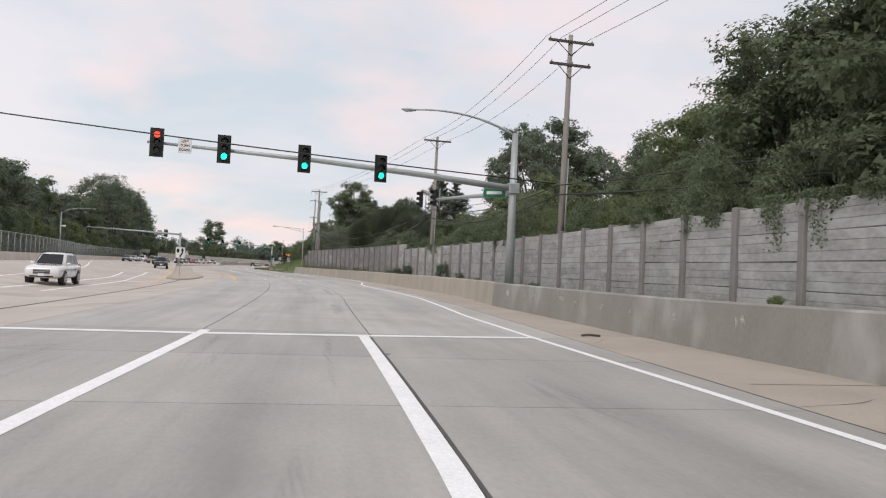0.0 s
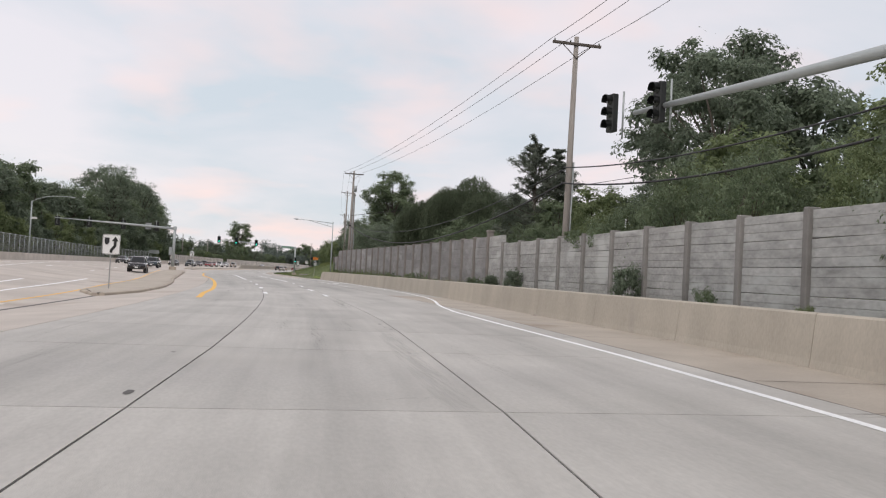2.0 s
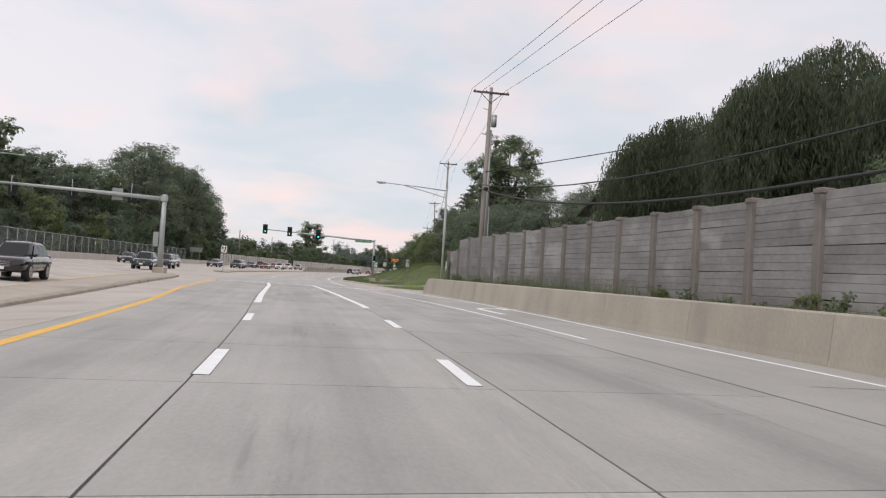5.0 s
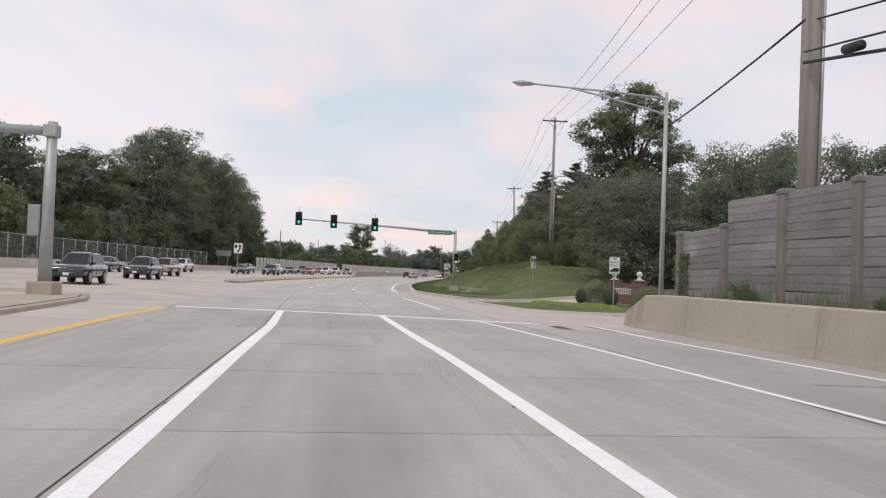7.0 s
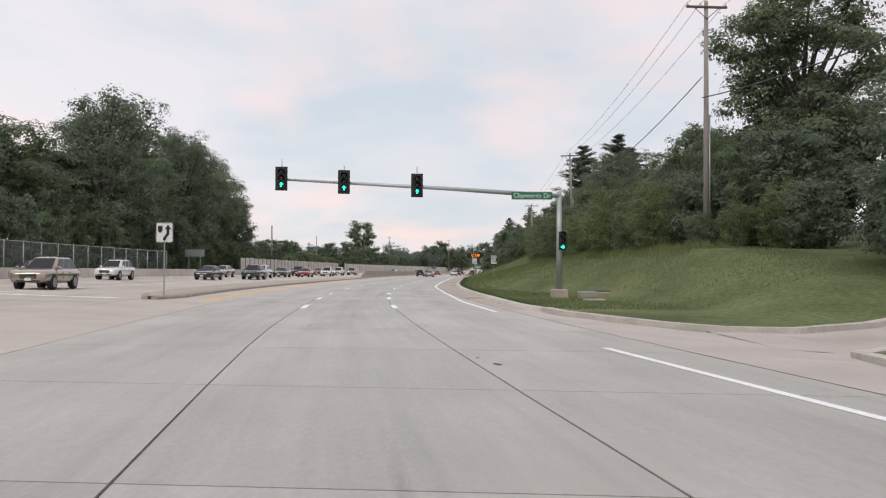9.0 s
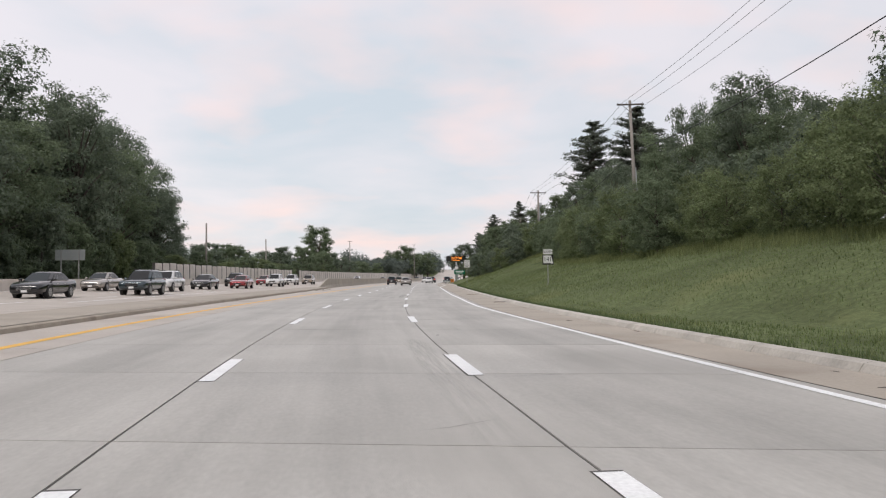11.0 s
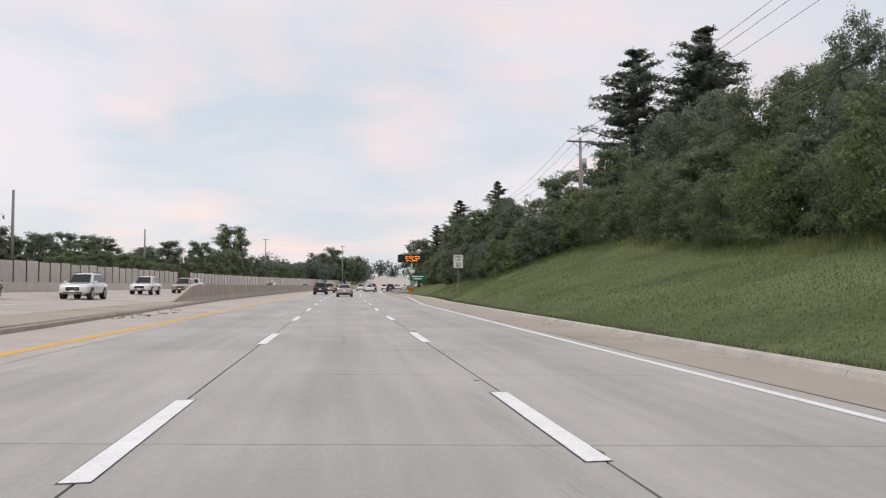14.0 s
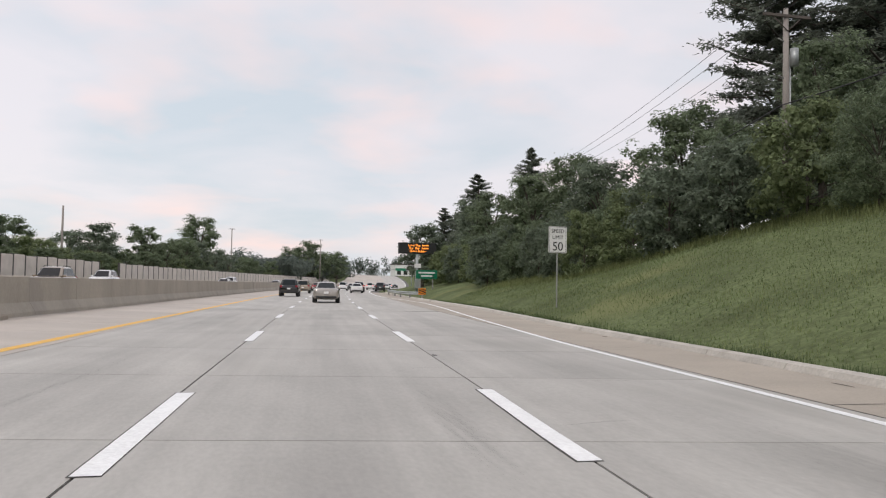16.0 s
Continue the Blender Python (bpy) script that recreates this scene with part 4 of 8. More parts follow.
# far-side barrier with a fence on it
left_barrier = empty("far_barrier", Matrix.Identity(4), "low tan concrete barrier on the far side", "barrier", kind="structure")
LEFT = [(-0.35, -0.05), (0.05, -0.05), (0.0, 0.85), (-0.3, 0.85)]
for k in range(68):
    y0 = 8 + k * 8.0
    profile_run("barrier_length", LEFT, -28.6, y0 + 0.015, y0 + 7.985, "far_barrier", left_barrier, gap=4)

# ================= precast wall on the right =================
WALL_OFF = 10.4
PITCH = 3.32
wall = empty("precast_wall", Matrix.Identity(4), "tall grey precast plank wall with brown posts", "wall", kind="structure")
posts_y = [-17.5 + PITCH * k for k in range(39)]
posts_y += [posts_y[-1] + 3.2275 * k for k in range(1, 18)]


def wall_top(y):
    return 3.60 if y < 93.5 else 4.12 if y < 160.0 else 3.35


rnd = random.Random(4)
for y in posts_y:
    p = at(WALL_OFF, y)
    tall = wall_top(y) + 0.08 + (0.35 if abs(y - 95.4) < 1.7 else 0)
    bm = bmesh.new()
    wide = 0.16 if y > 93 else 0.115
    box(bm, -0.23, 0.17, -wide, wide, -0.2, tall, m=Matrix.Translation(p), bevel=0.03)
    if y > 93:
        box(bm, -0.26, 0.20, -0.19, 0.19, tall - 0.16, tall - 0.02, m=Matrix.Translation(p), bevel=0.02)
    part("wall_post", bm, "wall_post" if y > 93 else "pale_post", wall)
rest_v, rest_f = [], []
made = 0
for a, b in zip(posts_y, posts_y[1:]):
    top = wall_top((a + b) / 2)
    rows = 5 if top < 4 else 6
    heights = [top / rows + rnd.uniform(-0.03, 0.03) for _ in range(rows)]
    s = top / sum(heights)
    z = 0.0
    pa, pb = at(WALL_OFF, a + 0.10), at(WALL_OFF, b - 0.10)
    for k, h in enumerate(heights):
        h *= s
        out = rnd.uniform(0.0, 0.025)
        tilt = rnd.uniform(-0.012, 0.012)
        v = []
        for p, e in ((pa, -1), (pb, 1)):
            w0, w1 = h * 0.335, h * 0.665
            for dx, dz in ((-0.075, 0.007), (-0.085, 0.022), (-0.085, w0 - 0.012), (-0.070, w0), (-0.085, w0 + 0.012), (-0.088, w1 - 0.012), (-0.072, w1), (-0.088, w1 + 0.012), (-0.085, h - 0.018), (-0.075, h - 0.005), (0.07 + out, h - 0.005), (0.07 + out, 0.007)):
                v.append((p.x + dx - out, p.y, p.z + z + dz + tilt * e))
        f = [(i, (i + 1) % 12, 12 + (i + 1) % 12, 12 + i) for i in range(12)] + [tuple(range(11, -1, -1)), tuple(range(12, 24))]
        z += h
        if made < 300:
            mesh_object("plank", v, f, "plank" if a > 93 else "mid_plank" if a > 68 else "pale_plank", wall)
            made += 1
        else:
            rest_f += [tuple(i + len(rest_v) for i in q) for q in f]
            rest_v += v
tagged(mesh_object("far_planks", rest_v, rest_f, "plank", wall), kind="stuff")

# pale wall on the far side, with a gap
far_wall = empty("far_precast_wall", Matrix.Identity(4), "pale precast panel wall with dark posts", "wall", kind="structure")
for k in range(118):
    y = 319.5 + 3.25 * k
    if 426 < y < 431:
        continue
    p, q = at(-33.6, y), at(-33.6, y + 3.25)
    zt = p.z + 2.9 + 0.05 * (k % 3)
    box_part("wall_post", (-0.14, 0.16, -0.13, 0.13, -0.2, zt - p.z + 0.06), "dark_post", far_wall, m=Matrix.Translation(p))
    if 422.5 < y < 431:
        continue
    v = []
    for e, w in ((p, 0.13), (q, -0.13)):
        v += [(e.x + d, e.y + w, e.z + h) for d, h in ((0.08, -0.1), (0.10, 0.05), (0.10, zt - e.z - 0.06), (0.08, zt - e.z), (-0.08, zt - e.z), (-0.08, -0.1))]
    f = [(i, (i + 1) % 6, 6 + (i + 1) % 6, 6 + i) for i in range(6)] + [(5, 4, 3, 2, 1, 0), (6, 7, 8, 9, 10, 11)]
    mesh_object("wall_panel", v, f, "left_panel", far_wall)

# chain-link fence above the far-side barrier
fence = empty("chain_link_fence", Matrix.Identity(4), "galvanised chain-link fence behind a concrete barrier", "fence", kind="structure")
FENCE_OFF, FTOP = -29.3, 2.9
fence_y = [30 + 3.05 * k for k in range(80)]
for y in fence_y:
    p = at(FENCE_OFF, y)
    tube_part("fence_post", [p, p + Vector((0, 0, FTOP + 0.05))], 0.04, "galvanised", fence, sides=6)
tube_part("top_rail", [at(FENCE_OFF, y, FTOP) for y in fence_y], 0.03, "galvanised", fence, sides=5)
# woven wires: a coarse real lattice in two slanting directions
v, f = [], []
span = fence_y[-1] - fence_y[0]
for d in (1, -1):
    y = fence_y[0] - FTOP
    while y < fence_y[-1]:
        p0 = max(fence_y[0], min(fence_y[-1], y))
        a = at(FENCE_OFF, max(fence_y[0], y) if d > 0 else max(fence_y[0], y), 0.1)
        b = at(FENCE_OFF, min(fence_y[-1], y + FTOP), FTOP)
        if d < 0:
            a, b = Vector((a.x, a.y, b.z)), Vector((b.x, b.y, a.z))
        n = len(v)
        w = Vector((0, 0.022, 0))
        v += [a - w, a + w, b + w, b - w]
        f.append((n, n + 1, n + 2, n + 3))
        y += 0.30
tagged(mesh_object("wire_mesh", v, f, "mesh", fence), kind="stuff")

# ================= signal masts and lamps =================


def signal_head(parent, p, face, lit=None, arrow="", plate=True, tall=1.07):
    """A three-lamp signal; face is the heading to which it shows, in degrees."""
    m = Matrix.Translation(p) @ pose(0, 0, 0, 0, 0, face)
    bm = bmesh.new()
    box(bm, -0.175, 0.175, -0.10, 0.10, -tall / 2, tall / 2, m=m, bevel=0.02)
    if plate:
        box(bm, -0.32, 0.32, 0.02, 0.04, -tall / 2 - 0.14, tall / 2 + 0.14, m=m, bevel=0.006)
    housing = part("signal_head", bm, "signal_black", parent)
    for k in range(3):
        z = (1 - k) * tall / 3
        on = (lit == "red" and k == 0) or (lit == "green" and k == 2)
        bm = bmesh.new()
        if on and arrow:
            bmesh.ops.create_circle(bm, cap_ends=True, radius=0.15, segments=16, matrix=m @ Matrix.Translation((0, -0.115, z)) @ pose(0, 0, 0, 90))
            part("lens", bm, "dark_lens", housing)
            turn = -90 if arrow == "right" else 0
            bm = bmesh.new()
            mm = m @ Matrix.Translation((0, -0.122, z)) @ pose(0, 0, 0, 0, -turn, 0)
            vv = [bm.verts.new(mm @ Vector((a, 0, b))) for a, b in ((-0.04, -0.12), (0.04, -0.12), (0.04, 0.0), (0.12, 0.0), (0.0, 0.13), (-0.12, 0.0), (-0.04, 0.0))]
            bm.faces.new(vv)
            part("lit_arrow", bm, lit + "_lit", housing, "glowing green arrow")
        else:
            bmesh.ops.create_uvsphere(bm, u_segments=14, v_segments=8, radius=0.15, matrix=m @ Matrix.Translation((0, -0.10, z)) @ Matrix.Diagonal((1, 0.3, 1, 1)))
            part("lens", bm, (lit + "_lit") if on else "dark_lens", housing, ("glowing %s lens" % lit) if on else "", smooth=True)
        bm = bmesh.new()
        rows = []
        for j in range(11):
            a = math.pi * (-0.12 + 1.24 * j / 10)
            rows.append([bm.verts.new(m @ Vector((0.165 * math.cos(a), d, z + 0.165 * math.sin(a)))) for d in (-0.10, -0.30 + 0.06 * math.sin(a) * 0)])
        for a, b in zip(rows, rows[1:]):
            bm.faces.new((a[0], a[1], b[1], b[0]))
        bmesh.ops.solidify(bm, geom=bm.faces[:], thickness=0.008)
        part("visor", bm, "signal_black", housing)
    return housing


def cobra_lamp(parent, p, d):
    """A flat street-lamp head at p, pointing along d."""
    d = Vector(d).normalized()
    q = d.to_track_quat("Y", "Z").to_matrix().to_4x4()
    bm = bmesh.new()
    bmesh.ops.create_uvsphere(bm, u_segments=12, v_segments=8, radius=1, matrix=Matrix.Translation(p) @ q @ Matrix.Diagonal((0.16, 0.42, 0.09, 1)))
    head = part("lamp_head", bm, "galvanised", parent, smooth=True)
    bm = bmesh.new()
    bmesh.ops.create_uvsphere(bm, u_segments=10, v_segments=6, radius=1, matrix=Matrix.Translation(Vector(p) + 0.08 * d - Vector((0, 0, 0.05))) @ q @ Matrix.Diagonal((0.12, 0.24, 0.07, 1)))
    part("lens", bm, "head_lens", head, smooth=True)


def bezier(a, b, c, n=10):
    a, b, c = Vector(a), Vector(b), Vector(c)
    return [(1 - t) ** 2 * a + 2 * t * (1 - t) * b + t * t * c for t in (i / n for i in range(n + 1))]


def plate_bolts(parent, x, y, z, r=0.3):
    bm = bmesh.new()
    box(bm, x - r, x + r, y - r, y + r, z, z + 0.04, bevel=0.008)
    part("base_plate", bm, "galvanised", parent)


# near crossing: column behind the right barrier, long arm over the road, second arm along the road
m1 = empty("signal_mast", Matrix.Translation((15.0, 51.55, 0)), "tall grey signal mast with lamp and long arm", "traffic signal")
o = Vector((15.0, 51.0, 0))
tube_part("column", [(0, 0, 0), (0, 0, 4.6), (0, 0, 9.25)], [0.26, 0.22, 0.16], "galvanised", m1, sides=16)
plate_bolts(m1, 0, 0, 0)
bm = bmesh.new()
box(bm, -0.3, 0.3, -0.3, 0.3, 5.9, 6.5, bevel=0.05)
part("arm_clamp", bm, "galvanised", m1)
arm = [(0, 0, 6.2), (-5, -0.45, 6.55), (-11, -0.95, 6.84), (-18.9, -1.4, 7.08)]
tube_part("signal_arm", arm, [0.19, 0.16, 0.12, 0.07], "galvanised", m1, sides=12)
for x, z, lit in ((-3.45, 7.05, "red"), (-0.34, 6.97, "green"), (3.53, 6.79, "green"), (7.38, 6.58, "green")):
    signal_head(m1, Vector((x - 15.0, -1.62, z)), 6, lit, tall=1.1)
box_part("signal_notice", (-17.46, -16.84, -1.75, -1.72, 6.62, 7.34), "sign_white", m1, "white notice plate with black writing", bevel=0.01)
for k, word in enumerate(("LEFT", "TURN", "SIGNAL")):
    text_part("lettering", word, 0.165, "sign_black", m1, Matrix.Translation((-17.15, -1.757, 7.19 - 0.21 * k)) @ pose(0, 0, 0, 90), "black letters")
tube_part("arm_along", [(0.0, 0.2, 5.95), (-0.4, 8, 6.35), (-1.3, 15.0, 6.6)], [0.16, 0.12, 0.07], "galvanised", m1, sides=12)
for dx, dy in ((-1.0, 13.6), (-1.55, 15.6)):
    tube_part("bracket", [(dx + 0.15, dy, 5.9), (dx + 0.15, dy, 7.35)], 0.03, "galvanised", m1, sides=6)
    signal_head(m1, Vector((dx - 0.2, dy, 6.65)), -80, None, plate=False, tall=1.15)
box_part("street_plate", (-0.02, 0.02, -0.2, 1.1, 5.72, 6.2), "sign_green", m1, "green street name plate", m=Matrix.Translation((-0.55, 0.2, 0)) @ pose(0, 0, 0, 0, 0, 52), bevel=0.004)
box_part("bar", (-0.03, -0.024, 0.0, 0.9, 5.88, 6.05), "sign_white", m1, m=Matrix.Translation((-0.55, 0.2, 0)) @ pose(0, 0, 0, 0, 0, 52))
tube_part("lamp_arm", bezier((0, 0, 9.1), (-2.5, 0, 10.4), (-5.7, 0, 10.05)), [0.07] * 4 + [0.055] * 4 + [0.045] * 3, "galvanised", m1, sides=8)
cobra_lamp(m1, (-6.0, 0, 10.02), (-1, 0, 0))
span = empty("span_wire", Matrix.Identity(4), "thin black wire spanning the road", "cable")
tube_part("wire", bezier((-32, 46.5, 9.1), (-8, 46.0, 6.85), (15.6, 46.8, 6.1), 16), 0.03, "wire", span, sides=5)

# median mast
m2 = empty("signal_mast", Matrix.Translation((-9.6, 165.0, land(-9.6, 165) - 0.02)), "grey signal mast on a concrete footing", "traffic signal")
box_part("footing", (-0.45, 0.45, -0.45, 0.45, 0, 0.62), "curb", m2, "square concrete footing", bevel=0.04)
tube_part("column", [(0, 0, 0.6), (0.0, 0, 3.5), (0.02, 0, 6.25)], [0.23, 0.20, 0.17], "galvanised", m2, sides=16)
box_part("arm_clamp", (-0.24, 0.24, -0.24, 0.24, 5.7, 6.15), "galvanised", m2, bevel=0.04)
tube_part("signal_arm", [(0, 0, 5.9), (-6, 0, 6.15), (-15.7, 0, 6.45)], [0.17, 0.14, 0.07], "galvanised", m2, sides=12)
for x in (-2.5, -6.9, -11.3, -15.4):
    tube_part("bracket", [(x, 0.12, 5.7), (x, 0.12, 6.95)], 0.03, "galvanised", m2, sides=6)
    signal_head(m2, Vector((x, 0.42, 6.05)), 180, None, plate=True, tall=1.0)
box_part("plate", (-3.95, -3.15, 0.16, 0.18, 5.6, 6.5), "sign_back", m2, "bare metal back of a small sign", bevel=0.004)
box_part("control_box", (-0.62, -0.2, -0.2, 0.2, 2.2, 3.3), "sign_back", m2, bevel=0.03)

# mast at the second crossing
m3 = empty("signal_mast", Matrix.Translation((8.65, 215.0, 0.0)), "grey signal mast with green arrows and street name plate", "traffic signal")
box_part("footing", (-0.42, 0.42, -0.42, 0.42, -0.1, 0.42), "curb", m3, "square concrete footing", bevel=0.05)
tube_part("column", [(0, 0, 0.4), (0, 0, 5.75)], [0.17, 0.13], "galvanised", m3, sides=14)
tube_part("signal_arm", [(0, 0, 5.5), (-6, 0, 5.85), (-15.3, 0, 6.28)], [0.14, 0.11, 0.06], "galvanised", m3, sides=12)
for x, z in ((-15.02, 6.3), (-11.7, 6.15), (-7.78, 6.0)):
    tube_part("bracket", [(x, 0.05, 5.9), (x, 0.05, 7.05)], 0.025, "galvanised", m3, sides=6)
    signal_head(m3, Vector((x, -0.16, z)), 3, "green", "up", tall=1.0)
signal_head(m3, Vector((0.1, -0.3, 3.05)), 3, "green", "right", plate=False, tall=1.0)
tube_part("camera_mast", [(-15.02, 0, 6.9), (-15.02, 0, 7.4)], 0.02, "galvanised", m3, sides=6)
plate3 = box_part("street_plate", (-2.65, -0.42, -0.17, -0.15, 5.28, 5.72), "sign_green", m3, "green street name plate with white letters", bevel=0.004)
text_part("lettering", "Clayworth Dr", 0.36, "sign_white", plate3, Matrix.Translation((-1.53, -0.176, 5.50)) @ pose(0, 0, 0, 90), "white letters")
for z0, z1 in ((5.29, 5.305), (5.695, 5.71)):
    box_part("border", (-2.63, -0.44, -0.176, -0.172, z0, z1), "sign_white", plate3)

# street lamps
l1 = empty("street_lamp", Matrix.Translation((12.2, 164.2, 0.0)), "tall galvanised street lamp with a trussed arm", "street lamp")
tube_part("column", [(0, 0, 0), (0, 0, 8.35)], [0.095, 0.065], "galvanised", l1, sides=12)
tube_part("lamp_arm", [(0, 0, 8.12), (-2.0, 0, 8.28), (-4.9, 0, 8.42)], [0.045, 0.04, 0.035], "galvanised", l1, sides=8)
tube_part("lamp_arm", bezier((0, 0, 7.55), (-1.4, 0, 7.92), (-3.4, 0, 8.32)), 0.035, "galvanised", l1, sides=8)
tube_part("strut", [(-0.75, 0, 7.74), (-0.75, 0, 8.16)], 0.02, "galvanised", l1, sides=6)
cobra_lamp(l1, (-5.2, 0, 8.43), (-1, 0, 0.03))
plate_bolts(l1, 0, 0, 0, 0.18)
zb = land(-33.2, 184)
l2 = empty("street_lamp", Matrix.Translation((-33.2, 184.0, zb)), "tall street lamp with a curved arm beside a fence", "street lamp")
tube_part("column", [(0, 0, 0), (0, 0, 9.0)], [0.15, 0.09], "galvanised", l2, sides=12)
tube_part("lamp_arm", bezier((0, 0, 8.9), (2.0, 0, 10.2), (5.6, 0, 9.95)), 0.05, "galvanised", l2, sides=8)
cobra_lamp(l2, (5.9, 0, 9.93), (1, 0, 0))
box_part("box", (0.1, 0.9, -0.05, 0.05, 6.2, 6.5), "sign_white", l2, "small white plate")
box_part("footing", (-0.4, 0.4, -0.4, 0.4, -0.1, 0.5), "curb", l2, bevel=0.04)

# ================= utility poles and wires =================


def utility_pole(x, y, top, foot, label, arm=2.6, second=False, lean=0.0, gear=False):
    p = empty("utility_pole", Matrix.Translation((x, y, foot)) @ pose(0, 0, 0, 0, lean, 0), label, "utility pole", "poles along the road")
    h = top - foot
    tube_part("pole", [(0, 0, -0.3), (0, 0, h * 0.5), (0, 0, h + 0.25)], [0.19, 0.16, 0.12], "pole_wood", p, sides=12)
    for k in range(2 if second else 1):
        z = h - 0.15 - 1.25 * k
        w = arm / 2 * (1 - 0.1 * k)
        arm_ob = box_part("crossarm", (-w, w, -0.17, -0.05, z - 0.07, z + 0.07), "dark_wood", p, bevel=0.012)
        for s in (-1, 1):
            tube_part("brace", [(s * w * 0.6, -0.11, z - 0.05), (0, -0.14, z - 0.75)], 0.025, "dark_wood", p, sides=5)
        for q in (-w + 0.1, w - 0.1, 0.12 if k else -0.35):
            bm = bmesh.new()
            tube(bm, [(q, -0.11, z + 0.07), (q, -0.11, z + 0.15), (q, -0.11, z + 0.2)], [0.03, 0.05, 0.02], 7)
            part("insulator", bm, "sign_back", p, smooth=True)
    if gear:
        tube_part("transformer", [(0.32, -0.2, h - 2.6), (0.32, -0.2, h - 1.75)], 0.2, "sign_back", p, sides=12)
        for z in (h - 1.4, h - 3.2):
            tube_part("bracket", [(0, 0, z), (-0.5, -0.1, z + 0.1)], 0.03, "steel", p, sides=5)
    tube_part("conduit", [(0.2, -0.05, 0), (0.2, -0.05, h * (0.8 if gear else 0.55))], 0.05, "sign_back", p, sides=6)
    return p


POLES = [(17.2, 50.0, 14.3, 0.0, True, 0.8), (18.0, 83.8, 13.8, 0.0, False, 0.6), (13.95, 157.2, 14.8, 0.0, False, 0.8), (18.95, 220.4, 18.0, 2.9, False, 0.3),
         (24.55, 282.6, 17.4, 4.2, False, -2.2), (28.3, 338.3, 14.9, 4.2, False, 0.0), (38.0, 398.0, 14.8, 4.4, False, 0.0)]
for i, (x, y, top, foot, second, lean) in enumerate(POLES):
    utility_pole(x, y, top, land(x, y), "weathered wooden utility pole with a dark crossarm", second=second, lean=lean, gear=(i in (2, 5)))
utility_pole(17.6, -14, 14.0, 0.0, "weathered wooden utility pole with a dark crossarm")
utility_pole(14.5, 158.6, 12.0, 0.0, "plain second pole beside a taller one", arm=0.4)
utility_pole(48.0, 455.0, 14.5, land(48, 455), "distant wooden utility pole", arm=2.4)
cables = empty("overhead_cable", Matrix.Identity(4), "overhead power and telephone cables between poles", "cable")
# telephone cables: radius, height at either pole, and the drop of the curve's handle
LOW_CABLES = {-14: ((0.03, 6.6, 6.4, 2.0), (0.04, 6.0, 5.9, 2.4)), 50: ((0.03, 6.4, 7.3, 1.6), (0.04, 5.9, 6.5, 1.9)), 84: ((0.03, 7.2, 8.05, 4.4), (0.05, 6.5, 7.75, 5.6)), 157: ((0.035, 8.95, 12.2, 3.0),)}
service = empty("service_cable", Matrix.Identity(4), "black service cable with a splice case beside a pole", "cable")
tube_part("cable", bezier((13.95, 157.2, 8.95), (26, 140, 10.0), (44, 118, 13.4), 16), 0.03, "wire", service, sides=5)
tube_part("splice_case", [(13.7, 155.0, 7.52), (13.72, 154.3, 7.46)], 0.13, "wire", service, sides=10)
chain = [(17.6, -14, 14.0)] + [(x, y, t) for x, y, t, *_ in POLES] + [(48.0, 455.0, 14.5)]
for a, b in zip(chain, chain[1:]):
    for dx in (-1.2, -0.35, 1.2):
        p, q = Vector((a[0] + dx, a[1] - 0.1, a[2] + 0.05)), Vector((b[0] + dx, b[1] - 0.1, b[2] + 0.05))
        tube_part("wire", bezier(p, (p + q) / 2 - Vector((0, 0, 1.6)), q, 14), 0.013, "wire", cables, sides=4)
    if a[1] < 160:
        for r, za, zb, sag in LOW_CABLES[round(a[1])]:
            p, q = Vector((a[0] - 0.2, a[1], za)), Vector((b[0] - 0.2, b[1], zb))
            tube_part("cable", bezier(p, (p + q) / 2 - Vector((0, 0, sag)), q, 18), r, "wire", cables, sides=5)
    else:
        p, q = Vector((a[0] - 0.2, a[1], a[2] - 4.5)), Vector((b[0] - 0.2, b[1], b[2] - 4.5))
        tube_part("cable", bezier(p, (p + q) / 2 - Vector((0, 0, 2.4)), q, 18), 0.03, "wire", cables, sides=5)
for x, y, top in ((-27.9, 366, 11.9), (-24, 440, 12.5), (-0.6, 562, 17.5), (33, 640, 19), (-46, 352, 10.5)):
    p = empty("far_pole", Matrix.Translation((x, y, land(x, y))), "plain wooden pole behind the far wall", "utility pole", "poles behind the far wall")
    tube_part("pole", [(0, 0, -0.2), (0, 0, top - land(x, y))], [0.2, 0.14], "pole_wood", p, sides=8)
    if y > 500:
        box_part("crossarm", (-1.0, 1.0, -0.15, -0.05, top - land(x, y) - 0.3, top - land(x, y) - 0.18), "dark_wood", p)

# ================= signs =================


def sign_panel(name, w, h, mat, parent, z, y=-0.04, label="", corner=0.06):
    """A flat panel with rounded corners, centred at height z."""
    bm = bmesh.new()
    pts = []
    for sx, sz, a0 in ((1, 1, 0), (-1, 1, 90), (-1, -1, 180), (1, -1, 270)):
        for k in range(4):
            a = radians(a0 + 30 * k)
            pts.append((sx * (w / 2 - corner) + corner * math.cos(a), sz * (h / 2 - corner) + corner * math.sin(a)))
    front = [bm.verts.new((x, y, z + q)) for x, q in pts]
    back = [bm.verts.new((x, y + 0.012, z + q)) for x, q in pts]
    bm.faces.new(front)
    bm.faces.new(back[::-1])
    for i in range(len(pts)):
        j = (i + 1) % len(pts)
        bm.faces.new((front[i], back[i], back[j], front[j]))
    bmesh.ops.recalc_face_normals(bm, faces=bm.faces)
    return part(name, bm, mat, parent, label)


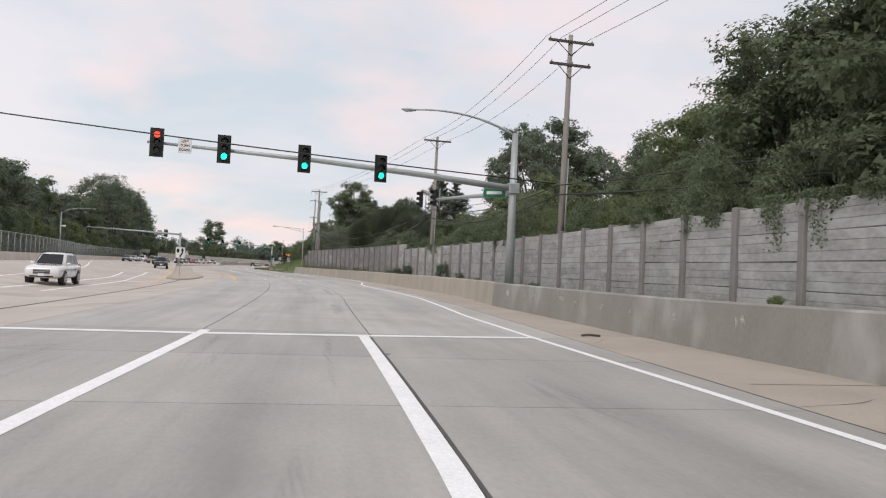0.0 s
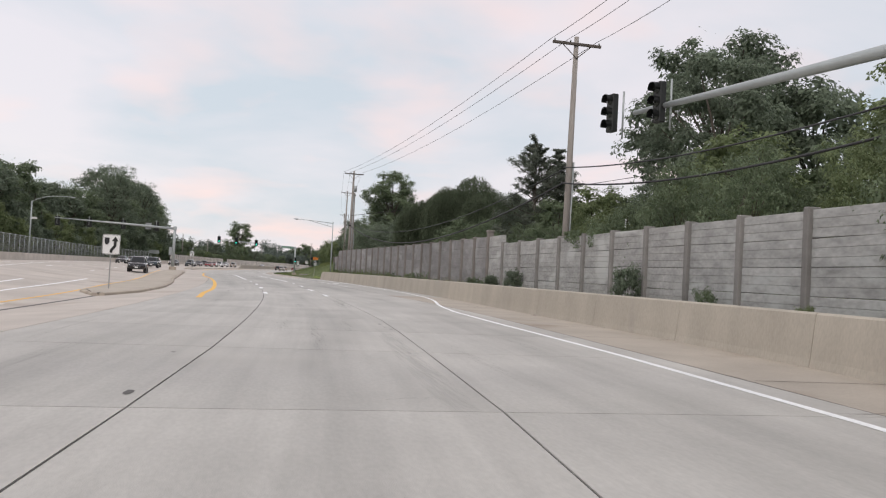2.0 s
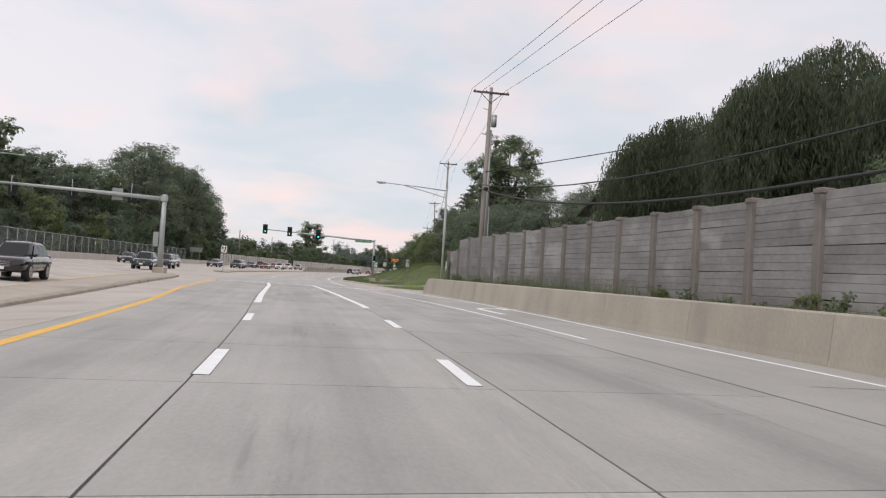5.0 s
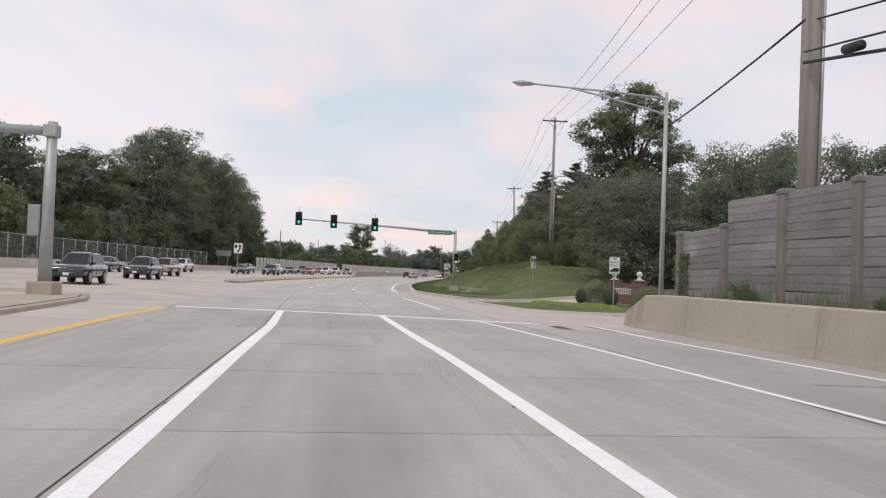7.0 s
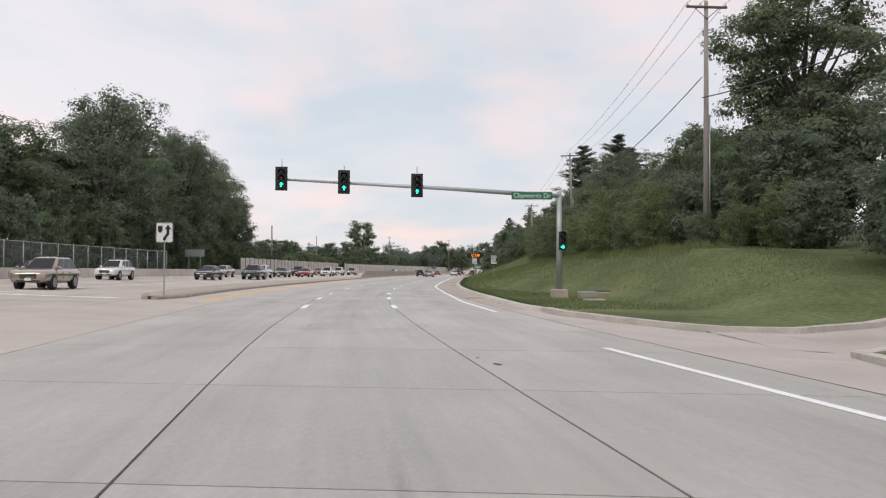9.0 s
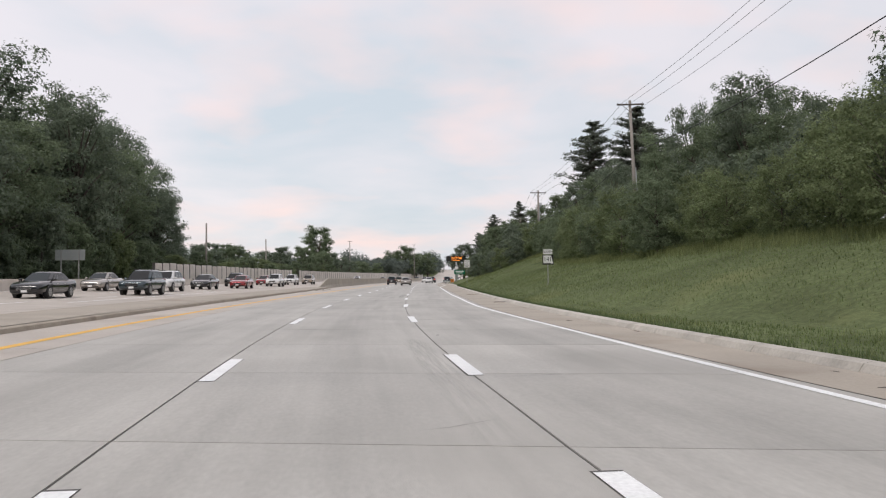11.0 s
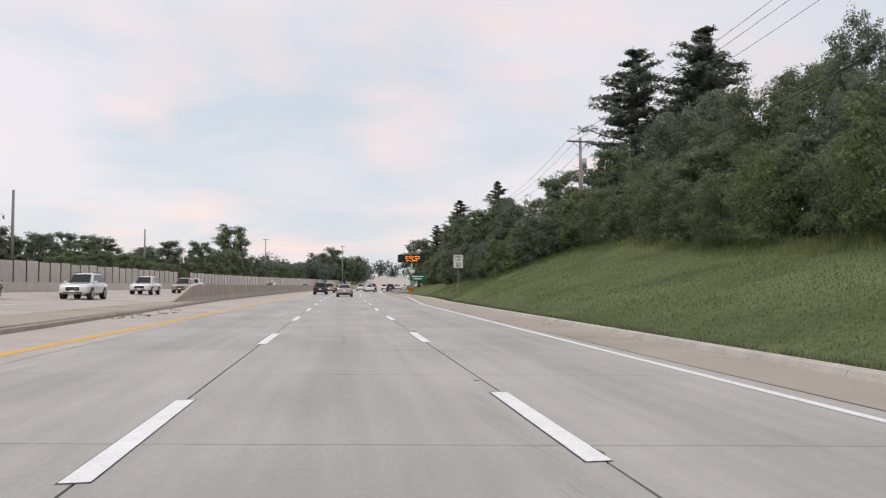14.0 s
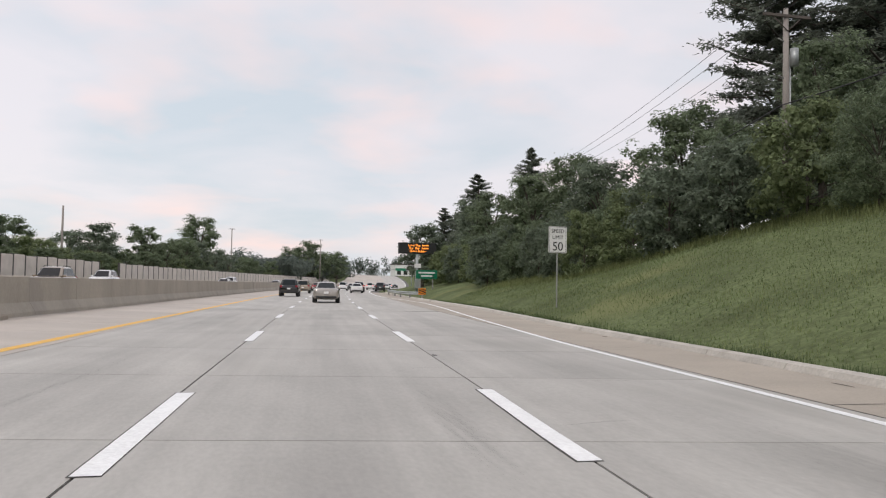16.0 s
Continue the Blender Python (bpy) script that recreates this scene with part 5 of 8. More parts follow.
def road_sign(x, y, label, turn=0.0, high=2.9, foot=None):
    p = empty("road_sign", Matrix.Translation((x, y, land(x, y) if foot is None else foot)) @ pose(0, 0, 0, 0, 0, turn), label, "road sign")
    bm = bmesh.new()
    box(bm, -0.03, 0.03, -0.02, 0.02, -0.3, high, bevel=0.008)
    part("post", bm, "steel", p)
    return p


def flat_shape(name, pts, mat, parent, y=-0.06):
    bm = bmesh.new()
    bm.faces.new([bm.verts.new((x, y, z)) for x, z in pts])
    return part(name, bm, mat, parent)


def keep_right(x, y, foot, z, size, turn):
    p = road_sign(x, y, "white median sign with bent black arrow on an island", turn, z + size * 0.6, foot)
    panel = sign_panel("sign_face", size, size * 1.2, "sign_white", p, z)
    k = size / 0.9
    u = lambda pts: [(a * k, z + b * k) for a, b in pts]
    flat_shape("island_mark", u([(-0.34, 0.36), (-0.10, 0.36), (-0.10, 0.12), (-0.16, 0.0), (-0.22, -0.02), (-0.29, 0.0), (-0.34, 0.12)]), "sign_black", panel)
    flat_shape("arrow_stem", u([(-0.06, -0.44), (-0.06, -0.30), (0.12, -0.05), (0.12, 0.2), (0.26, 0.2), (0.26, -0.10), (0.08, -0.34), (0.08, -0.44)]), "sign_black", panel)
    flat_shape("arrow_head", u([(0.02, 0.18), (0.36, 0.18), (0.19, 0.44)]), "sign_black", panel, -0.062)
    for a, b in (((-0.43, 0.43), (-0.52, -0.505)), ((-0.43, 0.43), (0.505, 0.52))):
        flat_shape("border", u([(a[0], b[0]), (a[1], b[0]), (a[1], b[1]), (a[0], b[1])]), "sign_black", panel)
    for a in (-0.435, 0.42):
        flat_shape("border", u([(a, -0.52), (a + 0.015, -0.52), (a + 0.015, 0.52), (a, 0.52)]), "sign_black", panel)
    return p


keep_right(-4.6, 89.0, land(-4.6, 89.0) + 0.14, 2.32, 0.86, 4)
keep_right(-10.85, 208.8, 0.33, 2.78, 0.75, 2)
keep_right(11.0, 184.3, -0.24, 2.66, 0.62, 52)

s = road_sign(10.99, 262.2, "route sign with a south plate on a grass bank", 8, 3.1 - land(10.99, 262.2), land(10.99, 262.2))
z0 = 2.52 - land(10.99, 262.2)
shield = sign_panel("route_shield", 0.78, 0.66, "sign_black", s, z0 - 0.08, corner=0.03)
flat_shape("state_outline", [(-0.34, z0 + 0.20), (0.20, z0 + 0.20), (0.27, z0 + 0.02), (0.31, z0 - 0.16), (0.35, z0 - 0.30), (0.24, z0 - 0.36), (0.22, z0 - 0.31), (-0.33, z0 - 0.31)], "sign_white", shield)
text_part("digits", "141", 0.40, "sign_black", shield, Matrix.Translation((-0.03, -0.066, z0 - 0.06)) @ pose(0, 0, 0, 90), "black digits")
south = sign_panel("direction_plate", 0.64, 0.32, "sign_white", s, z0 + 0.45, corner=0.03)
text_part("lettering", "SOUTH", 0.19, "sign_black", south, Matrix.Translation((0, -0.046, z0 + 0.45)) @ pose(0, 0, 0, 90), "black letters")

s = road_sign(16.68, 338.5, "white speed limit sign on a grass bank", 8, 4.12 - land(16.68, 338.5) + 0.0, land(16.68, 338.5))
z0 = 3.5 - land(16.68, 338.5)
panel = sign_panel("sign_face", 0.92, 1.2, "sign_white", s, z0 + 0.02, corner=0.05)
for text, size, dz in (("SPEED", 0.24, 0.40), ("LIMIT", 0.24, 0.12), ("50", 0.56, -0.30)):
    text_part("lettering", text, size, "sign_black", panel, Matrix.Translation((0, -0.048, z0 + dz)) @ pose(0, 0, 0, 90), "black letters")
for x0, x1, a, b in ((-0.42, 0.42, -0.56, -0.545), (-0.42, 0.42, 0.585, 0.60), (-0.42, -0.405, -0.56, 0.6), (0.405, 0.42, -0.56, 0.6)):
    flat_shape("border", [(x0, z0 + a), (x1, z0 + a), (x1, z0 + b), (x0, z0 + b)], "sign_black", panel, -0.046)

s = road_sign(14.7, 179.7, "white truck route sign on the planted island", 10, 3.04, -0.25)
panel = sign_panel("sign_face", 0.62, 0.92, "sign_white", s, 2.58, corner=0.03)
for text, dz in (("NO", 0.34), ("TRUCK", 0.16), ("ROUTE", -0.02)):
    text_part("lettering", text, 0.15, "sign_black", panel, Matrix.Translation((0, -0.048, 2.58 + dz)) @ pose(0, 0, 0, 90), "black letters")
for x0, x1, a, b in ((-0.29, 0.29, -0.44, -0.425), (-0.29, 0.29, 0.425, 0.44), (-0.29, -0.278, -0.44, 0.44), (0.278, 0.29, -0.44, 0.44)):
    flat_shape("border", [(x0, 2.58 + a), (x1, 2.58 + a), (x1, 2.58 + b), (x0, 2.58 + b)], "sign_black", panel, -0.046)
# the side view of a lorry
flat_shape("symbol", [(-0.10, 2.24), (0.25, 2.24), (0.25, 2.44), (-0.10, 2.44)], "sign_black", panel)
flat_shape("symbol", [(-0.25, 2.24), (-0.115, 2.24), (-0.115, 2.38), (-0.19, 2.38), (-0.21, 2.32), (-0.25, 2.31)], "sign_black", panel)
for x in (-0.19, 0.02, 0.16):
    flat_shape("symbol", [(x + 0.032 * math.cos(k * math.pi / 4), 2.225 + 0.032 * math.sin(k * math.pi / 4)) for k in range(8)], "sign_black", panel, -0.058)

# sign seen from behind, on two posts across the road
s = empty("guide_sign", Matrix.Translation((-28.1, 290, land(-28.1, 290))), "back of a guide sign on two posts", "road sign")
zr = 3.85 - land(-28.1, 290)
for x in (-0.8, 0.8):
    box_part("post", (x - 0.05, x + 0.05, -0.04, 0.04, -0.2, zr + 0.5), "steel", s)
box_part("panel", (-1.35, 1.35, 0.04, 0.07, zr - 0.5, zr + 0.5), "sign_back", s, bevel=0.005)
for z in (zr - 0.3, zr, zr + 0.3):
    box_part("stiffener", (-1.3, 1.3, -0.0, 0.038, z - 0.03, z + 0.03), "sign_back", s)

# message board, guide sign, rail and marker at the end of the bank
s = empty("message_board", Matrix.Translation((23.4, 402, 0.35)), "black message board with amber words on a post", "message board")
tube_part("post", [(0, 0, -0.3), (0, 0, 5.0)], 0.16, "galvanised", s, sides=12)
cab = box_part("cabinet", (-2.3, 2.3, -0.25, 0.45, 4.8, 6.1), "signal_black", s, bevel=0.03)
for text, z in (("Love The", 5.80), ("For The", 5.45), ("Drive Sober", 5.10)):
    text_part("amber_words", text, 0.40, "amber_led", cab, Matrix.Translation((-0.0 if z < 5.2 else -0.45, -0.262, z)) @ pose(0, 0, 0, 90), "glowing amber words")
for z in (5.80, 5.45):
    for k in range(4):
        box_part("amber_bar", (0.52 + 0.22 * k, 0.66 + 0.22 * k, -0.262, -0.256, z - 0.07, z + 0.08), "amber_led", cab)
box_part("small_plate", (-0.35, 0.45, -0.2, -0.18, 3.1, 3.6), "sign_white", s, "small white plate", bevel=0.01)
box_part("cabinet_box", (-0.3, 0.4, -0.5, -0.2, 0.6, 1.7), "sign_back", s, bevel=0.02)
s = empty("guide_sign", Matrix.Translation((23.5, 397, 0.35)), "green guide sign on two posts beside a rail", "road sign")
for x in (-0.75, 0.75):
    box_part("post", (x - 0.05, x + 0.05, -0.04, 0.04, -0.3, 2.6), "steel", s)
g = sign_panel("sign_face", 2.5, 1.0, "sign_green", s, 2.25, corner=0.08)
for w, z in ((1.9, 2.45), (1.3, 2.08)):
    flat_shape("bar", [(-w / 2, z - 0.09), (w / 2, z - 0.09), (w / 2, z + 0.09), (-w / 2, z + 0.09)], "sign_white", g)
rail = empty("guard_rail", Matrix.Identity(4), "galvanised guard rail before a message board", "guard rail")
rail_pts = [at(7.2, 384, 0.6), at(6.3, 388, 0.6), at(5.8, 394, 0.6), at(5.7, 402, 0.6), at(5.7, 416, 0.6)]
for dz in (0.0, -0.16):
    tube_part("rail", [p + Vector((0, 0, dz)) for p in rail_pts], 0.075, "galvanised", rail, sides=8)
for p in rail_pts:
    box_part("post", (-0.06, 0.10, -0.07, 0.07, -0.75, 0.1), "steel", rail, m=Matrix.Translation(p + Vector((0.12, 0, 0))))
mk = road_sign(*at(7.2, 383)[:2], "striped black and orange marker plate", 0, 0.9)
pl = sign_panel("sign_face", 0.75, 0.62, "orange", mk, 0.72, corner=0.03)
for k in range(3):
    z = 0.45 + 0.24 * k
    flat_shape("stripe", [(-0.36, max(0.42, min(1.02, z + 0.14))), (0.36, max(0.42, min(1.02, z - 0.14))), (0.36, max(0.42, min(1.02, z - 0.04))), (-0.36, max(0.42, min(1.02, z + 0.24)))], "sign_black", pl)

# signals on the rise in the distance, and the pale building beside it
m4 = empty("signal_mast", Matrix.Translation(at(6.5, 700)), "distant grey signal mast with a green plate", "traffic signal")
tube_part("column", [(0, 0, -0.2), (0, 0, 9.2)], [0.24, 0.2], "galvanised", m4, sides=10)
tube_part("signal_arm", [(0, 0, 7.6), (-12, 0, 8.2), (-26, 0, 8.4)], [0.2, 0.15, 0.1], "galvanised", m4, sides=8)
for x in (-12, -18, -24):
    signal_head(m4, Vector((x, -0.3, 8.1)), 0, None, tall=1.2)
box_part("street_plate", (-8, -3, -0.3, -0.26, 7.4, 8.6), "sign_green", m4, "green street name plate", bevel=0.01)
bld = empty("commercial_building", Matrix.Translation((120, 930, land(120, 930) - 0.5)), "plain white commercial building on a distant rise", "building")
box_part("wall", (-6, 16, -10, 10, 0, 8.5), "sign_white", bld, bevel=0.05)
box_part("roof", (-6.5, 16.5, -10.5, 10.5, 8.5, 9.3), "roof", bld, "dark flat roof edge", bevel=0.05)
for k in range(4):
    w = box_part("window", (-4.5 + 5 * k, -1.5 + 5 * k, -10.08, -9.9, 1.0, 5.5), "dark_lens", bld)
    box_part("window_frame", (-4.7 + 5 * k, -1.3 + 5 * k, -10.12, -10.02, 5.5, 5.8), "sign_back", w)
low_house = empty("house", Matrix.Translation((line(660) - 54, 660, land(line(660) - 54, 660))), "low house with a pale metal roof behind the far wall", "house")
box_part("wall", (-7, 7, -4, 4, 0, 3.6), "plaster", low_house)
bm = bmesh.new()
vs = [bm.verts.new(p) for p in ((-7.6, -4.6, 3.5), (7.6, -4.6, 3.5), (7.6, 4.6, 3.5), (-7.6, 4.6, 3.5), (-4.5, 0, 5.6), (4.5, 0, 5.6))]
for q in ((0, 1, 5, 4), (3, 4, 5, 2), (0, 4, 3), (1, 2, 5)):
    bm.faces.new([vs[i] for i in q])
part("roof", bm, "sign_back", low_house, "pale hipped roof")

# ================= trees and plants =================


def leaf_cloud(centres, sizes, rng, facing=None, loose=0.5):
    """Small three-cornered leaf blades at given centres, loosely turned towards their facing."""
    n = len(centres)
    nrm = rng.normal(size=(n, 3))
    nrm /= np.linalg.norm(nrm, axis=1, keepdims=True) + 1e-9
    if facing is not None:
        nrm = np.asarray(facing) + nrm * loose
        nrm /= np.linalg.norm(nrm, axis=1, keepdims=True) + 1e-9
    a = rng.normal(size=(n, 3))
    a -= nrm * (a * nrm).sum(1, keepdims=True)
    a /= np.linalg.norm(a, axis=1, keepdims=True) + 1e-9
    b = np.cross(nrm, a)
    s = np.asarray(sizes)[:, None]
    c = np.asarray(centres)
    v = np.empty((n, 3, 3))
    v[:, 0], v[:, 1], v[:, 2] = c - a * s, c + a * s * 0.6 - b * s * 0.75, c + a * s * 0.6 + b * s * 0.75
    return v.reshape(-1, 3)


def cloud_mesh(name, verts, mat):
    n = len(verts) // 3
    me = bpy.data.meshes.new(name)
    me.vertices.add(n * 3)
    me.vertices.foreach_set("co", np.asarray(verts, np.float32).ravel())
    me.loops.add(n * 3)
    me.loops.foreach_set("vertex_index", np.arange(n * 3, dtype=np.int32))
    me.polygons.add(n)
    me.polygons.foreach_set("loop_start", np.arange(0, n * 3, 3, dtype=np.int32))
    me.materials.append(M[mat])
    me.update(calc_edges=True)
    me.validate()
    return me


def broadleaf(seed, height, spread, mat="leaf", leaves=6500, trunk=0.28, base=0.22, size=0.26, lumps=26, open_top=0.0, heart=13):
    """Trunk and crown meshes of a broad tree, standing at the origin."""
    rng = np.random.default_rng(seed)
    bm = bmesh.new()
    tall = height * 0.62
    tube(bm, [(0, 0, -0.3), (0.1, 0.05, tall * 0.5), (0.0, 0.1, tall)], [trunk, trunk * 0.8, trunk * 0.35], 8)
    centres = []
    for k in range(lumps):
        a = 2.4 * k + rng.uniform(-0.4, 0.4)
        u = (k + 0.5) / lumps
        z = height * (base + (0.93 - base) * u)
        w = spread * (0.35 + 0.65 * math.sin(math.pi * (0.2 + 0.62 * u)) ** 0.8) * (1 - 0.25 * max(0, u - 0.75) / 0.25)
        r = w * rng.uniform(0.35, 0.85)
        c = np.array([r * math.cos(a), r * math.sin(a), z + rng.uniform(-0.05, 0.05) * height])
        size_k = spread * rng.uniform(0.24, 0.42) * (1 - open_top * u)
        centres.append((c, size_k))
        if k % 2 == 0:
            f = Vector((0, 0.05, min(tall, max(height * 0.12, c[2] * 0.6))))
            tube(bm, [f, (f + Vector(c)) / 2 + Vector((0, 0, 0.2)), Vector(c)], [trunk * 0.35, trunk * 0.22, trunk * 0.06], 5)
    me_t = bpy.data.meshes.new("trunk")
    bm.to_mesh(me_t)
    bm.free()
    me_t.materials.append(M["bark"])
    pts, sizes, face = [], [], []
    weight = np.array([s * s for _, s in centres])
    weight = weight / weight.sum()
    up = np.array([0, 0, 0.45])
    for (c, s), w in zip(centres, weight):
        # each bough carries a handful of leafy sprays
        sprays = 15
        d = rng.normal(size=(sprays, 3))
        d /= np.linalg.norm(d, axis=1, keepdims=True)
        d[:, 2] = np.where(d[:, 2] < -0.3, -d[:, 2] * 0.6, d[:, 2])
        mid = c + d * s * rng.uniform(0.45, 1.0, (sprays, 1)) * np.array([1, 1, 0.8])
        for m, out in zip(mid, d):
            n = max(5, int(leaves * w / sprays * rng.uniform(0.6, 1.4)))
            q = rng.normal(size=(n, 3))
            q /= np.linalg.norm(q, axis=1, keepdims=True)
            q[:, 2] = np.where((q[:, 2] < -0.2) & (rng.random(n) < 0.6), -q[:, 2], q[:, 2])
            r = s * rng.uniform(0.22, 0.38) * (0.5 + 0.6 * rng.random((n, 1)))
            pts.append(m + q * r * np.array([1.1, 1.1, 0.7]))
            face.append(q * 0.6 + out * 0.5 + up)
            sizes.append(size * rng.uniform(0.6, 1.25, n))
    # coarse inner foliage, so that the sky does not show through the boughs
    if heart:
        for c, s in centres:
            d = rng.normal(size=(heart * 5, 3))
            d /= np.linalg.norm(d, axis=1, keepdims=True)
            pts.append(c + d * s * rng.uniform(0.1, 0.68, (heart * 5, 1)) * np.array([1, 1, 0.85]))
            face.append(d + up)
            sizes.append(np.minimum(s * 0.2, size * 1.7) * rng.uniform(0.7, 1.1, heart * 5))
    # stray twigs round the outline
    n = leaves // 60
    who = rng.integers(0, len(centres), n)
    d = rng.normal(size=(n, 3))
    d /= np.linalg.norm(d, axis=1, keepdims=True)
    pts.append(np.array([centres[i][0] for i in who]) + d * np.array([centres[i][1] for i in who])[:, None] * rng.uniform(0.94, 1.05, (n, 1)))
    face.append(d + up)
    sizes.append(size * rng.uniform(0.5, 1.0, n))
    me_c = cloud_mesh("crown", leaf_cloud(np.concatenate(pts), np.concatenate(sizes), rng, np.concatenate(face)), mat)
    return me_t, me_c


def conifer(seed, height, spread, leaves=6000, whorls=17, mat="needle", base=0.16, ragged=0.35, leaf=0.8, lift_by=0.0, taper=0.72, gap=0.28, boughs=4):
    """A pine or spruce: whorls of boughs with flat, upturned sprays and gaps between."""
    rng = np.random.default_rng(seed)
    bm = bmesh.new()
    tube(bm, [(0, 0, -0.3), (0, 0, height * 0.6), (0, 0, height)], [0.26, 0.15, 0.03], 8)
    pts, sizes = [], []
    for k in range(whorls):
        u = (k + 0.5) / whorls
        z = height * (base + (0.99 - base) * u)
        reach = spread * (1 - u) ** taper * rng.uniform(0.8, 1.12) + 0.22
        n_b = int(rng.integers(boughs, boughs + 3))
        for j in range(n_b):
            a = 2 * math.pi * j / n_b + rng.uniform(0, 1) + k * 1.3
            L = reach * rng.uniform(1 - ragged, 1.15)
            lift = L * rng.uniform(-0.10, 0.18) + (0.25 * u + lift_by) * L
            out = np.array([math.cos(a), math.sin(a), 0])
            side = np.array([-math.sin(a), math.cos(a), 0])
            root = np.array([0, 0, min(height * 0.985, z - 0.05 * L + rng.uniform(-0.55, 0.55) * height / whorls)])
            tip = root + out * L + np.array([0, 0, lift])
            tube(bm, [root, (root + tip) / 2 - np.array([0, 0, 0.04 * L]), tip], [0.05, 0.03, 0.01], 4, caps=False)
            # side sprays along the bough
            for q in range(6):
                f = gap + (1.02 - gap) * (q + rng.random()) / 6
                c = root + (tip - root) * f + side * rng.uniform(-1, 1) * L * 0.20 * (1.25 - f) + np.array([0, 0, rng.uniform(-0.02, 0.05) * L])
                n = max(3, int(leaves / (whorls * (boughs + 1) * 6) * (0.35 + L / spread)))
                p = c + rng.normal(size=(n, 3)) * np.array([0.12, 0.12, 0.065]) * (0.5 + 0.42 * L)
                pts.append(p)
                sizes.append(leaf * rng.uniform(0.14, 0.32, n))
    me_t = bpy.data.meshes.new("trunk")
    bm.to_mesh(me_t)
    bm.free()
    me_t.materials.append(M["bark"])
    c = np.concatenate(pts)
    face = np.stack([c[:, 0] * 0.25, c[:, 1] * 0.25, np.full(len(c), 0.9)], 1)
    v = leaf_cloud(c, np.concatenate(sizes), rng, face, 0.8).reshape(-1, 3, 3)
    # slim needles
    mid = v[:, 1:].mean(1, keepdims=True)
    v[:, 1:] = mid + (v[:, 1:] - mid) * 0.5
    v[:, 0] += (v[:, 0] - mid[:, 0]) * 0.25
    return me_t, cloud_mesh("crown", v.reshape(-1, 3), mat)


def willow_tree(seed, height, spread, domes=13):
    """A weeping willow: several domed heads, each with a curtain of thin hanging strands."""
    rng = np.random.default_rng(seed)
    bm = bmesh.new()
    tube(bm, [(0, 0, -0.3), (0.2, 0, height * 0.35), (0.3, 0.2, height * 0.7)], [0.4, 0.33, 0.15], 8)
    heads = [(0.0, 0.0, spread * 0.42, height)]
    for k in range(domes - 1):
        a, r = 2.4 * k + rng.uniform(-0.4, 0.4), spread * (0.3 + 0.42 * math.sqrt((k + 0.5) / domes))
        heads.append((r * math.cos(a), r * math.sin(a), spread * rng.uniform(0.26, 0.42), height * (1.0 - 0.26 * (r / spread) ** 1.8) * rng.uniform(0.9, 1.0)))
    tris = []
    for hx, hy, hr, top in heads:
        tube(bm, [(0.2, 0.1, height * 0.4), (hx * 0.6, hy * 0.6, top * 0.75), (hx, hy, top * 0.96)], [0.15, 0.09, 0.03], 5)
        for _ in range(int(75 * (hr / spread / 0.3) ** 2 * spread / 4)):
            a = rng.uniform(0, 2 * math.pi)
            f = math.sqrt(rng.random())
            reach = hr * f * rng.uniform(0.9, 1.1)
            crest = top - hr * 0.75 * f ** 2.4 + rng.uniform(-0.5, 0.2)
            fall = crest * rng.uniform(0.25, 0.72)
            n = 90
            s = np.sort(rng.random(n))
            swing = rng.normal() * 0.25
            # out along the bough for a short way, then straight down
            out = reach * (0.75 + 0.25 * np.minimum(1, s / 0.12))
            p = np.stack([hx + out * math.cos(a) + swing * s + rng.normal(size=n) * 0.13, hy + out * math.sin(a) + swing * s + rng.normal(size=n) * 0.13, crest - fall * np.maximum(0, s - 0.03)], 1)
            length = rng.uniform(0.18, 0.42, n)[:, None]
            b = rng.uniform(0, 2 * math.pi, n)
            side = np.stack([np.cos(b), np.sin(b), 0 * b], 1) * rng.uniform(0.018, 0.036, n)[:, None]
            down = np.stack([rng.normal(size=n) * 0.22, rng.normal(size=n) * 0.22, np.full(n, -1.0)], 1) * length
            tris.append(np.stack([p - side, p + side, p + down], 1))
    # dim foliage inside the dome
    n = 5000
    d = rng.normal(size=(n, 3))
    d /= np.linalg.norm(d, axis=1, keepdims=True)
    c = np.array([0, 0, height * 0.5]) + d * rng.random((n, 1)) ** 0.4 * np.array([spread * 0.75, spread * 0.75, height * 0.32])
    tris.append(leaf_cloud(c, rng.uniform(0.12, 0.22, n), rng).reshape(-1, 3, 3))
    me_t = bpy.data.meshes.new("trunk")
    bm.to_mesh(me_t)
    bm.free()
    me_t.materials.append(M["bark"])
    return me_t, cloud_mesh("crown", np.concatenate(tris).reshape(-1, 3), "willow")


def plant(kind, meshes, x, y, scale, turn, label, category="tree", group="", foot=None, wide=1.0):
    ob = new(kind)
    z = land(x, y) if foot is None else foot
    ob.matrix_world = Matrix.LocRotScale((x, y, z - 0.05), Euler((0, 0, radians(turn))), (scale * wide, scale * wide, scale))
    tagged(ob, label, category, group)
    for nm, me in zip(("trunk", "crown"), meshes):
        p = new(nm, me)
        p.parent = ob
    return ob


